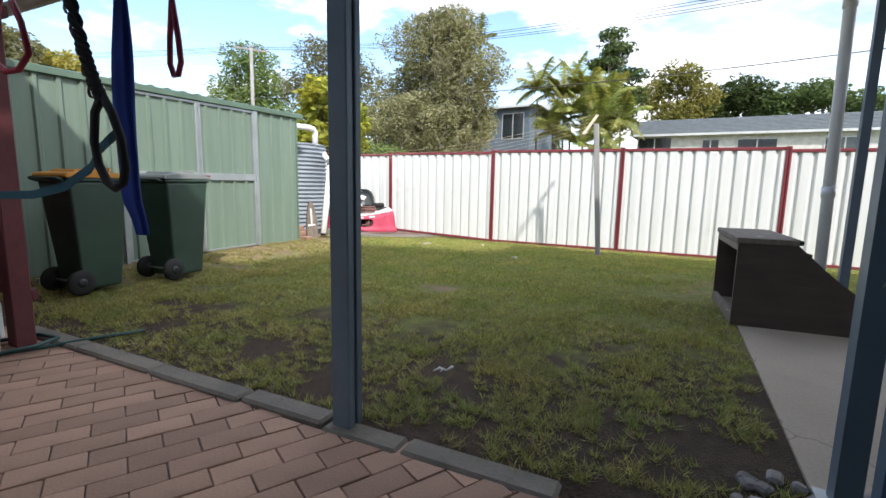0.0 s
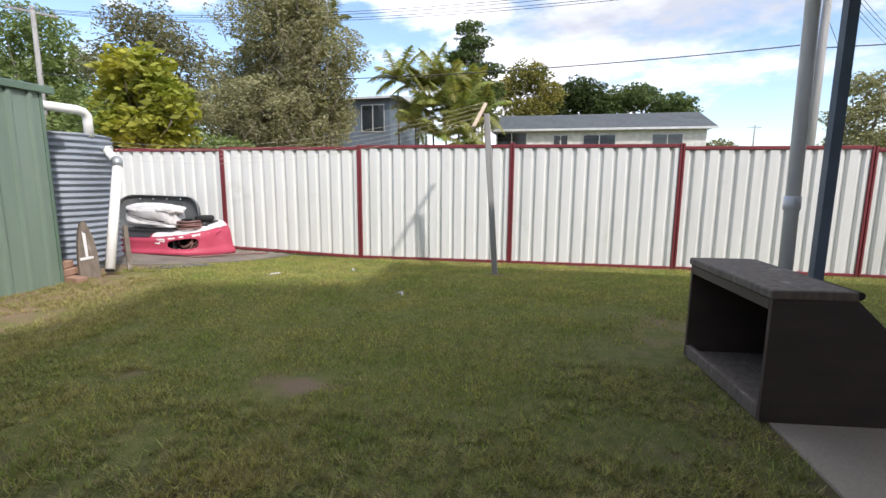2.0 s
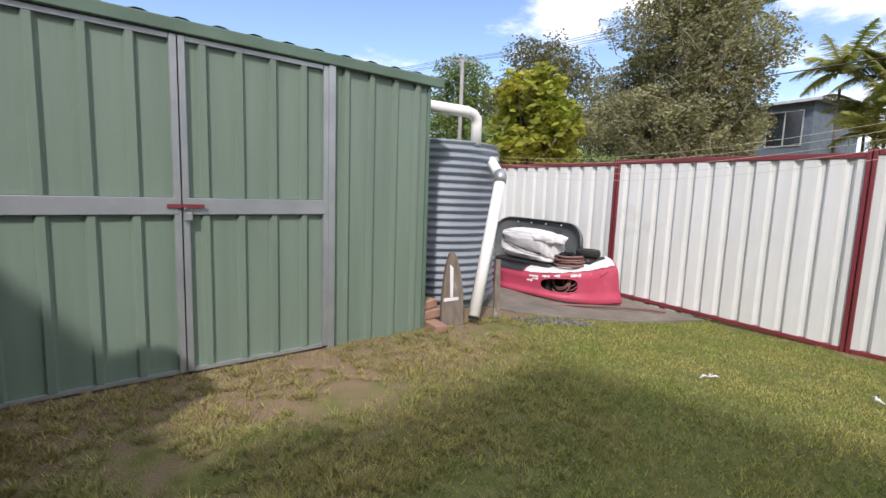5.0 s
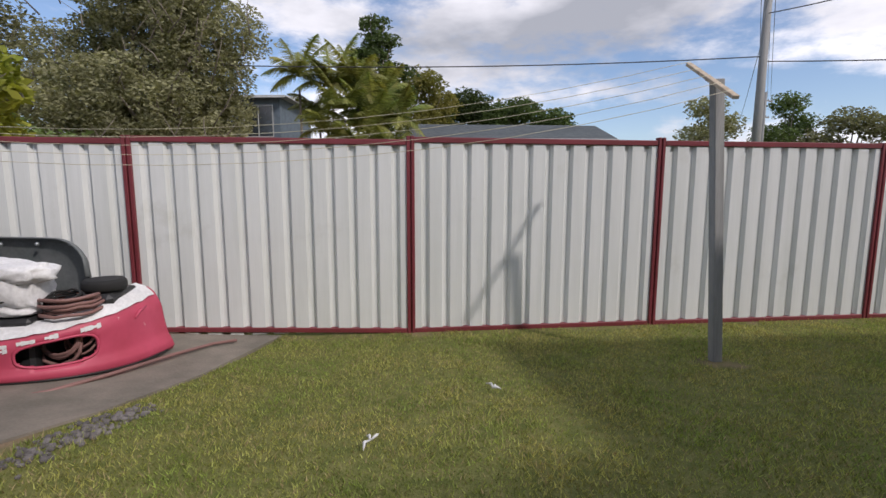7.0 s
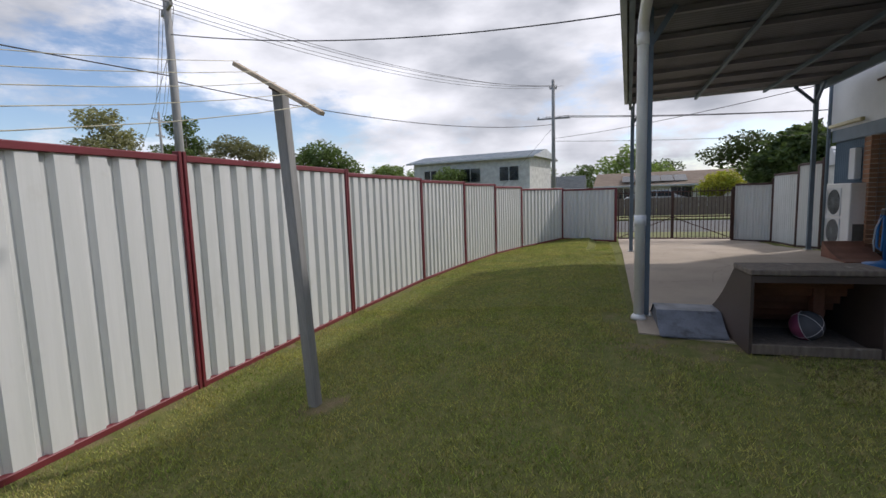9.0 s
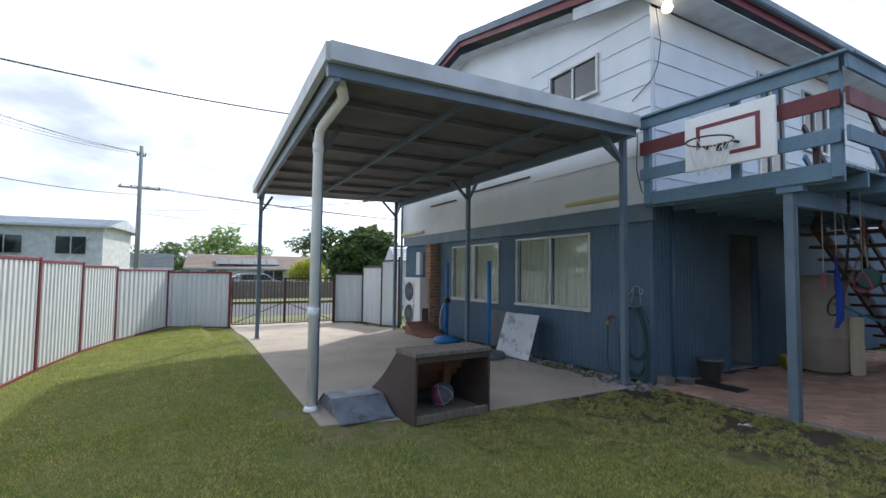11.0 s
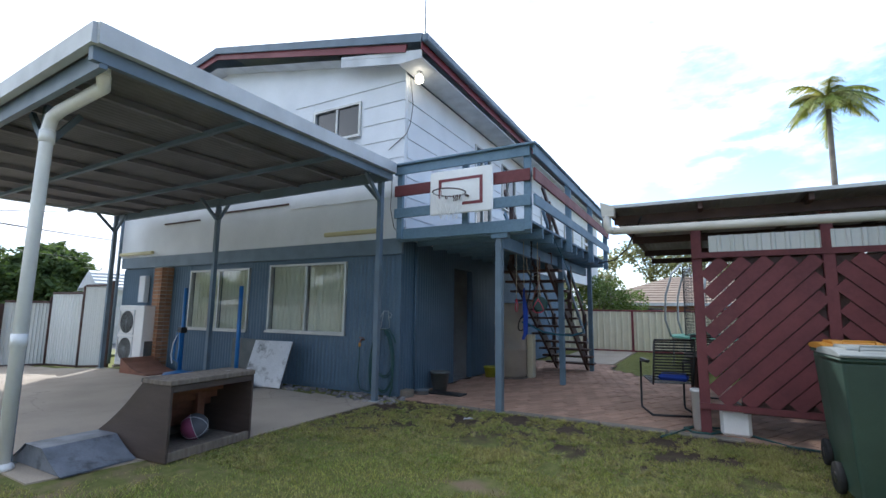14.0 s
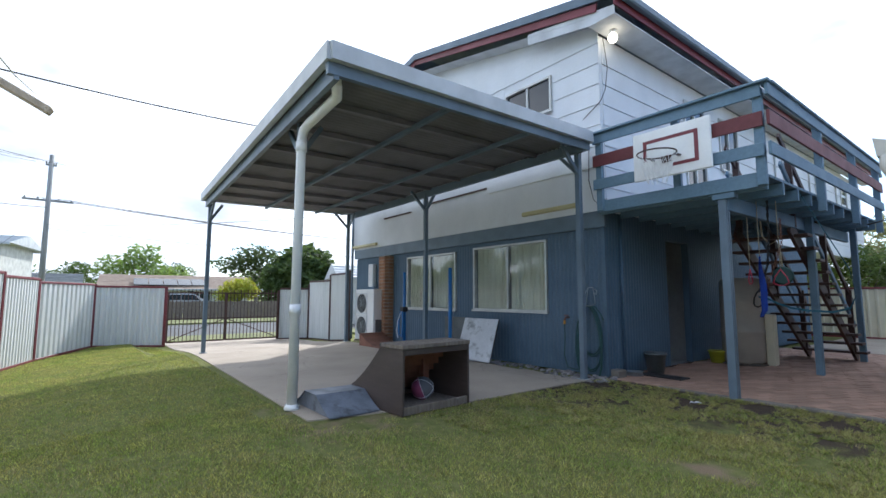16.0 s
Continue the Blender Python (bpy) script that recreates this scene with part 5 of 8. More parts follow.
def wheelie_bin(at, rz, lid, label):
    t = thing("wheelie_bin", label, "wheelie bin", at, rz, "bins beside the shed")
    # +x is the front, wheels at -x
    bm = B()
    for z0, z1, (a0, b0), (a1, b1) in ((0.03, 0.93, (0.215, 0.205), (0.29, 0.275)),):
        lo = [(-a0 * 0.9, -b0), (a0, -b0), (a0, b0), (-a0 * 0.9, b0)]
        hi = [(-a1, -b1), (a1, -b1), (a1, b1), (-a1, b1)]
        vs = [bm.verts.new((x, y, z0)) for x, y in lo] + [bm.verts.new((x, y, z1)) for x, y in hi]
        for f in ((3, 2, 1, 0), (4, 5, 6, 7), (0, 1, 5, 4), (1, 2, 6, 5), (2, 3, 7, 6), (3, 0, 4, 7)):
            bm.faces.new([vs[i] for i in f])
    bmesh.ops.bevel(bm, geom=[e for e in bm.edges], offset=0.025, segments=3, affect="EDGES", profile=0.5)
    part("body", bm, M["bin_green"], t, "dark green plastic body")
    bm = B(); box(bm, -0.31, 0.31, -0.295, 0.295, 0.925, 0.955, 0.012)
    part("rim", bm, M["bin_green"], t, "thick moulded rim")
    bm = B()
    prof = [(-0.315, 0.957), (0.325, 0.957), (0.33, 0.975), (0.25, 0.992), (0.10, 1.005), (-0.15, 1.008), (-0.30, 0.995), (-0.325, 0.97)]
    prism(bm, prof, -0.30, 0.30)
    bmesh.ops.bevel(bm, geom=[e for e in bm.edges], offset=0.008, segments=2, affect="EDGES", profile=0.5)
    part("lid", bm, lid, t, "moulded lid")
    bm = B(); prism(bm, [(-0.20, 1.006), (0.16, 1.004), (0.13, 1.022), (-0.17, 1.026)], -0.20, 0.20)
    part("lid_panel", bm, lid, t)
    bm = B(); tube(bm, [(0.20, -0.13, 0.99), (0.22, -0.13, 1.03), (0.22, 0.13, 1.03), (0.20, 0.13, 0.99)], 0.008, 6)
    part("lid_handle", bm, lid, t)
    bm = B(); tube(bm, [(-0.30, -0.24, 0.93), (-0.37, -0.24, 0.95), (-0.37, 0.24, 0.95), (-0.30, 0.24, 0.93)], 0.014, 8)
    part("handle", bm, M["bin_green"], t, "moulded grab handle")
    for s in (-1, 1):
        w = lathe_part("wheel", [(0.04, -0.025), (0.10, -0.025), (0.105, -0.015), (0.105, 0.015), (0.10, 0.025), (0.04, 0.025)], M["rubber"], t, "black rubber wheel", 20, pose(-0.23, s * 0.235, 0.105, 90))
        lathe_part("hub", [(0.012, -0.028), (0.038, -0.028), (0.038, 0.028), (0.012, 0.028)], M["black"], w, "", 12, pose(-0.23, s * 0.235, 0.105, 90))
    bm = B(); tube(bm, [(-0.23, -0.22, 0.105), (-0.23, 0.22, 0.105)], 0.01, 6)
    part("axle", bm, M["galv"], t)
    slim(t, 0.77)


def slim(t, k):
    """A smaller bin: narrower, wheels kept round."""
    for ob in t.children_recursive:
        wheel = ob.name.startswith(("wheel", "hub"))
        for v in ob.data.vertices:
            v.co.y *= k
            v.co.x = v.co.x + 0.23 * (1 - k) if wheel else v.co.x * k


def water_tank():
    t = thing("water_tank", "round corrugated zinc rainwater tank beside the shed", "water tank", (-6.66, 5.02, -0.03))
    r = 0.63
    prof = [(r - 0.02, 0.16)]
    n = 21
    for i in range(n * 6 + 1):
        f = i / 6
        prof.append((r + 0.017 * math.sin(f * 2 * math.pi), 0.17 + 1.44 * i / (n * 6)))
    prof.append((r + 0.012, 1.625))
    prof.append((r - 0.05, 1.64))
    prof.append((0.02, 1.66))
    bm = B(); lathe(bm, prof, 48)
    part("tank_shell", bm, M["zinc"], t, "corrugated zinc wall and lid")
    lathe_part("tank_base", [(r - 0.04, 0.08), (r - 0.04, 0.168)], M["zinc"], t, "grey tank base", 40)
    lathe_part("plinth", [(r + 0.05, -0.1), (r + 0.05, 0.078)], M["concrete"], t, "low concrete plinth", 32)
    bm = B(); tube(bm, [(0.60, -0.85, 1.875), (0.60, -0.12, 1.885), (0.60, -0.05, 1.872), (0.60, -0.005, 1.83), (0.595, 0.0, 1.77), (0.595, 0.0, 1.60)], 0.048, 14)
    pipe = new("inlet_pipe", mesh_of("inlet_pipe", bm, M["pvc"])); pipe.parent = t; tagged(pipe, "white inlet pipe from the gutter")
    bm = B(); tube(bm, [(0.48, 0.36, 1.50), (0.60, 0.20, 1.47), (0.83, 0.10, 1.33)], 0.046, 14)
    part("overflow_arm", bm, M["pvc"], t)
    bm = B(); tube(bm, [(0.80, 0.12, 1.35), (0.83, 0.10, 1.33), (0.845, 0.08, 1.27)], 0.056, 14)
    part("elbow", bm, M["galv"], t, "grey elbow joint")
    bm = B(); tube(bm, [(0.845, 0.08, 1.27), (1.02, -0.33, 0.15)], 0.05, 14)
    part("overflow_pipe", bm, M["pvc"], t, "slanting white overflow pipe")
    # pipe end is closed: a black stub stands in for the shaded hollow
    bm = B(); tube(bm, [(1.0205, -0.331, 0.1495), (1.023, -0.336, 0.13)], 0.044, 14)
    part("pipe_mouth", bm, M["rubber"], t, "black plug painting the shade inside the pipe mouth")


def bumper_pile():
    t = thing("car_bumper", "faded red car bumper with peeling paint in the fence corner", "car bumper", (0, 0, 0))
    path = [(-7.16, 6.62), (-7.10, 6.38), (-6.93, 6.20), (-6.6, 6.13), (-6.25, 6.17), (-5.95, 6.30), (-5.74, 6.55), (-5.64, 6.92)]
    prof = [(0.045, 0.0), (0.07, 0.02), (0.06, 0.05), (0.045, 0.07), (0.04, 0.09), (0.04, 0.11), (0.04, 0.13), (0.04, 0.15), (0.042, 0.17), (0.044, 0.19), (0.042, 0.21), (0.03, 0.235), (0.01, 0.262), (-0.03, 0.282), (-0.10, 0.292)]
    n = 110
    pts = []
    for i in range(n + 1):
        f = i / n * (len(path) - 1)
        k = min(int(f), len(path) - 2)
        u = f - k
        c = [Vector(path[max(0, min(len(path) - 1, k + d))]) for d in (-1, 0, 1, 2)]
        pts.append(0.5 * ((2 * c[1]) + (c[2] - c[0]) * u + (2 * c[0] - 5 * c[1] + 4 * c[2] - c[3]) * u * u + (3 * c[1] - c[0] - 3 * c[2] + c[3]) * u ** 3))
    def frame_at(i):
        d = (pts[min(i + 1, n)] - pts[max(i - 1, 0)]).normalized()
        return pts[i], Vector((d.y, -d.x)), 1.0 + 0.42 * smooth((i / n - 0.55) / 0.45)
    def spot(i, o, z):
        p, nr, rise = frame_at(i)
        o2 = o - 0.10 * z / 0.3 * smooth((i / n - 0.8) / 0.2)
        return (p.x + nr.x * o2, p.y + nr.y * o2, 0.03 - 0.08 * smooth((i / n - 0.45) / 0.55) + z * (rise + 0.28 * smooth((i / n - 0.45) / 0.55)))
    bm = B()
    cols = [[bm.verts.new(spot(i, o, z)) for o, z in prof] for i in range(n + 1)]
    ci, cz, ri, rz = 76.5, 0.14, 9.5, 0.066
    for i in range(n):
        for j in range(len(prof) - 1):
            zm = (prof[j][1] + prof[j + 1][1]) / 2
            if j > 2 and abs((i + 0.5 - ci) / ri) ** 3 + abs((zm - cz) / rz) ** 3 < 1:
                continue
            f = bm.faces.new((cols[i][j], cols[i + 1][j], cols[i + 1][j + 1], cols[i][j + 1])); f.smooth = True
    ob = part("shell", bm, M["red"], t, "faded red shell with an open vent")
    mod = ob.modifiers.new("thick", "SOLIDIFY"); mod.thickness = 0.012; mod.offset = -1
    bm = B()
    ring = []
    for k in range(33):
        a = 2 * math.pi * k / 32
        ii = ci + ri * math.copysign(abs(math.cos(a)) ** 0.66, math.cos(a)); zz = cz + rz * math.copysign(abs(math.sin(a)) ** 0.66, math.sin(a))
        i0 = int(ii)
        q = Vector(spot(i0, 0.041, zz)).lerp(Vector(spot(i0 + 1, 0.041, zz)), ii - i0)
        ring.append(q)
    tube(bm, ring, 0.009, 6, cap=False)
    part("vent_rim", bm, M["red"], t, "rounded red rim of the vent")
    bm = B()
    tube(bm, [spot(i, 0.05, 0.006) for i in range(2, n, 4)], 0.011, 5)
    part("lower_edge", bm, M["black"], t, "black lower edge")
    cover = [(0.010, 0.272), (-0.028, 0.292), (-0.10, 0.303)]
    for a, b, mt, nm, lb in ((24, 58, "black", "black_trim", "matt black upper panel"), (58, 109, "canvas", "lip", "pale peeled upper lip")):
        bm = B()
        rows = []
        for i in range(a, b):
            e = 0.010 * noise.noise(Vector((i * 0.3, 0, 0)))
            front = (0.031, 0.254 + e * 0.8) if nm == "lip" else (0.034, 0.245)
            rows.append([bm.verts.new(spot(i, o, z)) for o, z in [front] + cover])
        for p, q in zip(rows, rows[1:]):
            for k in range(3):
                f = bm.faces.new((p[k], q[k], q[k + 1], p[k + 1])); f.smooth = True
        part(nm, bm, M[mt], t, lb)
    rp = random.Random(3)
    for i0, z0, ln in ((61, 0.215, 5), (63, 0.190, 3), (60, 0.165, 3), (68, 0.222, 4), (74, 0.228, 3), (82, 0.225, 5), (31, 0.21, 4), (38, 0.225, 3), (76, 0.045, 2), (79, 0.05, 2)):
        bm = B()
        for i in range(i0, i0 + ln):
            w = 0.006 + 0.010 * rp.random()
            bm.faces.new([bm.verts.new(c) for c in (spot(i, 0.0495, z0 - w), spot(i + 1, 0.0495, z0 - w * 0.7), spot(i + 1, 0.047, z0 + w * 0.8), spot(i, 0.047, z0 + w))])
        part("paint_flake", bm, M["canvas"], t, "patch of peeled paint")
    bm = B()
    tube(bm, [spot(97, 0.055, 0.20), spot(99, 0.05, 0.22), spot(102, 0.045, 0.225)], [0.006, 0.012, 0.005], 6)
    part("lamp_recess", bm, M["red"], t)

    # dark liner behind: a wide sheet with rounded upper corners
    t2 = thing("boot_liner", "dark grey moulded liner standing behind the bumper", "car part", (0, 0, 0))
    bm = B()
    cols = []
    for i in range(41):
        f = i / 40
        x = -7.52 + 1.47 * f
        e = min(f, 1 - f) * 1.47
        h = 0.84 - (0.26 * (1 - (1 - (1 - min(1, e / 0.28)) ** 2) ** 0.5) if e < 0.28 else 0.0) - 0.03 * f
        y = 6.74 + 0.16 * math.sin(f * math.pi) ** 0.5
        cols.append([bm.verts.new((x, y + dy, z)) for dy, z in ((0.0, -0.06), (0.03, h * 0.4), (0.05, h * 0.75), (0.04, h - 0.04), (0.02, h), (-0.02, h + 0.006))])
    for a, b in zip(cols, cols[1:]):
        for j in range(5):
            f = bm.faces.new((a[j], b[j], b[j + 1], a[j + 1])); f.smooth = True
    ob = part("liner", bm, M["tarp_dark"], t2, "dark grey plastic")
    mod = ob.modifiers.new("thick", "SOLIDIFY"); mod.thickness = 0.012
    for x in (-7.15, -6.92, -6.68, -6.44, -6.22):
        lathe_part("clip", [(0.002, 0), (0.016, 0.002), (0.012, 0.014), (0.002, 0.018)], M["galv"], t2, "small metal clip", 8, pose(x, 6.86, 0.775, 90))
    # white canvas bundle
    t3 = thing("canvas_bundle", "dusty white canvas bundle tied with a dark cord on the pile", "bundle", (-6.52, 6.42, 0.375))
    bm = B()
    bmesh.ops.create_icosphere(bm, subdivisions=5, radius=1.0)
    for v in bm.verts:
        c = v.co.copy()
        pinch = 1 - 0.22 * math.exp(-((c.z + 0.15 + 0.35 * c.x) / 0.14) ** 2)
        crease = 0.045 * abs(noise.noise(Vector((c.x * 2.4, c.y * 2.4, c.z * 4.5)))) + 0.03 * abs(noise.noise(c * 6.5))
        k = 0.98 + 0.06 * noise.noise(c * 1.3) - crease * 2.0
        q = Vector((math.copysign(abs(c.x) ** 0.5, c.x) * 0.41 * (1.08 - 0.12 * c.z), math.copysign(abs(c.y) ** 0.6, c.y) * 0.20 * pinch, math.copysign(abs(c.z) ** 0.5, c.z) * 0.185)) * k
        q.z += 0.19 - 0.10 * max(0.0, q.x) ** 1.4
        v.co = q
    for f in bm.faces:
        f.smooth = True
    part("cover", bm, M["canvas"], t3, "creased white canvas")
    bm = B(); tube(bm, [(-0.40, -0.10, 0.25), (-0.3, -0.165, 0.225), (-0.1, -0.185, 0.165), (0.1, -0.19, 0.125), (0.26, -0.18, 0.11), (0.36, -0.10, 0.15)], 0.007, 6)
    part("cord", bm, M["rope_dark"], t3, "dark tie cord")
    bm = B()
    bmesh.ops.create_icosphere(bm, subdivisions=4, radius=1.0)
    for v in bm.verts:
        c = v.co.copy()
        v.co = Vector((math.copysign(abs(c.x) ** 0.7, c.x) * 0.24, c.y * 0.15, math.copysign(abs(c.z) ** 0.7, c.z) * 0.075)) * (0.95 + 0.2 * noise.noise(c * 2.5) - 0.1 * abs(noise.noise(c * 6))) + Vector((0.27, -0.05, 0.27))
    for f in bm.faces:
        f.smooth = True
    part("fold", bm, M["canvas"], t3, "loose fold of canvas")
    bm = B(); box(bm, -6.98, -6.12, 6.26, 6.66, -0.06, 0.375, 0.02)
    solo("crate", bm, M["black"], "black plastic crate under the canvas bundle", "crate")
    # small wheel
    t4 = thing("trolley_wheel", "small black rubber wheel lying on the pile", "wheel", (-5.90, 6.66, 0.51))
    lathe_part("tyre", [(0.07, -0.035), (0.12, -0.04), (0.135, -0.018), (0.135, 0.018), (0.12, 0.04), (0.07, 0.035)], M["rubber"], t4, "black rubber tyre", 28)
    lathe_part("rim", [(0.02, -0.025), (0.069, -0.025), (0.069, 0.025), (0.02, 0.025)], M["darkwood"], t4, "brown rim", 20)
    bm = B(); box(bm, -6.10, -5.78, 6.50, 6.88, -0.1, 0.465, 0.03)
    solo("box", bm, M["black"], "dark box holding coils of hose", "box")
    # hoses
    rnd = random.Random(4)
    def coil(name, cx, cy, cz, r, turns, mat, label, tilt=0.0, rr=0.012, wob=0.02):
        pts = []
        for k in range(turns * 16 + 1):
            a = 2 * math.pi * k / 16
            q = r * (1 + 0.12 * math.sin(a * 0.37) + rnd.uniform(-0.03, 0.03))
            pts.append((cx + q * math.cos(a), cy + q * math.sin(a) * math.cos(tilt), cz + q * math.sin(a) * math.sin(tilt) + wob * k / (turns * 16) * turns + rnd.uniform(-0.006, 0.006)))
        bm = B(); tube(bm, pts, rr, 6)
        return solo(name, bm, mat, label, "hose")
    coil("hose", -5.98, 6.44, 0.37, 0.15, 6, M["hose_pink"], "pinkish garden hose coiled on the pile")
    coil("hose", -6.02, 6.36, 0.16, 0.11, 4, M["hose_pink"], "pale hose coil seen through the bumper vent", tilt=1.3)
    coil("hose", -5.93, 6.42, 0.18, 0.09, 3, M["hose_pink"], "thin hose coil inside the bumper", tilt=1.0, rr=0.008)
    coil("hose", -6.0, 6.40, 0.44, 0.10, 3, M["rubber"], "black cable coil on the hose pile", tilt=0.3, rr=0.008)
    bm = B()
    tube(bm, [(-6.55, 6.02, 0.0), (-6.45, 5.93, 0.01), (-6.15, 5.90, 0.0), (-5.9, 6.05, 0.0), (-5.72, 6.3, -0.01), (-5.5, 6.75, -0.04), (-5.35, 7.05, -0.07), (-5.2, 7.15, -0.08)], 0.013, 6)
    solo("hose", bm, M["hose_pink"], "pinkish hose trailing on the ground by the bumper", "hose")
    # concrete apron in the corner
    bm = B()
    a = [(-7.9, 4.7), (-5.72, 5.32), (-5.45, 5.75), (-5.2, 6.4), (-4.9, 7.42), (-7.9, 7.42)]
    lo = [bm.verts.new((x, y, ground_z(x, y) - 0.05)) for x, y in a]
    hi = [bm.verts.new((x, y, ground_z(x, y) + 0.016)) for x, y in a]
    bm.faces.new(hi); bm.faces.new(lo[::-1])
    for i in range(len(a)):
        bm.faces.new((lo[i], lo[(i + 1) % len(a)], hi[(i + 1) % len(a)], hi[i]))
    bmesh.ops.triangulate(bm, faces=[hi[0].link_faces[0]])
    solo("pavement_3", bm, M["kerb"], "worn concrete apron in the yard corner", "concrete slab", "structure")


def picket_and_bricks():
    t = thing("timber_paling", "weathered pointed timber paling with white paint, leaning on the tank", "timber", (0, 0, 0))
    bm = B()
    m = pose(-5.70, 4.50, 0.03, -8, 0, 72) @ Matrix.Identity(4)
    out = [(-0.095, 0.0), (0.10, 0.0), (0.105, 0.30), (0.085, 0.47), (0.055, 0.585), (0.03, 0.635), (-0.005, 0.62), (-0.035, 0.53), (-0.06, 0.41), (-0.085, 0.22)]
    prism(bm, out, -0.02, 0.02, m)
    part("board", bm, M["oldwood"], t, "weathered grey board")
    bm = B()
    prism(bm, [(-0.012, 0.26), (0.012, 0.26), (0.02, 0.50), (-0.01, 0.53)], -0.0225, -0.0205, m)
    prism(bm, [(-0.07, 0.225), (0.06, 0.235), (0.06, 0.26), (-0.07, 0.255)], -0.0225, -0.0205, m)
    part("paint_mark", bm, M["canvas"], t, "white paint mark")
    bm = B(); prism(bm, [(-0.03, 0), (0.03, 0), (0.025, 0.55), (-0.02, 0.55)], -0.012, 0.012, pose(-5.66, 4.98, 0.03, -14, 6, 72))
    solo("timber_offcut", bm, M["oldwood"], "narrow grey timber leaning behind the pipe", "timber")
    rnd = random.Random(8)
    for i, (x, y, z, a) in enumerate(((-5.84, 4.34, 0.045, 10), (-5.83, 4.36, 0.115, 5), (-5.86, 4.33, 0.19, 14), (-5.70, 4.33, 0.04, 80), (-5.95, 4.44, 0.045, 4))):
        bm = B(); box(bm, -0.055, 0.055, -0.115, 0.115, 0, 0.07, 0.006)
        solo("loose_brick", bm, M["paver"], "loose red clay brick at the shed corner", "brick", at=(x, y, z), rz=a, group="loose bricks at the shed corner")
    bm = B()
    for i in range(190):
        f = rnd.random()
        x, y = -5.50 + 0.24 * f + rnd.gauss(0, 0.05), 5.20 + 0.62 * f + rnd.gauss(0, 0.05)
        s = rnd.uniform(0.007, 0.019)
        box(bm, -s, s, -s * 0.8, s * 0.8, -s * 0.3, s * 0.9, s * 0.35, pose(x, y, ground_z(x, y) + s * 0.2, rnd.uniform(-25, 25), rnd.uniform(-25, 25), rnd.uniform(0, 180)))
    solo("gravel", bm, M["gravel"], "grey gravel spilt at the apron edge", "gravel", "stuff")


def clothes_line():
    t = thing("clothes_line", "weathered timber clothes line post with a sloping cross-arm and cords", "clothes line", (0, 0, 0))
    bx, by = -1.50, 6.34
    zb = ground_z(bx, by) - 0.05
    bm = B(); beam(bm, (bx, by, zb), (-1.655, by, 1.93), 0.074, 0.068, 0.006, up=(0, 1, 0))
    part("post", bm, M["pole"], t, "grey timber post leaning slightly")
    bm = B(); beam(bm, (-1.69, 6.62, 2.10), (-1.78, 5.98, 1.74), 0.042, 0.024, 0.003)
    part("crossarm", bm, M["bare_timber"], t, "pale timber cross-arm")
    bm = B(); beam(bm, (-1.70, 6.36, 1.935), (-1.705, 6.30, 1.905), 0.05, 0.02)
    part("bracket", bm, M["darkwood"], t, "rusty bracket")
    for k, (f, z) in enumerate(((0.05, 0.03), (0.28, 0.03), (0.5, 0.03), (0.72, 0.03), (0.93, 0.03))):
        a = Vector((-1.69, 6.62, 2.13)).lerp(Vector((-1.78, 5.98, 1.77)), f)
        e = Vector((-9.5, 7.0 - 1.0 * f, 1.95))
        pts = []
        for i in range(17):
            g = i / 16
            q = a.lerp(e, g); q.z -= 0.55 * 4 * g * (1 - g) * (0.8 + 0.25 * f)
            pts.append(q)
        bm = B(); tube(bm, pts, 0.0018, 4)
        part("line", bm, M["cord"], t, "sagging pale cord")


def backboard():
    t = thing("basketball_backboard", "white basketball backboard with red lines hung on the balcony rails", "basketball hoop", (0, 0, 0))
    y = 0.345
    bm = B(); box(bm, -1.64, -0.70, y, y + 0.03, 2.55, 3.16, 0.012)
    part("board", bm, M["pvc"], t, "weathered white board")
    bm = B()
    for x0, x1, z0, z1 in ((-1.50, -0.84, 3.00, 3.04), (-1.50, -1.455, 2.66, 3.00), (-0.885, -0.84, 2.78, 3.00), (-1.455, -1.20, 2.66, 2.70)):
        box(bm, x0, x1, y + 0.0305, y + 0.034, z0, z1)
    part("target_line", bm, M["maroon"], t, "red target line")
    bm = B()
    cx, cy, r = -1.13, y + 0.03 + 0.24, 0.215
    tube(bm, [(cx + r * math.cos(a * math.pi / 14), cy + r * math.sin(a * math.pi / 14), 2.78) for a in range(29)], 0.009, 6, cap=False)
    beam(bm, (cx - 0.16, y + 0.03, 2.77), (cx - 0.14, cy - 0.15, 2.775), 0.03, 0.02); beam(bm, (cx + 0.16, y + 0.03, 2.77), (cx + 0.14, cy - 0.15, 2.775), 0.03, 0.02)
    part("rim", bm, M["darkwood"], t, "dark rusty rim")
    bm = B()
    rnd = random.Random(2)
    n = 12
    for k in range(n):
        for s in (-1, 1):
            pts = []
            for j in range(6):
                f = j / 5
                a = 2 * math.pi * (k + s * f * 1.2) / n
                rr = r * (1 - 0.52 * f)
                pts.append((cx + rr * math.cos(a), cy + rr * math.sin(a), 2.775 - 0.34 * f))
            tube(bm, pts, 0.0035, 4, cap=False)
    part("net", bm, M["pvc"], t, "white cord net")
    bm = B(); box(bm, -1.19, -1.07, y + 0.031, y + 0.05, 2.72, 2.80, 0.004)
    part("rim_plate", bm, M["darkwood"], t)


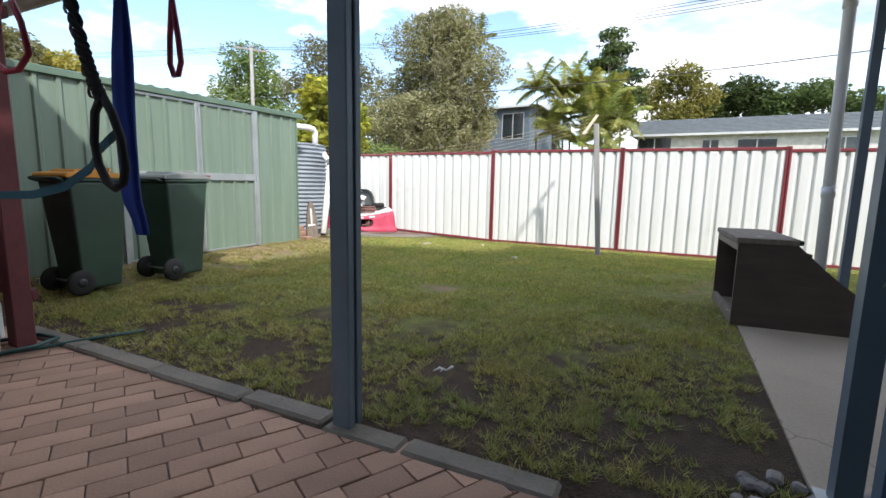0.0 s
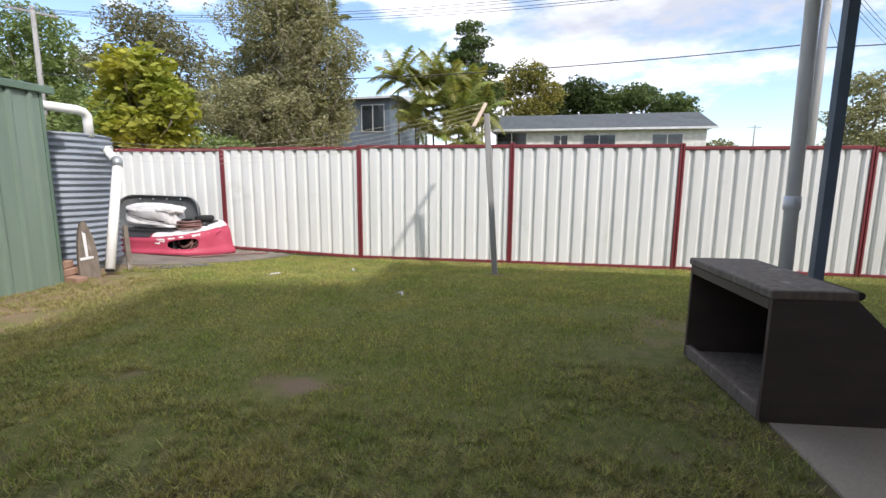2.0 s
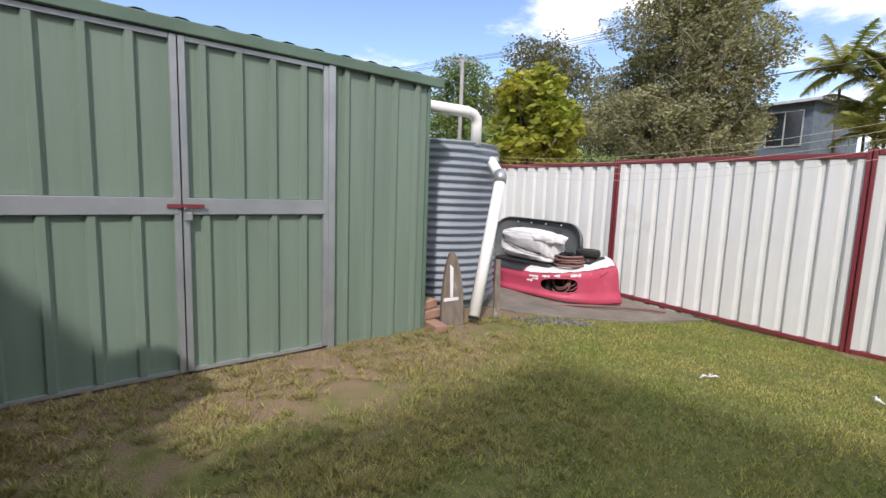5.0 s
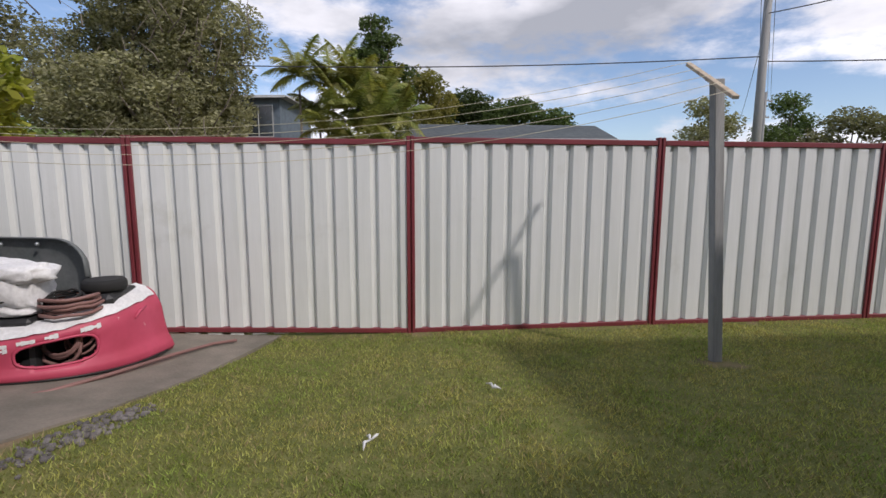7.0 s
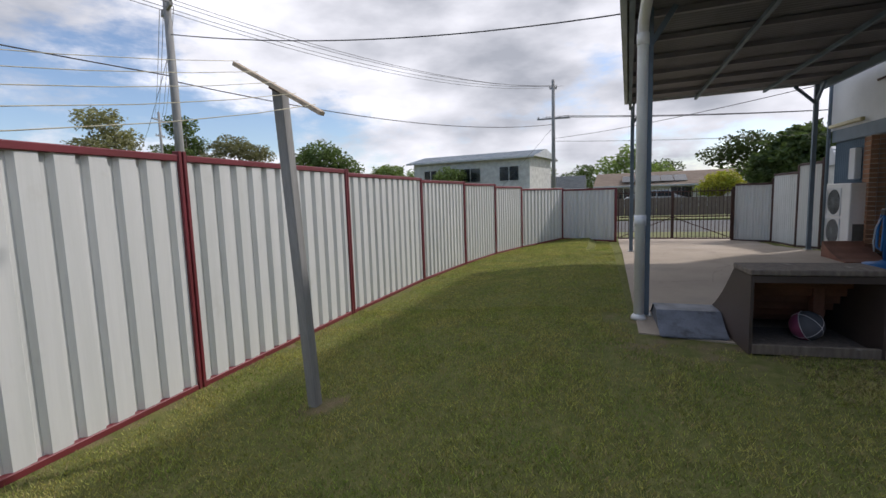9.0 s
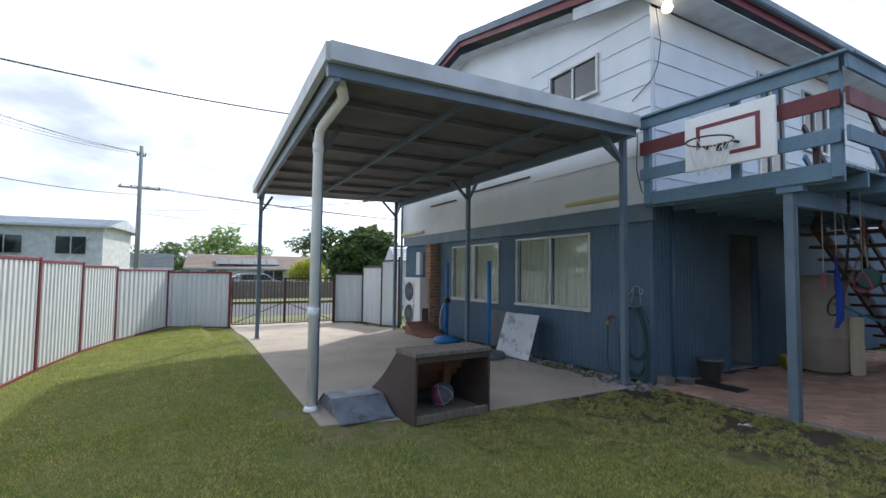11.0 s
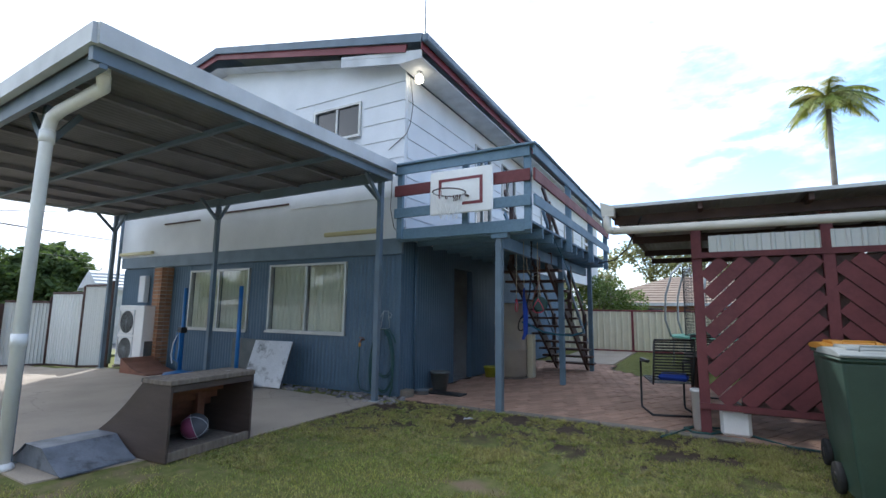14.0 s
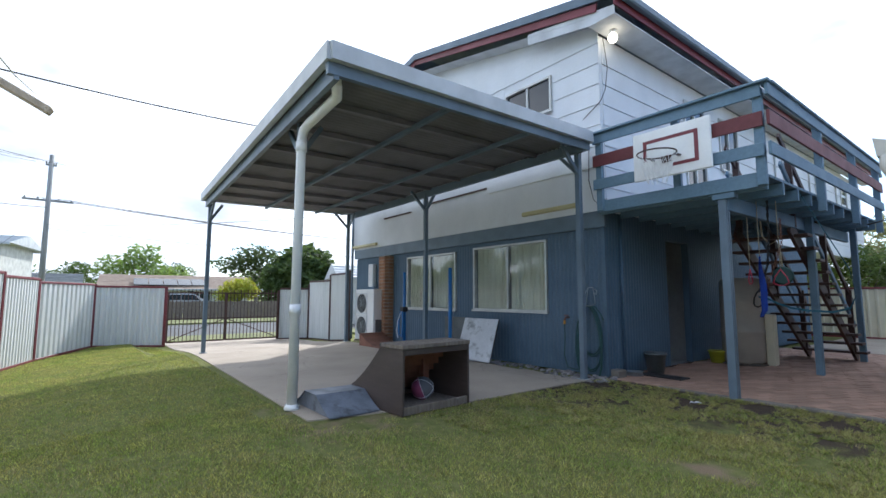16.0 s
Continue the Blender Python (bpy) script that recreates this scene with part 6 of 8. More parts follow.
def wall_hose():
    t = thing("garden_hose", "dark green garden hose hung in loops on a scrolled wall hook", "garden hose", (0, 0, 0))
    bm = B()
    tube(bm, [(0.15, 0.06, 1.22), (0.10, 0.07, 1.19), (0.12, 0.07, 1.14), (0.17, 0.05, 1.16), (0.20, 0.02, 1.24), (0.28, 0.02, 1.24), (0.31, 0.05, 1.16), (0.36, 0.07, 1.14), (0.38, 0.07, 1.19), (0.33, 0.06, 1.22)], 0.006, 6)
    tube(bm, [(0.20, 0.02, 1.24), (0.16, 0.03, 1.0)], 0.006, 6); tube(bm, [(0.28, 0.02, 1.24), (0.32, 0.03, 1.0)], 0.006, 6)
    tube(bm, [(0.16, 0.03, 1.0), (0.16, 0.14, 0.98), (0.32, 0.14, 0.98), (0.32, 0.03, 1.0)], 0.006, 6)
    part("hook", bm, M["galv"], t, "pale scrolled iron hook")
    rnd = random.Random(5)
    pts = []
    for k in range(9 * 18):
        a = 2 * math.pi * k / 18
        turn = k / 18
        h = 0.30 + 0.035 * turn + 0.05 * math.sin(turn * 2.1)
        w = 0.17 + 0.012 * math.sin(turn * 1.7) + 0.004 * turn
        pts.append((0.24 + w * math.sin(a) * (1.0 - 0.15 * math.cos(a)) + rnd.uniform(-0.004, 0.004), 0.05 + 0.007 * turn + 0.01 * math.cos(a), 0.985 - h + h * math.cos(a)))
    bm = B(); tube(bm, pts, 0.0095, 6)
    part("loop", bm, M["hose_green"], t, "dark green loops")
    bm = B(); tube(bm, [(0.24, 0.12, 0.98), (0.10, 0.12, 0.96), (0.03, 0.12, 0.88), (-0.02, 0.12, 0.78)], 0.0095, 6)
    part("hose_end", bm, M["hose_green"], t)
    t2 = thing("garden_tap", "brass wall tap with a yellow hose fitting", "tap", (0, 0, 0))
    bm = B(); tube(bm, [(0.64, 0.01, 0.80), (0.64, 0.09, 0.80), (0.64, 0.12, 0.76)], 0.013, 8); tube(bm, [(0.60, 0.08, 0.83), (0.68, 0.08, 0.83)], 0.008, 6)
    part("tap_body", bm, M["brownwood"], t2, "brass tap body")
    bm = B(); tube(bm, [(0.64, 0.12, 0.755), (0.64, 0.12, 0.70)], 0.018, 8)
    part("fitting", bm, M["bin_yellow"], t2, "yellow hose fitting")
    bm = B(); tube(bm, [(0.64, 0.12, 0.70), (0.63, 0.13, 0.5), (0.65, 0.13, 0.25), (0.60, 0.12, 0.08), (0.45, 0.13, 0.06), (0.3, 0.12, 0.1)], 0.009, 6)
    part("hose", bm, M["hose_green"], t2, "hanging dark green hose")


def leaning_board():
    t = thing("white_board", "square white panel with soot marks leaning against the blue wall", "panel", (0, 0, 0))
    mm = pose(2.24, 0.56, 0.03, 0, 0, 4) @ Matrix.Rotation(radians(19), 4, "X")
    bm = B(); box(bm, -0.40, 0.40, -0.012, 0.012, 0.0, 0.74, 0.01, mm)
    part("face", bm, M["dirty_white"], t, "white face stained with soot")
    bm = B(); box(bm, -0.39, 0.39, -0.04, -0.0125, 0.01, 0.73, 0.004, mm)
    part("backing", bm, M["black"], t, "dark ragged backing")
    bm = B(); box(bm, 2.75, 3.55, 0.07, 0.12, 0.03, 0.72, 0.01)
    solo("dark_board", bm, M["tarp_dark"], "dark grey panel standing against the blue wall", "panel")


def stand(at, label, stuff):
    t = thing("pole_stand", label, "pole stand", at)
    lathe_part("base", [(0.19, 0.0), (0.27, 0.02), (0.28, 0.06), (0.25, 0.11), (0.10, 0.13), (0.04, 0.16)], M["bright_blue"] if stuff else M["tarp_dark"], t, "round base", 28)
    bm = B(); tube(bm, [(0, 0, 0.14), (0, 0, 1.60)], 0.032, 12)
    part("pole", bm, M["bright_blue"], t, "bright blue pole")
    if stuff:
        bm = B()
        tube(bm, [(0.04, 0.05, 0.85), (0.10, 0.07, 0.6), (0.06, 0.09, 0.35), (-0.05, 0.08, 0.3), (-0.06, 0.07, 0.6), (0.0, 0.05, 0.86)], 0.018, 8)
        part("pump_hose", bm, M["bright_blue"], t, "looped blue hose")
        bm = B(); tube(bm, [(0.04, 0.05, 0.80), (0.09, 0.10, 0.62), (0.13, 0.1, 0.42), (0.05, 0.12, 0.28)], 0.010, 6)
        part("pump_hose", bm, M["canvas"], t, "thin pale hose")
        bm = B(); box(bm, -0.06, 0.06, -0.05, 0.07, 0.80, 0.90, 0.012)
        part("clamp", bm, M["black"], t, "dark clamp")


def air_conditioner():
    t = thing("air_conditioner", "tall white two-fan air conditioner unit against the house wall", "air conditioner", (5.98, 0.03, 0.06))
    bm = B(); box(bm, 0, 0.92, 0.0, 0.34, 0, 1.22, 0.012)
    part("casing", bm, M["pvc"], t, "white steel casing")
    for z in (0.33, 0.88):
        bm = B()
        x0, x1, z0, z1 = 0.30, 0.86, z - 0.25, z + 0.25
        for b in ((x0, x1, z0, z0 + 0.02), (x0, x1, z1 - 0.02, z1), (x0, x0 + 0.02, z0 + 0.02, z1 - 0.02), (x1 - 0.02, x1, z0 + 0.02, z1 - 0.02)):
            box(bm, b[0], b[1], 0.342, 0.36, b[2], b[3])
        part("grille_frame", bm, M["white"], t)
        # casing is solid: a flat black disc gives the opening's inner shade
        lathe_part("fan_recess", [(0.23, 0), (0.23, 0.006)], M["black"], t, "black disc painting the shade inside the fan opening", 28, pose(0.58, 0.3425, z, -90))
        bm = B()
        for k in range(6):
            r = 0.05 + 0.034 * k
            tube(bm, [(0.58 + r * math.cos(a * math.pi / 10), 0.356, z + r * math.sin(a * math.pi / 10)) for a in range(21)], 0.003, 4, cap=False)
        for k in range(8):
            a = k * math.pi / 8
            tube(bm, [(0.58 - 0.23 * math.cos(a), 0.357, z - 0.23 * math.sin(a)), (0.58 + 0.23 * math.cos(a), 0.357, z + 0.23 * math.sin(a))], 0.003, 4, cap=False)
        part("fan_guard", bm, M["galv"], t, "wire fan guard")
    bm = B(); box(bm, -0.006, 0.0, 0.06, 0.28, 0.15, 0.5)
    part("service_cover", bm, M["tarp_dark"], t, "grey service cover")
    for x in (0.08, 0.78):
        bm = B(); box(bm, x, x + 0.08, -0.01, 0.40, -0.05, -0.001)
        part("foot", bm, M["concrete"], t)


def small_quarter():
    t = thing("small_ramp", "small brown curved plywood ramp by the brick pier", "skate ramp", (4.95, 0.18, 0.0))
    prof = [(0, 0.01), (0, 0.03), (0.25, 0.05), (0.5, 0.11), (0.72, 0.20), (0.85, 0.28), (0.88, 0.28), (0.88, 0.01)]
    bm = B(); prism(bm, prof, 0.0, 0.62)
    part("ramp_body", bm, M["brownwood"], t, "brown plywood body")


def chair(at, rz):
    t = thing("outdoor_chair", "black steel outdoor chair with strapped seat on the patio", "chair", at, rz, "chairs round the patio table")
    for s in (-1, 1):
        bm = B(); tube(bm, [(-0.28, s * 0.27, 0.015), (0.24, s * 0.27, 0.015), (0.27, s * 0.27, 0.06), (0.26, s * 0.27, 0.42), (0.25, s * 0.27, 0.62), (-0.15, s * 0.27, 0.64)], 0.013, 8)
        part("leg", bm, M["black"], t, "bent steel sled leg")
        bm = B(); tube(bm, [(0.24, s * 0.235, 0.42), (-0.22, s * 0.235, 0.38), (-0.34, s * 0.235, 0.92)], 0.012, 8)
        part("side_rail", bm, M["black"], t)
        bm = B(); box(bm, -0.14, 0.2, s * 0.27 - 0.025, s * 0.27 + 0.025, 0.64, 0.665, 0.006)
        part("armrest", bm, M["black"], t)
    for k in range(11):
        x = 0.22 - k * 0.042
        bm = B(); box(bm, x - 0.014, x + 0.014, -0.235, 0.235, 0.425 - (0.22 - x) * 0.09, 0.43 - (0.22 - x) * 0.09)
        part("seat_strap", bm, M["black"], t)
    for k in range(14):
        f = (k + 0.5) / 14
        x, z = -0.23 - 0.11 * f, 0.42 + 0.5 * f
        bm = B(); box(bm, x - 0.003, x + 0.003, -0.235, 0.235, z - 0.011, z + 0.011)
        part("back_strap", bm, M["black"], t)
    bm = B(); tube(bm, [(-0.345, -0.235, 0.93), (-0.345, 0.235, 0.93)], 0.012, 8)
    part("top_rail", bm, M["black"], t)
    bm = B(); tube(bm, [(-0.28, -0.27, 0.015), (-0.28, 0.27, 0.015)], 0.013, 8)
    part("foot_rail", bm, M["black"], t)
    return t


def table():
    t = thing("patio_table", "dark slatted timber patio table under the pavilion", "table", (-4.55, -1.35, 0.0))
    for k in range(9):
        bm = B(); box(bm, -0.85, 0.85, -0.45 + k * 0.101, -0.45 + k * 0.101 + 0.09, 0.70, 0.725, 0.004)
        part("slat", bm, M["darkwood"], t)
    for x in (-0.75, 0.75):
        for y in (-0.38, 0.38):
            bm = B(); box(bm, x - 0.035, x + 0.035, y - 0.035, y + 0.035, 0.0, 0.7, 0.004)
            part("leg", bm, M["darkwood"], t)
    for y in (-0.4, 0.4):
        bm = B(); box(bm, -0.715, 0.715, y - 0.015, y + 0.015, 0.61, 0.699)
        part("apron", bm, M["darkwood"], t)


def trampoline():
    t = thing("trampoline", "round trampoline with curved poles, mint pad and dark safety net", "trampoline", (-4.95, -7.6, 0.0))
    n, r = 8, 1.7
    bm = B(); tube(bm, [(r * math.cos(k * math.pi / 18), r * math.sin(k * math.pi / 18), 0.68) for k in range(37)], 0.03, 6, cap=False)
    part("frame_ring", bm, M["galv"], t, "steel ring")
    bm = B()
    rings = [[bm.verts.new((q * math.cos(k * math.pi / 18), q * math.sin(k * math.pi / 18), z)) for k in range(36)] for q, z in ((r + 0.06, 0.69), (r + 0.04, 0.73), (r - 0.26, 0.73), (r - 0.26, 0.70))]
    for a, b in zip(rings, rings[1:]):
        for k in range(36):
            bm.faces.new((a[k], a[(k + 1) % 36], b[(k + 1) % 36], b[k]))
    part("pad", bm, M["mint"], t, "mint green edge pad")
    lathe_part("mat", [(r - 0.27, 0.69), (r - 0.27, 0.695)], M["net"], t, "black jumping mat", 36)
    for k in range(n):
        a = 2 * math.pi * (k + 0.3) / n
        c, s = math.cos(a), math.sin(a)
        bm = B(); tube(bm, [((r + 0.05) * c, (r + 0.05) * s, 0.7), ((r + 0.17) * c, (r + 0.17) * s, 1.1), ((r + 0.14) * c, (r + 0.14) * s, 1.7), ((r - 0.02) * c, (r - 0.02) * s, 2.25), ((r - 0.25) * c, (r - 0.25) * s, 2.5)], 0.025, 8)
        part("net_pole", bm, M["galv"], t, "curved steel pole")
        bm = B(); tube(bm, [(r * c, r * s, 0.68), ((r + 0.02) * c, (r + 0.02) * s, 0.0)], 0.022, 8)
        part("leg", bm, M["galv"], t)
    bm = B()
    for k in range(72):
        a = k * math.pi / 36
        tube(bm, [((r - 0.3) * math.cos(a), (r - 0.3) * math.sin(a), 0.72), ((r - 0.3) * math.cos(a), (r - 0.3) * math.sin(a), 2.45)], 0.005, 3, cap=False)
    for j in range(22):
        z = 0.75 + j * 0.08
        tube(bm, [((r - 0.3) * math.cos(k * math.pi / 18), (r - 0.3) * math.sin(k * math.pi / 18), z) for k in range(37)], 0.005, 3, cap=False)
    part("net", bm, M["net"], t, "dark safety net")


def patio_clutter():
    t = thing("storage_tank", "tall beige plastic barrel against the blue wall", "barrel", (-0.62, -2.98, 0))
    lathe_part("barrel_body", [(0.27, 0.02), (0.31, 0.06), (0.315, 0.5), (0.325, 0.52), (0.325, 0.56), (0.315, 0.58), (0.315, 1.0), (0.325, 1.03), (0.315, 1.06), (0.31, 1.36), (0.27, 1.42)], M["beige"], t, "beige ribbed plastic", 32)
    lathe_part("barrel_foot", [(0.34, 0.0), (0.34, 0.019)], M["oldwood"], t, "low timber base", 24)
    bm = B(); box(bm, -1.05, -0.93, -3.2, -3.02, 0.0, 0.82, 0.01)
    solo("cream_box", bm, M["cream"], "tall narrow cream box beside the barrel", "box")
    t = thing("planter", "small yellow-green plastic tub by the wall", "tub", (-0.28, -2.78, 0))
    lathe_part("tub", [(0.10, 0), (0.13, 0.18), (0.14, 0.18), (0.14, 0.2)], M["leaf_yellow"], t, "yellow-green plastic", 18)
    t = thing("black_bucket", "black plastic bucket by the doorway", "bucket", (-0.22, -0.85, 0))
    lathe_part("bucket_body", [(0.11, 0), (0.15, 0.27), (0.16, 0.27), (0.16, 0.3)], M["tarp_dark"], t, "black plastic", 20)
    t = thing("metal_bowl", "shallow metal dog bowl on the patio edge", "bowl", (-0.12, -0.45, 0))
    lathe_part("bowl_body", [(0.12, 0), (0.10, 0.05), (0.125, 0.055)], M["galv"], t, "dull metal", 20)
    bm = B(); box(bm, -0.14, 0.16, -0.22, -0.02, -0.02, 0.10, 0.012)
    solo("concrete_block", bm, M["kerb"], "rough concrete block at the wall corner", "block")
    bm = B(); box(bm, -0.75, -0.15, -0.75, -0.5, 0.0, 0.02, 0.004)
    solo("door_mat", bm, M["black"], "dark mat beside the wall", "mat")
    t = thing("white_tub", "white plastic tub under the lattice wall", "tub", (-4.18, -0.16, 0))
    bm = B(); box(bm, -0.14, 0.14, -0.12, 0.12, 0.0, 0.27, 0.03)
    part("tub_body", bm, M["pvc"], t, "white plastic")
    t = thing("white_bucket", "white plastic bucket with a lid beside the maroon post", "bucket", (-3.86, -0.22, 0))
    lathe_part("bucket_body", [(0.075, 0), (0.085, 0.40), (0.095, 0.40), (0.095, 0.43)], M["pvc"], t, "white plastic", 20)
    t = thing("blue_cushion", "blue folded cushion on a chair by the table", "cushion", (-3.58, -0.84, 0.44))
    bm = B(); box(bm, -0.17, 0.17, -0.17, 0.17, 0, 0.07, 0.03)
    part("cushion_body", bm, M["cloth_blue"], t, "blue cloth")
    # laundry shelf seen through the doorway
    t = thing("shelf_unit", "pale cube shelf unit with shoes inside the doorway", "shelf", (0.55, -2.62, 0.0))
    for x in (0.0, 0.38, 0.76):
        bm = B(); box(bm, x, x + 0.02, 0, 0.30, 0, 1.10)
        part("upright", bm, M["pvc"], t)
    for z in (0.0, 0.36, 0.72, 1.08):
        bm = B(); box(bm, 0.021, 0.379, 0, 0.30, z, z + 0.02); box(bm, 0.401, 0.759, 0, 0.30, z, z + 0.02)
        part("shelf_board", bm, M["pvc"], t)
    rnd = random.Random(3)
    for z in (0.02, 0.38, 0.74):
        for x in (0.06, 0.45):
            bm = B(); box(bm, x + 0.6 - 0.05, x + 0.6 + 0.2, -2.58, -2.42, z, z + 0.1, 0.03)
            solo("shoe", bm, M["tarp_dark"], "dark shoe on the cube shelf", "shoe", group="shoes on the shelf")


def hanging_toys():
    """Swing gear hung from the balcony joists."""
    t = thing("rope_swing", "thick black rope loop and rusty chain hanging under the balcony", "rope swing", (0, 0, 0))
    bm = B(); rope_line = [Vector(q) for q in ((-1.80, -0.70, 2.28), (-1.79, -0.70, 1.8), (-1.762, -0.70, 1.50), (-1.704, -0.70, 1.311), (-1.677, -0.695, 1.224), (-1.652, -0.69, 1.17))]
    for phase in (0, math.pi):
        strand = []
        for k in range(141):
            f = k / 140 * 5
            i = min(4, int(f))
            q = rope_line[i].lerp(rope_line[i + 1], f - i)
            a = phase + k * 0.62
            strand.append(q + Vector((0.0075 * math.cos(a), 0.0075 * math.sin(a), 0)))
        tube(bm, strand, 0.0075, 6)
    part("rope", bm, M["rope_dark"], t, "braided black rope")
    bm = B(); tube(bm, [(-1.657, -0.69, 1.19), (-1.690, -0.69, 1.154), (-1.702, -0.69, 1.091), (-1.692, -0.69, 1.037), (-1.664, -0.69, 0.998), (-1.633, -0.69, 0.984), (-1.603, -0.69, 0.997), (-1.590, -0.69, 1.028), (-1.599, -0.69, 1.095), (-1.625, -0.69, 1.15), (-1.657, -0.69, 1.19)], 0.0095, 8)
    part("loop", bm, M["rubber"], t, "black rubber loop")
    ch = new("chain"); ch.parent = t; tagged(ch, "rusty steel chain")
    for k in range(34):
        z = 2.02 - k * 0.0245
        x = -1.93 + max(0, k - 12) * 0.0088
        bm = B()
        rr = [(0.0095 * math.cos(a * math.pi / 5), 0, 0.0175 * math.sin(a * math.pi / 5)) for a in range(11)]
        m = pose(x, -0.66, z, 0, 18, 90 * (k % 2))
        tube(bm, [m @ Vector(q) for q in rr], 0.0034, 5, cap=False)
        part("link", bm, M["brownwood"], ch)
    t = thing("webbing_strap", "teal webbing strap strung under the balcony", "strap", (0, 0, 0))
    bm = B()
    pts = [(-1.655, -0.665, 1.11), (-1.70, -0.66, 1.095), (-1.77, -0.64, 1.08), (-1.865, -0.62, 1.03), (-1.998, -0.62, 0.979), (-2.167, -0.62, 0.953), (-2.373, -0.62, 0.945), (-2.52, -0.60, 0.99), (-2.58, -0.58, 1.12), (-2.55, -0.55, 1.40), (-2.18, -0.50, 2.28)]
    prev = None
    for p in pts:
        cur = [bm.verts.new((p[0], p[1] + dy, p[2] + dz)) for dy, dz in ((-0.002, -0.012), (0.002, -0.012), (0.002, 0.012), (-0.002, 0.012))]
        if prev:
            for k in range(4):
                bm.faces.new((prev[k], prev[(k + 1) % 4], cur[(k + 1) % 4], cur[k]))
        prev = cur
    part("strap_band", bm, M["teal"], t, "teal woven band")
    t = thing("hanging_cloth", "long blue cloth hanging under the balcony", "cloth", (0, 0, 0))
    bm = B()
    rows = []
    for i in range(19):
        f = i / 18
        z = 1.60 - 0.735 * f
        w = 0.008 + 0.027 * smooth(f * 2.2) - 0.016 * smooth((f - 0.86) / 0.14)
        x = -1.715 - 0.028 * f + 0.045 * smooth((f - 0.86) / 0.14) + 0.004 * math.sin(f * 9)
        rows.append([bm.verts.new((x + w * math.cos(a * math.pi / 6) + 0.003 * math.sin(a * 3 + i * 0.6), -0.60 + 0.35 * w * math.sin(a * math.pi / 6) + 0.004 * math.sin(a * 2.1), z)) for a in range(12)])
    for a, b in zip(rows, rows[1:]):
        for k in range(12):
            f = bm.faces.new((a[k], a[(k + 1) % 12], b[(k + 1) % 12], b[k])); f.smooth = True
    part("cloth_folds", bm, M["cloth_blue"], t, "folded dark blue cloth")
    bm = B(); tube(bm, [(-1.715, -0.60, 1.59), (-1.715, -0.60, 2.27)], 0.005, 5)
    part("rope", bm, M["rope"], t, "thin rope")
    for (x, y, zt, zb, w, lab) in ((-1.628, -0.53, 1.44, 1.262, 0.026, "slim red plastic grip loop hanging on a rope"), (-1.87, -0.76, 1.44, 1.245, 0.10, "wide red trapeze grip hanging on a rope")):
        t = thing("grip_ring", lab, "swing grip", (0, 0, 0), group="red grips under the balcony")
        bm = B(); tube(bm, [(x, y, zt), (x - w * 0.6, y, (zt + zb) / 2), (x - w * 0.8, y, zb + 0.03), (x - w * 0.3, y, zb), (x + w * 0.3, y, zb), (x + w * 0.8, y, zb + 0.03), (x + w * 0.6, y, (zt + zb) / 2), (x, y, zt)], 0.007, 8)
        part("grip", bm, M["ring_red"], t, "red plastic loop")
        bm = B(); tube(bm, [(x, y, zt), (x, y, 2.27)], 0.005, 6)
        part("rope", bm, M["rope"], t, "thin rope")
    t = thing("swing_disc", "dark green swing disc on a knotted pale rope", "toy", (0, 0, 0))
    lathe_part("disc", [(0.10, -0.01), (0.12, 0.0), (0.10, 0.01)], M["hose_green"], t, "dark green disc", 20, pose(-1.72, -1.35, 1.38, 90, 0, 20))
    bm = B()
    tube(bm, [(-1.72, -1.35, 1.5), (-1.70, -1.34, 1.85), (-1.60, -1.34, 1.80), (-1.52, -1.34, 1.92), (-1.5, -1.34, 2.27)], 0.010, 6)
    part("rope_knot", bm, M["rope"], t, "knotted pale rope")
    # hose on the patio by the maroon post
    rnd = random.Random(11)
    pts = [(-3.5, 0.45, 0.02), (-3.62, 0.2, 0.02), (-3.70, -0.02, 0.02), (-3.78, -0.2, 0.02), (-3.9, -0.25, 0.02), (-4.05, -0.1, 0.02), (-3.95, 0.08, 0.03), (-3.78, 0.1, 0.03), (-3.7, -0.05, 0.035), (-3.8, -0.25, 0.02), (-4.1, -0.3, 0.02), (-4.6, 0.1, 0.0), (-5.2, 0.2, 0.0)]
    bm = B(); tube(bm, pts, 0.012, 6)
    solo("hose", bm, M["hose_green"], "green hose lying on the patio by the maroon post", "hose")
    bm = B(); tube(bm, [(-2.1, -4.2, 2.28), (-2.6, -3.0, 2.20), (-3.0, -1.6, 2.22), (-3.4, 0.4, 2.30)], 0.012, 6)
    solo("cable", bm, M["rubber"], "black cable strung from balcony to pavilion", "cable")


skate_ramp(); kicker(); basket_ball()
wheelie_bin((-4.97, 0.90, 0.03), 93, M["bin_yellow"], "dark green wheelie bin with a faded yellow lid")
wheelie_bin((-4.90, 1.64, 0.03), 94, M["bin_lid"], "dark green wheelie bin with a dusty grey-green lid")
water_tank(); bumper_pile(); picket_and_bricks(); clothes_line(); backboard(); wall_hose(); leaning_board()
stand((4.25, 0.62, 0.0), "blue pole on a blue base with looped hoses, by the window", True)
stand((2.45, 0.86, 0.0), "bright blue pole on a dark round base, on the slab", False)
air_conditioner(); small_quarter()
chair((-3.50, -1.02, 0.0), -71)
chair((-4.05, -2.15, 0.0), 100)
table(); trampoline(); patio_clutter(); hanging_toys()


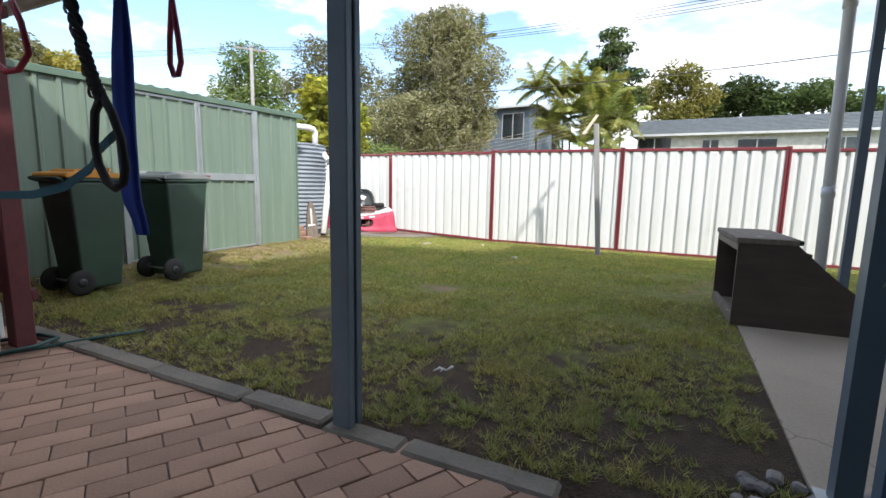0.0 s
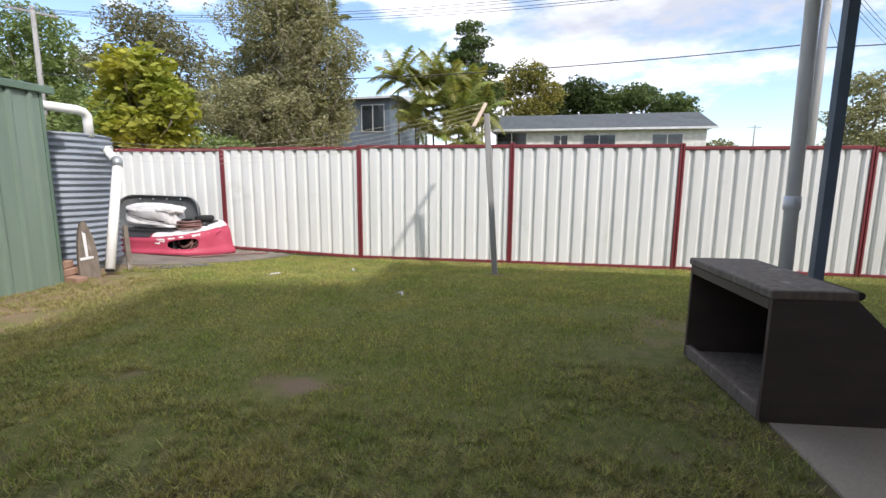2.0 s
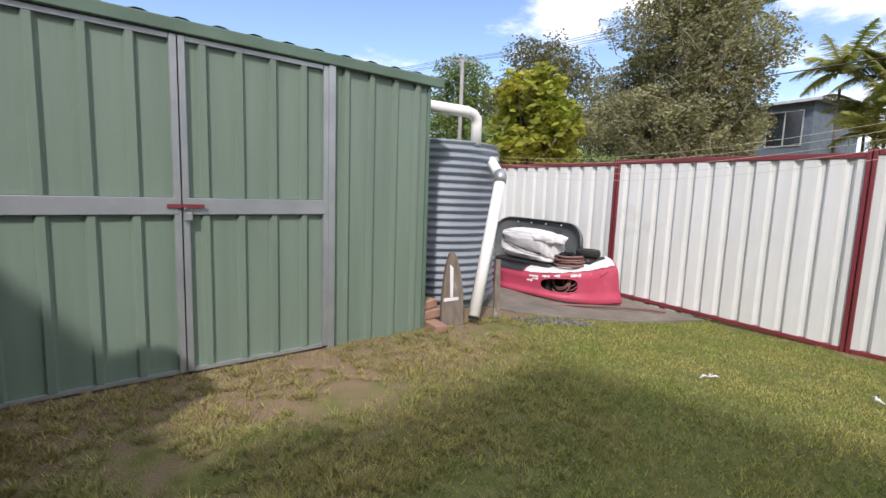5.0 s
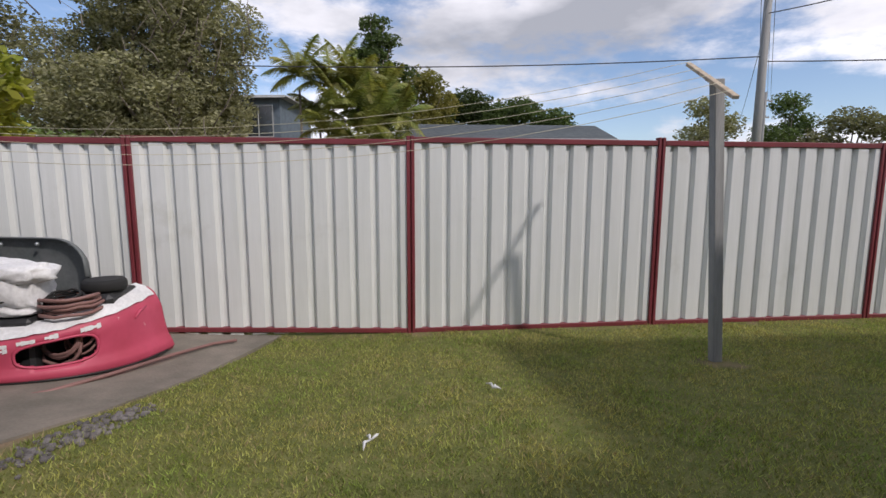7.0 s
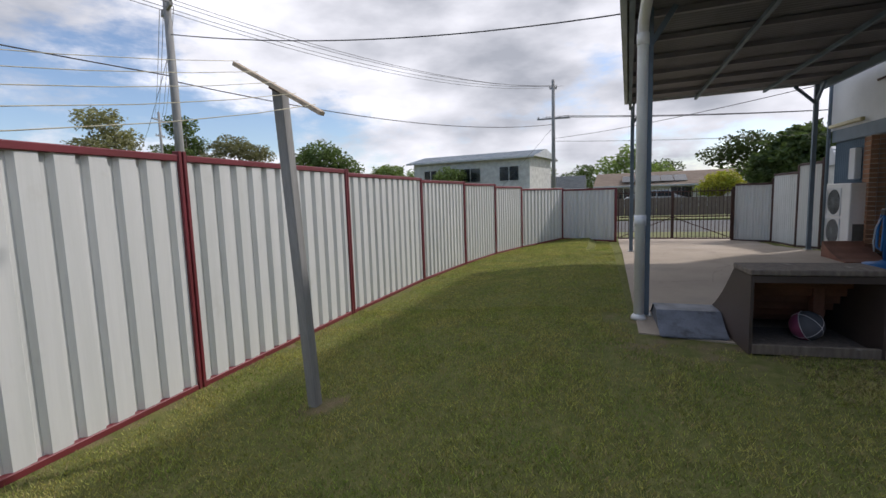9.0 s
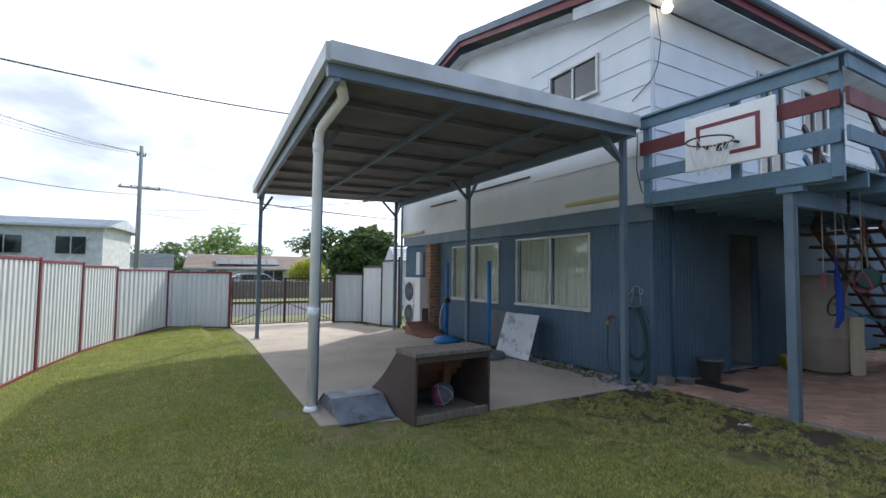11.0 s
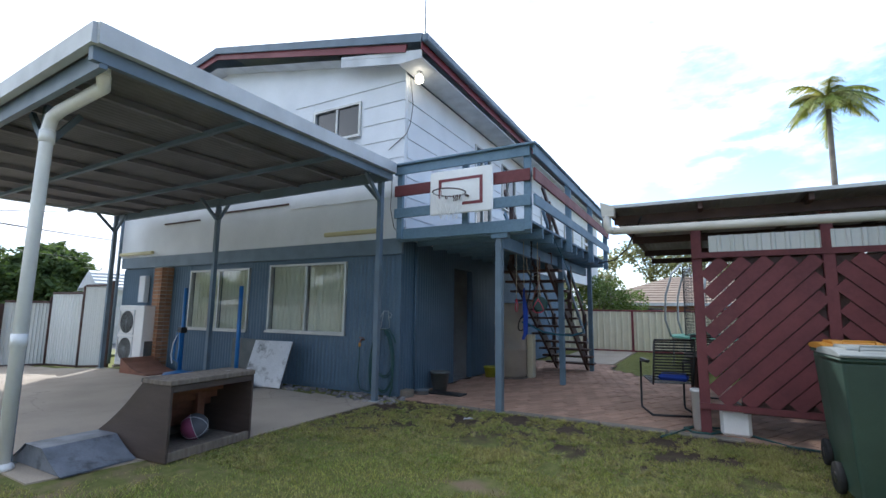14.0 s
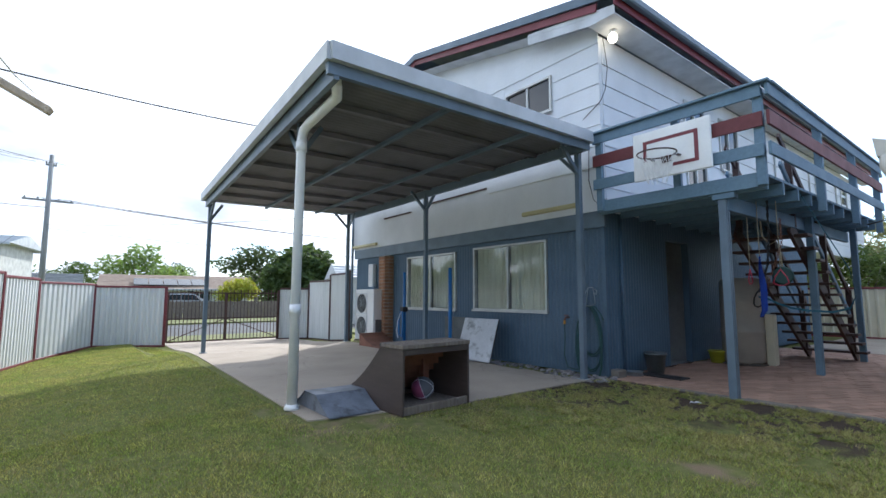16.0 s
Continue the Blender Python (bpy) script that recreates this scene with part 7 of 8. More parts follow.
# ---- trees, neighbours, street ----
def quads(centers, sizes, mat, name, parent, label, rnd, kind="stuff", up=0.3):
    """Many small leaf blades in one mesh."""
    n = len(centers)
    a = rnd.uniform(0, 2 * np.pi, n)
    e = rnd.uniform(-1, 1, n)
    u = np.stack([np.cos(a), np.sin(a), e * 0.8], 1)
    u /= np.linalg.norm(u, axis=1)[:, None]
    r = rnd.normal(size=(n, 3))
    v = np.cross(u, r)
    v /= np.linalg.norm(v, axis=1)[:, None] + 1e-9
    s = sizes[:, None]
    c = centers
    verts = np.concatenate([c - u * s, c - v * s * 0.45, c + u * s, c + v * s * 0.45], 1).reshape(-1, 3)
    faces = np.arange(n * 4).reshape(n, 4)
    me = bpy.data.meshes.new(name)
    me.from_pydata(verts.tolist(), [], faces.tolist())
    me.materials.append(mat)
    ob = new(name, me)
    ob.parent = parent
    return tagged(ob, label, kind=kind)


def tree(name, label, x, y, h, blobs, leaf, mat, count, seed, trunk=0.25, z0=-0.3, lean=0.0, twigs=0, mat2=None, forks=6):
    """blobs: (dx, dy, z, rx, rz) crown masses; a tapered trunk and limbs reach into each."""
    rnd = np.random.RandomState(seed)
    t = thing(name, label, "tree", (x, y, z0))
    low = min(b[2] - b[4] for b in blobs)
    top = max(low + 0.3, h * 0.3)
    bm = B()
    tube(bm, [(0, 0, 0), (0.05 * trunk, 0, top * 0.5), (lean * 0.4, 0.1, top)], [trunk, trunk * 0.8, trunk * 0.6], 9)
    part("trunk", bm, M["bark"], t, "tapered bark trunk")
    tot = sum(b[3] ** 2 * b[4] for b in blobs)
    C = []
    off = Vector((seed * 3.7, seed * 1.3, seed * 2.1))
    for (dx, dy, z, rx, rz) in blobs:
        n = int(count * 1.5 * rx * rx * rz / tot)
        d = rnd.normal(size=(n, 3)); d /= np.linalg.norm(d, axis=1)[:, None]
        q = rnd.uniform(0, 1, n) ** 0.42
        p = d * q[:, None] * np.array([rx, rx, rz])
        fr = 1.5 / max(0.7, min(rx, rz) ** 0.7)
        edge = np.array([noise.noise(Vector(v) * 1.9 + off) for v in d])
        p *= (1.0 + 0.38 * edge)[:, None]
        p += np.array([dx, dy, z])
        keep = np.array([noise.noise(Vector(v) * fr * 1.5 + off) + 0.5 * noise.noise(Vector(v) * fr * 4.2) for v in p]) > -0.10 - 0.14 * (1 - q)
        C.append(p[keep])
    for (dx, dy, z, rx, rz) in blobs:
        for k in range(max(2, forks // 2)):
            d = rnd.normal(size=3); d /= np.linalg.norm(d)
            c = np.array([dx + d[0] * rx * 0.7, dy + d[1] * rx * 0.7, z + abs(d[2]) * rz * 0.6])
            s = np.array([lean * 0.4, 0.1, top * 0.92])
            mid = s * 0.45 + c * 0.55 + rnd.normal(size=3) * 0.2
            bm = B(); tube(bm, [tuple(s), tuple(mid), tuple(c)], [trunk * 0.42, trunk * 0.22, trunk * 0.05], 5)
            part("limb", bm, M["bark"], t)
    if twigs:
        bm = B()
        for k in range(twigs):
            b = blobs[rnd.randint(len(blobs))]
            p = np.array([b[0] + rnd.uniform(-1, 1) * b[3], b[1] - abs(rnd.uniform(0.2, 1)) * b[3], b[2] - b[4] * rnd.uniform(0.0, 0.9)])
            q = p + np.array([rnd.uniform(-0.7, 0.7), rnd.uniform(-0.4, 0.4), rnd.uniform(0.5, 1.3)])
            tube(bm, [tuple(p), tuple((p + q) / 2 + rnd.normal(size=3) * 0.12), tuple(q)], [0.028, 0.018, 0.006], 4)
        part("twig", bm, M["bark"], t, "bare grey twigs", kind="stuff")
    C = np.concatenate(C)
    quads(C, leaf * rnd.uniform(0.6, 1.3, len(C)), mat, "crown", t, "crown of many small leaves", rnd)
    return t


def palm(label, x, y, h, n, flen, seed, z0=-0.3, trunk=0.16, group="", skirt=0, shaft=True, narrow=1.0, up=0.0):
    rnd = np.random.RandomState(seed)
    t = thing("palm_tree", label, "palm tree", (x, y, z0), group=group)
    bm = B(); tube(bm, [(0, 0, 0), (0.1, 0, h * 0.5), (0.05, 0, h)], [trunk, trunk * 0.75, trunk * 0.6], 10)
    part("trunk", bm, M["bark"], t, "ringed grey palm trunk")
    if shaft:
        bm = B(); tube(bm, [(0.05, 0, h - 0.1), (0.05, 0, h + 0.7)], [trunk * 0.75, trunk * 0.4], 10)
        part("crownshaft", bm, M["frond"], t, "green crownshaft")
    for k in range(n):
        a = 2 * math.pi * k / n + rnd.uniform(-0.25, 0.25)
        lift = rnd.uniform(-0.1, 1.1) + up * (1.0 if k % 3 else 0.3)
        L = flen * rnd.uniform(0.8, 1.1)
        pts = []
        for j in range(9):
            f = j / 8
            rr = L * f * (0.55 + 0.35 * (1 - lift * 0.4))
            z = h + 0.45 + L * (lift * 0.75 * f - 0.75 * f * f * (0.6 + 0.5 * (1 - lift * 0.5)))
            pts.append(Vector((0.05 + rr * math.cos(a), rr * math.sin(a), z)))
        bm = B()
        tube(bm, pts, [0.03 * (1 - 0.8 * j / 8) for j in range(9)], 4, cap=False)
        side = Vector((-math.sin(a), math.cos(a), 0))
        for j in range(60):
            f = 0.10 + 0.90 * j / 60
            i = min(7, int(f * 8)); p = pts[i].lerp(pts[i + 1], f * 8 - i)
            d = (pts[i + 1] - pts[i]).normalized()
            ln = 0.30 * flen * math.sin(math.pi * (0.12 + 0.85 * f)) * rnd.uniform(0.85, 1.1) * narrow
            for s in (-1, 1):
                e = p + side * s * ln * 0.8 + d * ln * 0.5 + Vector((0, 0, -ln * rnd.uniform(0.25, 0.7)))
                w = d * 0.015 * flen * 0.8
                bm.faces.new([bm.verts.new(p - w), bm.verts.new(p + w), bm.verts.new(e)])
        part("frond", bm, M["frond"], t)
    return t


tree("paperbark_tree", "tall olive-grey paperbark tree with a dense twiggy crown", -12.2, 21.2, 9.6,
     [(0.2, 0, 7.9, 2.6, 2.0), (-1.6, 0.4, 5.6, 2.4, 2.0), (1.9, -0.2, 6.4, 2.2, 2.0), (-0.2, -0.6, 4.0, 3.4, 2.0), (-2.2, 0, 3.0, 2.2, 1.7), (1.9, 0.3, 3.8, 1.6, 1.8), (0.8, 0, 9.0, 1.9, 1.0), (0.2, -0.8, 2.2, 2.6, 1.4)], 0.072, M["leaf_olive"], 135000, 1, 0.35, twigs=150, forks=12)
tree("umbrella_tree", "yellow-green umbrella tree with broad leaf clusters", -12.5, 13.2, 5.4,
     [(0, 0, 4.4, 1.05, 0.8), (-0.7, 0.2, 3.6, 0.9, 0.8), (0.8, 0, 3.5, 0.85, 0.8), (0, 0.2, 2.8, 1.3, 0.8)], 0.15, M["leaf_yellow"], 5200, 2, 0.10, forks=12)
tree("shrub", "dense green shrub behind the fence", -14.8, 15.2, 3.5, [(0, 0, 2.4, 2.0, 1.2), (1.8, 0.5, 2.2, 1.3, 0.9), (-1.6, 0, 2.8, 1.5, 1.2), (3.2, 0.6, 2.0, 1.2, 0.8)], 0.10, M["leaf_green"], 15000, 3, 0.1)
tree("gum_tree", "pale gum tree with open olive foliage", -20.6, 22.9, 9.6, [(0, 0, 8.7, 2.1, 1.4), (-1.8, 0, 7.0, 1.9, 1.3), (1.9, 0.4, 7.4, 1.7, 1.4), (0.2, 0, 5.2, 2.5, 1.5), (2.4, 0, 5.0, 1.8, 1.4)], 0.10, M["leaf_olive"], 19000, 4, 0.2, forks=10)
tree("gum_tree", "green gum tree beside the power pole", -31.0, 26.0, 11.5, [(0, 0, 10.1, 2.2, 1.5), (-1.8, 0, 8.0, 2.1, 1.7), (1.6, 0.4, 8.0, 2.0, 1.6), (0, 0, 6.1, 3.0, 1.8), (3.0, 0, 5.2, 2.3, 1.6)], 0.13, M["leaf_green"], 21000, 5, 0.25, forks=9)
tree("gum_tree", "distant gum tree above the shed roof", -36.0, 12.5, 9, [(0, 0, 8.6, 2.1, 1.2), (0.9, 0, 7.2, 1.8, 1.1)], 0.16, M["leaf_olive"], 5200, 6, 0.2)
tree("gum_tree", "distant gum tree above the shed roof", -36.0, 8.0, 9, [(0, 0, 8.4, 1.5, 1.1), (0.4, 0.8, 7.2, 1.4, 1.0)], 0.16, M["leaf_dark"], 4000, 7, 0.2)
tree("gum_tree", "distant gum tree above the shed roof", -37.0, 15.8, 9, [(0, 0, 8.0, 2.1, 1.2), (-0.9, 0, 6.8, 1.8, 1.1)], 0.16, M["leaf_gold"], 5200, 8, 0.2)
tree("hoop_pine", "dark green pine with layered tufted branches", -4.7, 30.8, 11.2, [(0, 0, 10.5, 0.95, 0.5), (0.3, 0, 9.6, 1.2, 0.5), (-0.3, 0, 8.8, 1.35, 0.5), (1.1, 0, 8.0, 1.3, 0.45), (-0.8, 0, 7.6, 1.4, 0.5), (0.3, 0, 6.7, 2.0, 0.8), (0, 0, 5.4, 1.8, 0.8)], 0.12, M["leaf_dark"], 15000, 9, 0.2)
tree("wattle_tree", "golden-green tree behind the far houses", -1.0, 48.0, 11, [(0.2, 0, 11.0, 2.2, 1.4), (-2.0, 0, 9.6, 2.0, 1.4), (1.8, 0, 9.2, 1.9, 1.4), (0, 0, 7.6, 2.6, 1.4)], 0.17, M["leaf_gold"], 11000, 10, 0.3)
tree("fig_tree", "round dark green tree behind the tiled roof", 5.4, 60.8, 12, [(0, 0, 11.4, 3.0, 1.9), (-2.4, 0, 9.6, 2.6, 2.0), (1.8, 0, 9.8, 2.4, 1.8)], 0.20, M["leaf_dark"], 12000, 11, 0.4)
tree("fig_tree", "broad dark green tree behind the tiled roof", 12.2, 59.6, 11, [(-0.6, 0, 10.6, 3.0, 1.6), (3.6, 0, 9.4, 2.8, 1.7), (-3.4, 0, 9.8, 2.2, 1.8)], 0.20, M["leaf_dark"], 12000, 12, 0.4)
tree("gum_tree", "tall dark gum tree by the far power pole", 36.4, 48.0, 11, [(0, 0, 10.0, 1.8, 1.3), (1.4, 0, 8.0, 1.8, 1.4), (-1.2, 0, 6.6, 2.4, 1.5), (0.5, 0, 4.6, 2.8, 1.6)], 0.18, M["leaf_dark"], 9000, 13, 0.3)
tree("gum_tree", "bushy gum tree beyond the far fence", 30.6, 51.7, 11, [(-0.4, 0, 10.2, 2.2, 1.3), (1.4, 0, 8.2, 2.4, 1.6), (-1.4, 0, 7.2, 2.2, 1.4), (0, 0, 4.8, 3.0, 1.7)], 0.18, M["leaf_olive"], 9000, 14, 0.3)
tree("gum_tree", "spreading olive gum tree beyond the fence", 40.6, 45.0, 9, [(0, 0, 8.0, 2.6, 1.3), (2.4, -1.2, 7.2, 2.4, 1.3), (-2.4, 1.2, 6.0, 2.6, 1.4), (0, 0, 4.4, 3.4, 1.6)], 0.19, M["leaf_olive"], 9000, 21, 0.3)
tree("fig_tree", "rounded dark tree beyond the fence", 38.2, 31.3, 7, [(0, 0, 6.0, 2.4, 1.5), (-1.6, 1.4, 5.0, 2.2, 1.5), (1.4, -1.4, 4.6, 2.2, 1.5), (0, 0, 3.2, 3.2, 1.5)], 0.18, M["leaf_dark"], 10000, 22, 0.3)
tree("shade_tree", "large dense dark tree beyond the side fence", 33.6, -8.6, 6, [(0, 0, 4.1, 2.3, 1.5), (1.0, -1.4, 3.2, 2.3, 1.6), (-0.8, 1.4, 3.0, 2.0, 1.5), (0, 0, 2.2, 3.2, 1.6)], 0.21, M["leaf_dark"], 34000, 15, 0.4)
tree("garden_tree", "light green garden tree by the pale house", 33.0, 16.2, 4, [(0, 0, 2.9, 1.4, 1.0), (0.6, 0.9, 2.5, 1.1, 0.8)], 0.11, M["leaf_green"], 6000, 16, 0.15)
tree("garden_tree", "yellow-green garden tree across the street", 36.0, -4.3, 4, [(0, 0, 2.0, 1.4, 0.9), (0.4, 0.8, 1.6, 1.1, 0.7)], 0.11, M["leaf_yellow"], 5000, 17, 0.15)
tree("garden_tree", "green garden tree beside the pale house", 40.0, 25.0, 5, [(0, 0, 3.9, 1.9, 1.1), (0.4, 1.9, 3.4, 1.4, 0.9)], 0.14, M["leaf_green"], 5500, 18, 0.2)
tree("bottlebrush", "airy light green shrub over the far fence", -0.3, -14.2, 3, [(0, 0, 2.2, 1.1, 0.9), (-1.0, 0, 1.9, 0.9, 0.7)], 0.06, M["leaf_green"], 6000, 19, 0.08)
rr = random.Random(21)
for i in range(20):
    x, y = 50 + rr.uniform(0, 22), -26 + i * 5.4
    h = rr.uniform(4.2, 6.8)
    tree("far_tree", "distant bushy eucalypt on the skyline", x, y, h, [(0, 0, h - 1.0, rr.uniform(1.8, 3.0), rr.uniform(0.9, 1.5)), (1.2, 2.0, h - 1.9, rr.uniform(1.8, 2.8), 1.2), (-0.6, -1.6, h - 2.9, 2.8, 1.3)], 0.22, M[rr.choice(["leaf_dark", "leaf_olive", "leaf_green"])], 3000, 100 + i, 0.2, forks=4)
for i in range(12):
    x, y = -13 + i * 3.1, -33 - rr.uniform(0, 10)
    h = rr.uniform(6.5, 9.5) if i < 8 else rr.uniform(5, 7)
    tree("far_tree", "tall thin eucalypt beyond the far fence", x, y, h, [(0, 0, h - 1.0, rr.uniform(1.2, 2.0), rr.uniform(0.8, 1.4)), (0.8, 0.6, h - 2.8, rr.uniform(1.4, 2.2), 1.1), (-0.6, 0.4, h - 4.4, 1.8, 1.0)], 0.15, M[rr.choice(["leaf_olive", "leaf_green", "leaf_olive"])], 3600, 140 + i, 0.16, forks=6)
for i in range(16):
    x, y = 18 + i * 3.2, 62 - i * 1.2
    h = rr.uniform(4.0, 6.5)
    tree("far_tree", "distant bushy tree beyond the fence", x, y, h, [(0, 0, h - 1.0, rr.uniform(2.2, 3.2), rr.uniform(0.9, 1.5))], 0.24, M[rr.choice(["leaf_dark", "leaf_olive", "leaf_green"])], 2200, 170 + i, 0.2, forks=4)
for i, (x, y, h, n, fl) in enumerate(((-8.3, 26.0, 5.6, 13, 2.1), (-6.9, 26.6, 5.2, 15, 2.3), (-5.7, 26.2, 5.3, 15, 2.2), (-4.6, 27.2, 5.0, 14, 2.2), (-6.2, 25.2, 4.0, 14, 2.3), (-7.6, 27.2, 4.2, 14, 2.1), (-4.9, 25.6, 3.4, 14, 2.2), (-7.0, 25.2, 3.0, 13, 2.1), (-3.7, 26.2, 3.8, 13, 2.0), (-5.6, 25.0, 2.4, 13, 2.1), (-4.2, 25.2, 2.0, 12, 1.9))):
    palm("golden cane palm with arching yellow-green fronds", x + 0.25, y, h + 0.5, n, fl, 30 + i, trunk=0.08, group="cane palms behind the fence", shaft=False, up=0.85)
palm("tall palm with a drooping feathery crown against the sky", -9.2, -18.7, 10.4, 24, 2.1, 50, trunk=0.16)
palm("tall palm leaning beyond the pavilion", -15.6, -18.0, 7.2, 18, 1.9, 51, trunk=0.14)
palm("tall palm hidden but for its spear beside the paperbark", -10.4, 22.8, 8.2, 6, 1.7, 52, trunk=0.10, up=0.6)


def neighbour(name, label, at, rz, w, d, h, roof_h, wall, roof, wins, overhang=0.5, hip=False, base=0.0):
    t = thing(name, label, "house", at, rz)
    bm = B(); box(bm, -w / 2, w / 2, -d / 2, d / 2, 0, h)
    part("wall", bm, wall, t, "outer walls")
    bm = B()
    o = overhang
    hx = d / 2 if hip else -o
    v = [(-w / 2 - o, -d / 2 - o, h), (w / 2 + o, -d / 2 - o, h), (w / 2 + o, d / 2 + o, h), (-w / 2 - o, d / 2 + o, h),
         (-w / 2 + hx, 0, h + roof_h), (w / 2 - hx, 0, h + roof_h)]
    vs = [bm.verts.new(q) for q in v]
    for f in ((0, 1, 5, 4), (2, 3, 4, 5), (0, 4, 3), (1, 2, 5), (3, 2, 1, 0)):
        bm.faces.new([vs[i] for i in f])
    r = part("roof", bm, roof, t, "pitched roof")
    rows = max(5, int((d / 2 + o) / 0.35))
    bm = B()
    for k in range(1, rows):
        f = k / rows
        for s in (-1, 1):
            y = s * (-(d / 2 + o) * (1 - f)); z = h + roof_h * f
            xa = (w / 2 + o) + ((w / 2 - hx) - (w / 2 + o)) * f
            beam(bm, (-xa, y, z + 0.012), (xa, y, z + 0.012), 0.05, 0.03)
    part("tile_course", bm, roof, r, "raised tile courses", kind="stuff")
    bm = B()
    for y in (-d / 2 - o, d / 2 + o):
        bm = B(); beam(bm, (-w / 2 - o, y, h - 0.04), (w / 2 + o, y, h - 0.04), 0.06, 0.14)
        part("gutter", bm, M["roof_top"], t, "pale gutter")
    for (x, z, ww, hh, side) in wins:
        y = side * d / 2
        g = new("window"); g.parent = t
        bm = B(); box(bm, x - ww / 2, x + ww / 2, min(y, y + side * 0.03), max(y, y + side * 0.03), z, z + hh)
        part("pane", bm, M["darkglass"], g, "dark glass")
        bm = B()
        for b in ((x - ww / 2 - 0.05, x - ww / 2, z, z + hh), (x + ww / 2, x + ww / 2 + 0.05, z, z + hh), (x - 0.03, x + 0.03, z, z + hh), (x - ww / 2 - 0.05, x + ww / 2 + 0.05, z - 0.05, z), (x - ww / 2 - 0.05, x + ww / 2 + 0.05, z + hh, z + hh + 0.05)):
            box(bm, b[0], b[1], min(y + side * 0.031, y + side * 0.06), max(y + side * 0.031, y + side * 0.06), b[2], b[3])
        part("window_frame", bm, M["alu"], g, "pale frame")
    return t


neighbour("neighbour_house", "low white house with a dark tiled roof behind the fence", (3.9, 37.5, -0.35), 176, 13.4, 8.0, 4.7, 1.45, M["house_white"], M["tile_dark"], [(5.6, 2.6, 2.0, 1.9, 1), (2.3, 3.2, 0.9, 1.1, 1), (-0.2, 3.2, 2.0, 1.1, 1), (-4.4, 3.2, 1.8, 1.1, 1)], hip=False)
nb = neighbour("neighbour_house", "raised slate blue house with wide windows behind the trees", (-14.3, 36.6, -0.3), 172, 8.6, 6.0, 6.9, 0.45, M["house_blue"], M["roof_top"], [(-0.3, 4.6, 1.6, 1.8, 1), (-3.0, 4.6, 1.7, 1.8, 1), (2.6, 4.6, 1.7, 1.8, 1)])
neighbour("neighbour_house", "two-storey pale house with a white roof across the street", (37.0, 14.4, -0.2), -100, 10.6, 6.0, 4.4, 0.75, M["house_white"], M["roof_top"], [(-3.6, 2.6, 1.2, 1.1, -1), (0.2, 2.6, 1.8, 1.1, -1), (3.6, 2.6, 1.6, 1.1, -1)])
neighbour("neighbour_house", "low house with a tan tiled roof across the street", (44.0, -1.0, -0.4), -95, 10.5, 7.0, 2.1, 1.25, M["house_white"], M["tile_tan"], [(-3.2, 0.9, 1.6, 1.0, -1), (1.4, 0.9, 1.6, 1.0, -1)])
neighbour("neighbour_house", "dark low house between the street houses", (44.0, 8.8, -0.4), -90, 5.0, 7.0, 2.0, 1.3, M["interior"], M["tile_dark"], [(0, 0.8, 1.2, 0.9, -1)])
neighbour("neighbour_house", "brick house with a tan tiled hip roof beyond the cream fence", (-3.6, -20.6, -0.3), 4, 9.0, 7.0, 2.0, 1.4, M["brick"], M["tile_tan"], [(-2.4, 0.9, 1.6, 0.9, 1), (2.2, 0.9, 1.6, 0.9, 1)], hip=True)
neighbour("neighbour_house", "pink weatherboard house with a red roof beyond the pavilion", (-21.5, -2.5, -0.2), 92, 9.0, 7.0, 5.8, 1.5, M["house_pink"], M["maroon"], [(-2.8, 4.6, 1.2, 1.3, -1), (1.5, 4.6, 1.4, 1.3, -1)])
neighbour("garden_shed_far", "small white gabled shed seen beyond the side fence", (17.4, -5.1, -0.3), 80, 2.4, 2.2, 2.3, 0.7, M["house_white"], M["roof_top"], [], overhang=0.15)


def solar():
    t = thing("solar_panels", "row of dark solar panels on the tan tiled roof", "solar panels", (0, 0, 0))
    for k in range(5):
        bm = B()
        y = 2.6 - k * 1.05
        vs = [bm.verts.new(c) for c in ((40.6, y, 2.05), (40.6, y - 1.0, 2.05), (42.3, y - 1.08, 2.60), (42.3, y - 0.08, 2.60), (40.6, y, 2.01), (40.6, y - 1.0, 2.01), (42.3, y - 1.08, 2.56), (42.3, y - 0.08, 2.56))]
        for f in ((0, 1, 2, 3), (7, 6, 5, 4), (0, 4, 5, 1), (1, 5, 6, 2), (2, 6, 7, 3), (3, 7, 4, 0)):
            bm.faces.new([vs[i] for i in f])
        part("panel", bm, M["darkglass"], t)


solar()


def street_fence():
    t = thing("paling_fence", "low brown paling fence across the street", "fence", (0, 0, 0))
    for k in range(60):
        y = -9 + k * 0.42
        bm = B(); box(bm, 24.6, 24.64, y, y + 0.40, -0.2, 0.82 + 0.01 * (k % 3))
        part("paling", bm, M["oldwood"], t)
    bm = B(); box(bm, 24.65, 24.7, -9, 16.2, 0.5, 0.6)
    part("rail", bm, M["oldwood"], t)


street_fence()


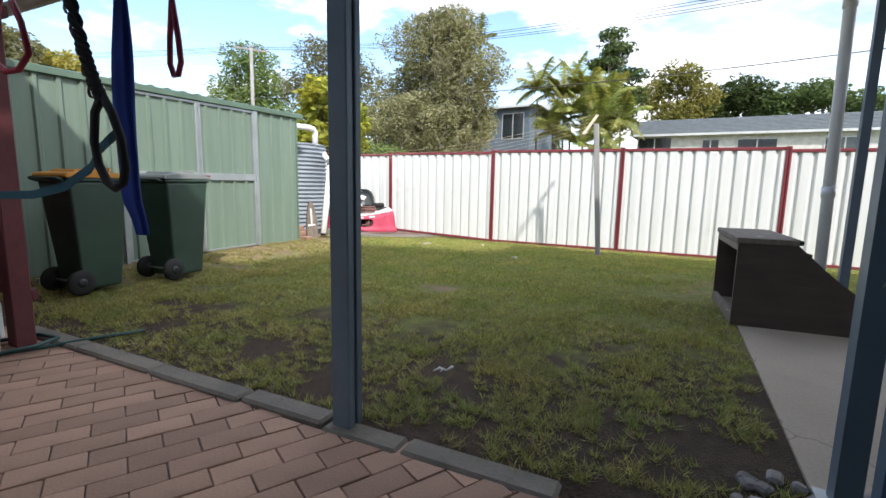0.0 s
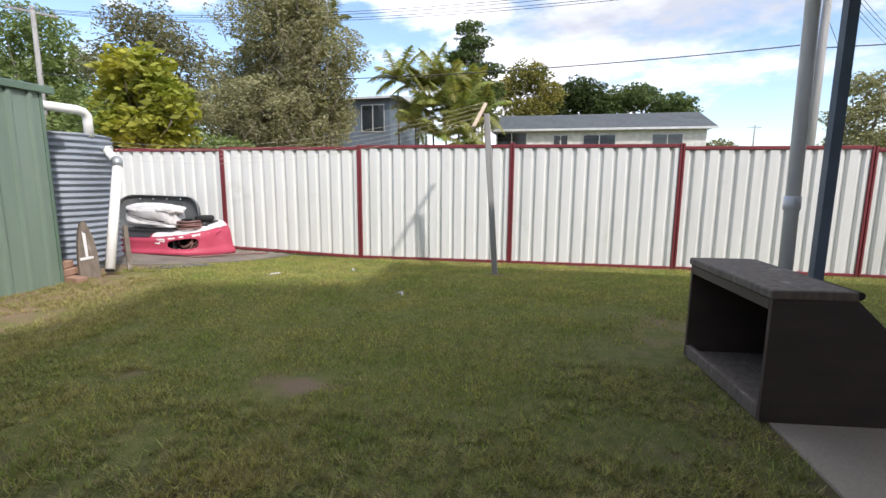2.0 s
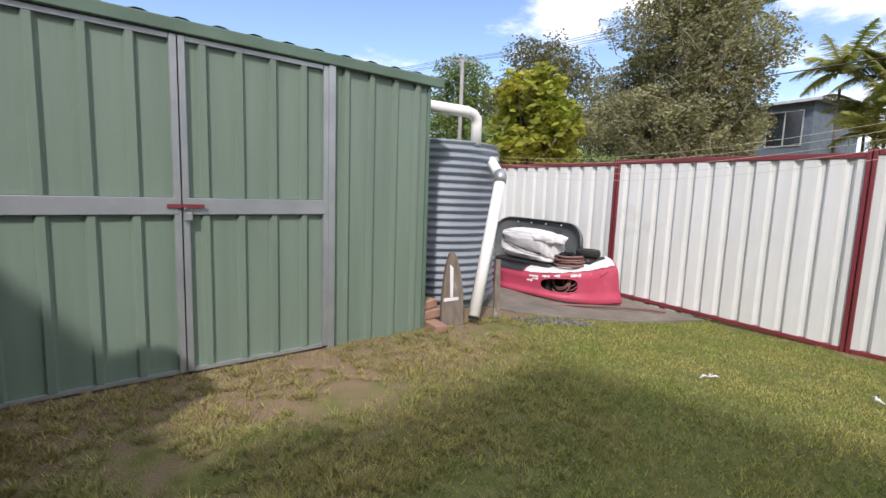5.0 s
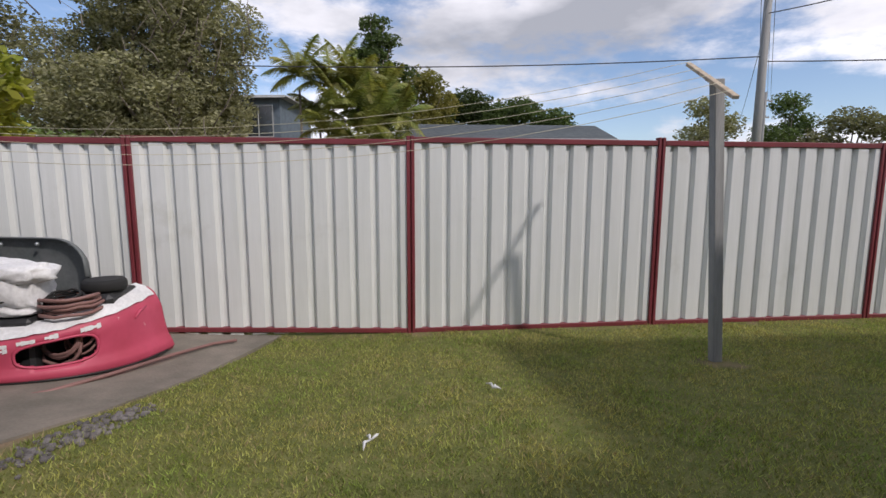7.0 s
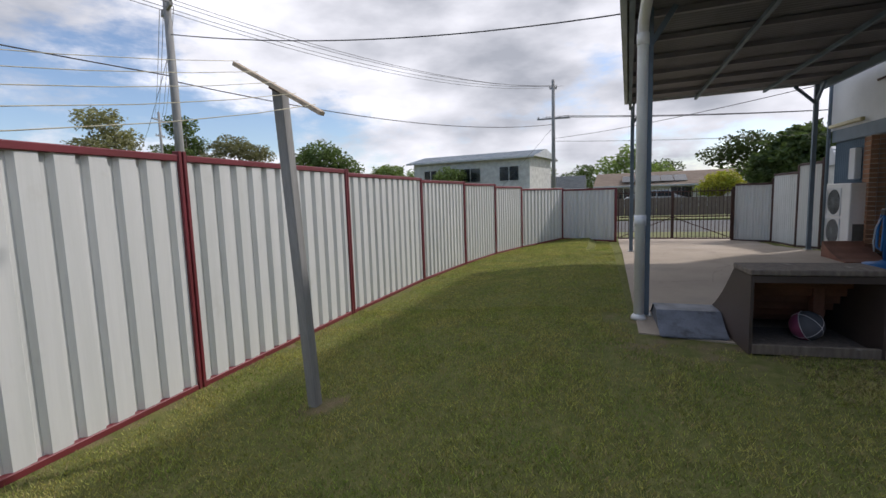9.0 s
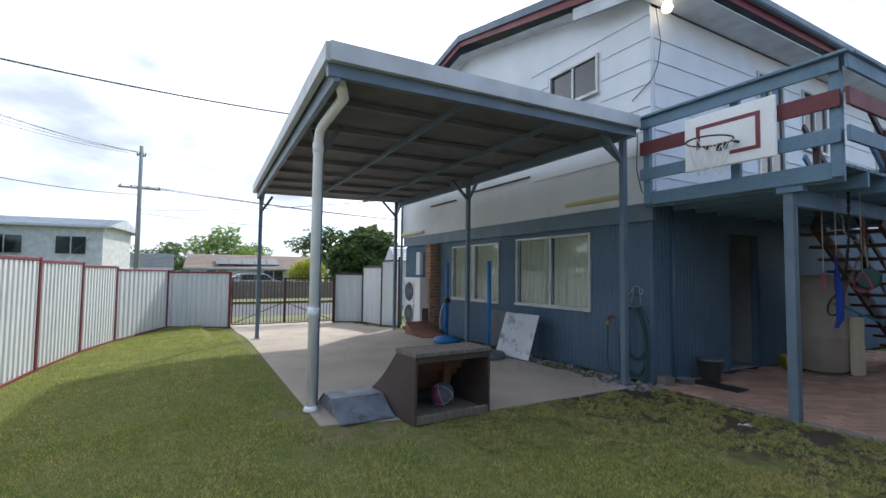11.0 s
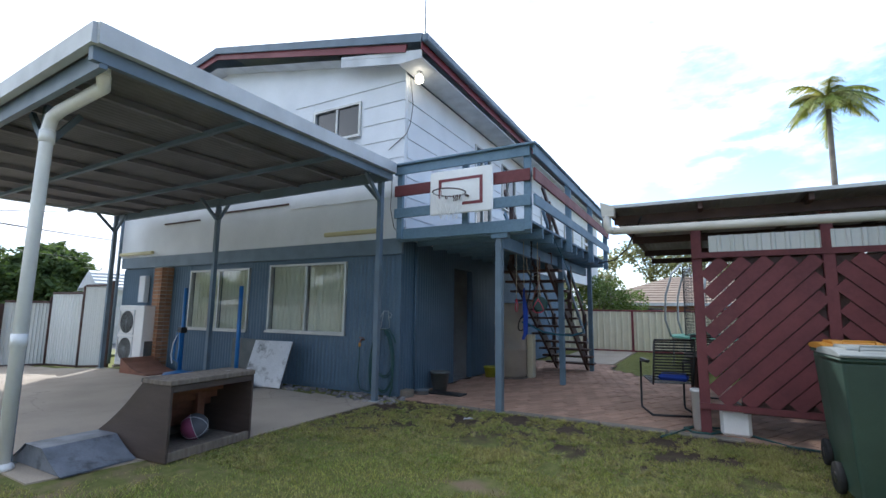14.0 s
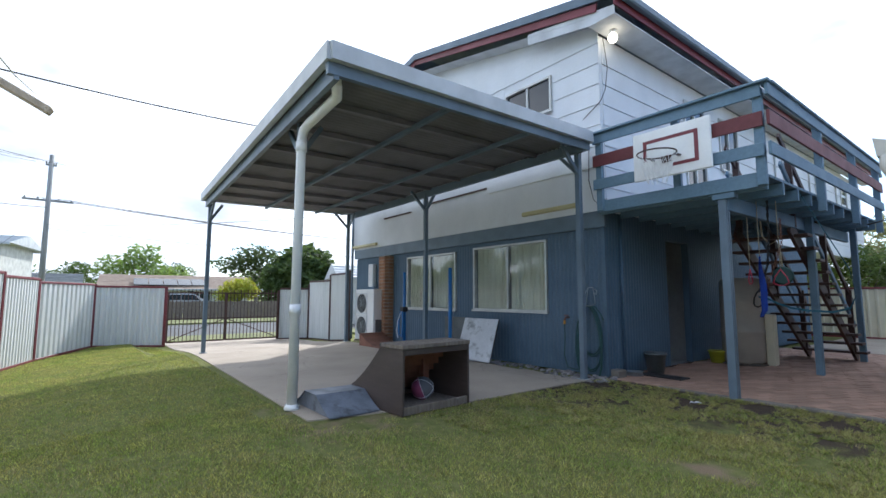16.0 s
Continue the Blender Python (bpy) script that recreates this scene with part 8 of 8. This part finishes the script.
def far_car():
    t = thing("parked_car", "silver hatchback parked behind the paling fence across the street", "car", (28.4, 1.0, -0.12), 90)
    prof = [(-2.0, 0.25), (-2.05, 0.6), (-1.9, 0.85), (-1.1, 0.95), (-0.55, 1.38), (0.9, 1.42), (1.75, 0.98), (2.0, 0.9), (2.05, 0.4), (1.95, 0.25)]
    bm = B(); prism(bm, prof, -0.82, 0.82)
    bmesh.ops.bevel(bm, geom=[e for e in bm.edges], offset=0.06, segments=2, affect="EDGES")
    part("body", bm, M["light_white"], t, "silver body")
    for y in (-0.83, 0.83):
        for a, b in ((-0.5, 0.15), (0.22, 0.95)):
            bm = B(); prism(bm, [(a - (0.35 if a < 0 else 0), 1.0), (b, 1.0), (b, 1.32), (a, 1.32)], min(y, y * 1.005), max(y, y * 1.005))
            part("side_window", bm, M["darkglass"], t)
        for x in (-1.25, 1.25):
            w = lathe_part("wheel", [(0.1, -0.09), (0.30, -0.09), (0.32, -0.06), (0.32, 0.06), (0.30, 0.09), (0.1, 0.09)], M["rubber"], t, "black tyre", 20, pose(x, y * 0.93, 0.32, 90))
            lathe_part("hubcap", [(0.02, -0.095), (0.19, -0.095), (0.19, 0.095), (0.02, 0.095)], M["light_white"], w, "silver hubcap", 14, pose(x, y * 0.93, 0.32, 90))


far_car()


def power_pole(x, y, h, arm, seed, arm2=None):
    t = thing("power_pole", "weathered timber power pole with a cross-arm", "power pole", (x, y, -0.3), group="power poles along the streets")
    bm = B(); tube(bm, [(0, 0, 0), (0.02, 0, h)], [0.16, 0.11], 10)
    part("pole", bm, M["pole"], t, "round grey pole")
    for k, (z, l, a) in enumerate(arm):
        c, s = math.cos(radians(a)) * l / 2, math.sin(radians(a)) * l / 2
        bm = B(); beam(bm, (-c, -s, z), (c, s, z), 0.09, 0.11)
        ar = part("crossarm", bm, M["pole"], t, "timber cross-arm")
        for f in (-0.9, -0.4, 0.4, 0.9):
            lathe_part("insulator", [(0.03, 0), (0.045, 0.05), (0.03, 0.12)], M["tarp_dark"], ar, "", 8, pose(c * f, s * f, z + 0.055))
    return t


power_pole(8.0, 17.6, 8.2, [(7.75, 1.25, 60)], 1)
power_pole(31.1, 7.7, 9.6, [(9.0, 0.5, 100), (6.9, 2.3, 95)], 2)
power_pole(-27.6, 23.2, 10.4, [(10.1, 2.2, 60)], 3)
power_pole(33.0, 47.0, 11.0, [(10.2, 2.4, 20), (8.6, 1.6, 20)], 4)
power_pole(22.0, 75.0, 10.6, [(10.2, 2.4, 10)], 5)
power_pole(40.0, 95.0, 11.0, [(10.6, 2.4, 10)], 6)


def wires():
    def sag(a, b, s, r=0.012, n=20):
        pts = []
        for i in range(n + 1):
            f = i / n
            p = Vector(a).lerp(Vector(b), f); p.z -= 4 * s * f * (1 - f)
            pts.append(p)
        bm = B(); tube(bm, pts, r, 4, cap=False)
        solo("power_line", bm, M["wire"], "thin dark overhead power line", "power line", group="power lines overhead")
    for dx, dz in ((-0.7, 0), (-0.3, 0.02), (0.3, 0.02), (0.7, 0)):
        sag((8.0 + dx * 0.42, 17.6 + dx * 0.66, 7.6), (-27.6 + dx * 0.5, 23.2 + dx * 0.8, 9.9), 0.9, 0.011, 26)
        sag((8.0 + dx * 0.42, 17.6 + dx * 0.66, 7.6), (31.1, 7.7 + dx, 8.8 if abs(dx) > 0.5 else 8.9), 0.8, 0.010)
        sag((31.1, 7.7 + dx, 6.75), (34.0, -40 + dx, 7.0), 1.0, 0.012)
        sag((-27.6, 23.2 + dx * 0.8, 9.9), (-60, 6 + dx, 9.5), 0.8, 0.012)
        sag((33.0, 47.0 + dx, 10.0), (8.0, 17.6 + dx * 0.42, 7.5), 0.7, 0.010)
    sag((8.0, 17.6, 5.4), (-27.6, 23.2, 6.6), 0.7, 0.018, 26)
    sag((8.0, 17.6, 5.25), (31.1, 7.7, 6.2), 0.7, 0.018)
    sag((8.0, 17.6, 6.7), (7.5, 0.3, 5.3), 0.6, 0.016)
    sag((8.0, 17.6, 6.3), (20.0, 34.0, 5.0), 0.2, 0.010)
    sag((31.1, 7.7, 5.2), (9.0, -7.5, 5.0), 0.4, 0.014)
    sag((31.1, 7.7, 5.0), (30.0, -30.0, 4.8), 0.6, 0.014)
    sag((31.1, 7.7, 6.0), (24.0, 12.0, -0.3), 0.0, 0.010)


wires()


# ---- kerb, pavers, stones ----
def build_kerb():
    xs = [-4.25, -3.55, -2.85, -2.2, -1.72, -1.35, -0.75]
    rnd = random.Random(9)
    t = thing("kerb", "worn concrete mowing kerb along the patio edge", "kerb", (0, 0, 0), kind="structure")
    for i, (a, b) in enumerate(zip(xs, xs[1:])):
        dy = rnd.uniform(-0.01, 0.01)
        bm = B(); box(bm, a + 0.006, b - 0.006, 0.07 + dy, 0.185 + dy, -0.05, 0.022 - (0.012 if i > 3 else 0), 0.012)
        part("kerb_stone", bm, M["kerb"], t)


build_kerb()


def in_patio(x, y):
    return -6.3 < x < -0.03 and -6.4 < y < 0.055 and not (x < -2.0 and y < min(-4.1, -5.6 + (-2.0 - x) * 1.41))


def build_pavers():
    base = B()
    rim = [(-6.3, 0.066), (-6.3, -4.15), (-3.1, -4.15), (-2.05, -5.6), (-2.05, -6.5), (-0.02, -6.5), (-0.02, 0.066)]
    lo, hi = [base.verts.new((x, y, -0.06)) for x, y in rim], [base.verts.new((x, y, -0.010)) for x, y in rim]
    base.faces.new(hi); base.faces.new(lo[::-1])
    for k in range(len(rim)):
        base.faces.new((lo[k], lo[(k + 1) % len(rim)], hi[(k + 1) % len(rim)], hi[k]))
    bed = solo("patio", base, M["joint"], "red clay paver patio in running rows", "patio", "structure")
    th = radians(61)
    d, s = Vector((math.cos(th), math.sin(th), 0)), Vector((-math.sin(th), math.cos(th), 0))
    L, W = 0.232, 0.116
    bm = B(); box(bm, -L / 2 + 0.0022, L / 2 - 0.0022, -W / 2 + 0.0022, W / 2 - 0.0022, -0.012, 0.0, 0.003)
    me = mesh_of("brick", bm, M["paver"])
    rnd = random.Random(6)
    spots = []
    for j in range(-70, 70):
        for i in range(-45, 45):
            c = d * ((i + 0.5 * (j % 2)) * L) + s * (j * W)
            c.x += -2.5; c.y += -2.5
            if in_patio(c.x, c.y):
                spots.append(c)
    spots.sort(key=lambda c: (c.x + 1.9) ** 2 * 0.5 + (c.y + 0.3) ** 2)
    for c in spots[:300]:
        ob = new("brick", me)
        ob.parent = bed
        ob.matrix_basis = pose(c.x, c.y, rnd.uniform(-0.003, 0.003), rnd.uniform(-0.6, 0.6), rnd.uniform(-0.6, 0.6), 61 + rnd.uniform(-0.8, 0.8))
    verts, faces = [], []
    for c in spots[300:]:
        z = rnd.uniform(-0.003, 0.002)
        tilt = rnd.uniform(-0.002, 0.002)
        k = len(verts)
        for zz in (z - 0.012, z):
            for a, b in ((-1, -1), (1, -1), (1, 1), (-1, 1)):
                p = c + d * (a * (L / 2 - 0.004)) + s * (b * (W / 2 - 0.004))
                verts.append((p.x, p.y, zz + tilt * a))
        faces += [(k + 4, k + 5, k + 6, k + 7), (k, k + 1, k + 5, k + 4), (k + 1, k + 2, k + 6, k + 5), (k + 2, k + 3, k + 7, k + 6), (k + 3, k, k + 4, k + 7)]
    # bricks cut along the kerb
    for j in range(-70, 70):
        for i in range(-45, 45):
            c = d * ((i + 0.5 * (j % 2)) * L) + s * (j * W)
            c.x += -2.5; c.y += -2.5
            if not (-6.3 < c.x < -0.03 and 0.055 <= c.y < 0.21):
                continue
            poly = [c + d * (a * (L / 2 - 0.003)) + s * (b * (W / 2 - 0.003)) for a, b in ((-1, -1), (1, -1), (1, 1), (-1, 1))]
            cut = []
            for p, q in zip(poly, poly[1:] + poly[:1]):
                if p.y < 0.066:
                    cut.append(p)
                if (p.y < 0.066) != (q.y < 0.066):
                    cut.append(p.lerp(q, (0.066 - p.y) / (q.y - p.y)))
            if len(cut) < 3:
                continue
            k, m = len(verts), len(cut)
            for zz in (-0.012, -0.001):
                verts.extend((p.x, p.y, zz) for p in cut)
            faces.append(tuple(range(k + m, k + 2 * m)))
            faces += [(k + a, k + (a + 1) % m, k + m + (a + 1) % m, k + m + a) for a in range(m)]
    me2 = bpy.data.meshes.new("bricks")
    me2.from_pydata(verts, [], faces)
    me2.materials.append(M["paver"])
    ob = new("bricks", me2); ob.parent = bed
    tagged(ob, "further clay pavers", kind="stuff")


build_pavers()


def wall_stones():
    rnd = random.Random(12)
    bm = B()
    for i in range(230):
        x = rnd.uniform(0.1, 3.6); y = rnd.uniform(0.06, 0.42)
        if rnd.random() < 0.3:
            x, y = rnd.uniform(-0.25, 0.7), rnd.uniform(0.05, 0.55)
        s = rnd.uniform(0.012, 0.038)
        box(bm, -s, s, -s * 0.8, s * 0.8, -s * 0.4, s * 0.6, s * 0.35, pose(x, y, 0.0 + s * 0.2, rnd.uniform(-20, 20), rnd.uniform(-20, 20), rnd.uniform(0, 180)))
    solo("stones", bm, M["gravel"], "loose stones and litter along the foot of the blue wall", "stones", "stuff")


wall_stones()


# ---- grass ----
def grass():
    rnd = np.random.RandomState(5)
    def field(n, x0, x1, y0, y1, h0, h1, seed_mask=True, spread=0.03):
        x = rnd.uniform(x0, x1, n); y = rnd.uniform(y0, y1, n)
        bare = np.array([bare_amount(a, b) for a, b in zip(x, y)])
        clump = np.array([noise.noise(Vector((a * 3.1, b * 3.1, 0.3))) for a, b in zip(x, y)])
        keep = rnd.uniform(0, 1, n) > (bare * 1.9 - clump * (0.35 + 1.6 * bare) - 0.12)
        keep &= ~((x > 0.0) & (y < 4.24) & (y > -0.1))
        keep &= ~((x < -5.65) & (y < 4.75)) & ~((x < -5.75) & (y < 7.4))
        keep &= ~((x < -5.0) & (y > 5.2) & (y < 7.5) & (x < -5.45 + (y - 5.75) * 0.35))
        return x[keep], y[keep], bare[keep], clump[keep]
    fields = [field(370000, -5.9, 1.2, 0.14, 7.5, 0, 0), field(110000, 1.0, 10.4, 4.2, 7.3, 0, 0), field(9000, -5.9, -3.8, 0.12, 1.4, 0, 0)]
    x = np.concatenate([f[0] for f in fields]); y = np.concatenate([f[1] for f in fields]); bare = np.concatenate([f[2] for f in fields]); cl = np.concatenate([f[3] for f in fields])
    # keep inside the bent fence line
    lim = np.interp(x, [-8.5, -6.1, 1.05, 3.36, 5.28, 7.0, 8.68, 10.45], [7.42, 7.43, 7.44, 7.36, 7.15, 6.87, 6.50, 5.55])
    ok = y < lim
    x, y, bare, cl = x[ok], y[ok], bare[ok], cl[ok]
    z = np.array([ground_z(a, b) for a, b in zip(x, y)])
    n = len(x)
    h = rnd.uniform(0.009, 0.024, n) * (1 + 0.5 * np.clip(bare, 0, 1)) * (1 + 0.6 * np.clip(cl, -0.3, 0.6))
    a = rnd.uniform(0, 2 * np.pi, n)
    w = rnd.uniform(0.0022, 0.0042, n)
    lx, ly = np.cos(a) * h * rnd.uniform(0.3, 1.3, n), np.sin(a) * h * rnd.uniform(0.3, 1.3, n)
    b = rnd.uniform(0, 2 * np.pi, n)
    wx, wy = np.cos(b) * w, np.sin(b) * w
    v = np.stack([x - wx, y - wy, z - 0.003, x + wx, y + wy, z - 0.003, x + lx, y + ly, z + h], 1).reshape(-1, 3)
    # coarse splayed tufts where the lawn is thin
    tx, ty = np.concatenate([rnd.uniform(-4.6, 0.05, 7000), rnd.uniform(-5.72, -3.9, 5200)]), np.concatenate([rnd.uniform(0.2, 3.2, 7000), rnd.uniform(0.3, 5.1, 5200)])
    tb = np.array([bare_amount(p, q) for p, q in zip(tx, ty)])
    tc = np.array([noise.noise(Vector((p * 2.3, q * 2.3, 4.0))) for p, q in zip(tx, ty)])
    ok = (tb > 0.14) & (rnd.uniform(0, 1, len(tx)) < 0.95 + 1.4 * tc - 0.35 * tb) & (tc > -0.30) & ~((tx > -0.06) & (ty < 4.2)) & (np.hypot(tx + 2.41, (ty - 2.62) * 1.6) > 0.4)
    tx, ty = tx[ok], ty[ok]
    m = 30
    bx, by = np.repeat(tx, m) + rnd.normal(0, 0.012, len(tx) * m), np.repeat(ty, m) + rnd.normal(0, 0.012, len(tx) * m)
    bz = np.array([ground_z(p, q) for p, q in zip(bx, by)])
    size = np.repeat(rnd.uniform(0.6, 1.25, len(tx)), m)
    ba, bl, bh = rnd.uniform(0, 2 * np.pi, len(bx)), rnd.uniform(0.015, 0.058, len(bx)) * size, rnd.uniform(0.010, 0.036, len(bx)) * size
    bw = rnd.uniform(0.0016, 0.0030, len(bx))
    tv = np.stack([bx - bw * np.sin(ba), by + bw * np.cos(ba), bz - 0.002, bx + bw * np.sin(ba), by - bw * np.cos(ba), bz - 0.002, bx + bl * np.cos(ba), by + bl * np.sin(ba), bz + bh], 1).reshape(-1, 3)
    v = np.concatenate([v, tv])
    n = len(v) // 3
    x, y, bare = np.concatenate([x, bx]), np.concatenate([y, by]), np.concatenate([bare, np.full(len(bx), 0.5)])
    dry = rnd.uniform(0, 1, n) < (0.13 + 0.42 * np.clip(bare, 0, 1) + 0.35 * np.clip((-4.4 - x) / 1.0, 0, 1) * (y < 4.8))
    for name, sel, mat, lab in (("grass", ~dry, M["blade"], "short green lawn blades in uneven clumps"), ("dry_grass", dry, M["straw"], "dry straw-coloured blades among the lawn")):
        vv = v.reshape(-1, 9)[sel].reshape(-1, 3)
        m = len(vv) // 3
        me = bpy.data.meshes.new(name)
        me.vertices.add(len(vv)); me.vertices.foreach_set("co", vv.ravel())
        me.loops.add(m * 3); me.loops.foreach_set("vertex_index", np.arange(m * 3))
        me.polygons.add(m); me.polygons.foreach_set("loop_start", np.arange(m) * 3)
        me.update(calc_edges=True)
        me.materials.append(mat)
        tagged(new(name, me), lab, "grass", kind="stuff")
    # fallen twigs and pale leaves
    rr = random.Random(14)
    bm = B()
    for (x0, y0) in ((-4.02, 5.29), (-2.3, 4.6), (-3.3, 5.9), (-1.5, 0.8)):
        for k in range(3):
            a = rr.uniform(0, 6.3); l = rr.uniform(0.03, 0.09)
            zz = ground_z(x0, y0) + 0.025
            tube(bm, [(x0, y0, zz), (x0 + l * 0.5 * math.cos(a), y0 + l * 0.5 * math.sin(a), zz + 0.012), (x0 + l * math.cos(a + 0.3), y0 + l * math.sin(a + 0.3), zz)], [0.004, 0.009, 0.002], 4)
    solo("leaf_litter", bm, M["canvas"], "a few pale curled leaves on the lawn", "leaf litter", "stuff")


grass()
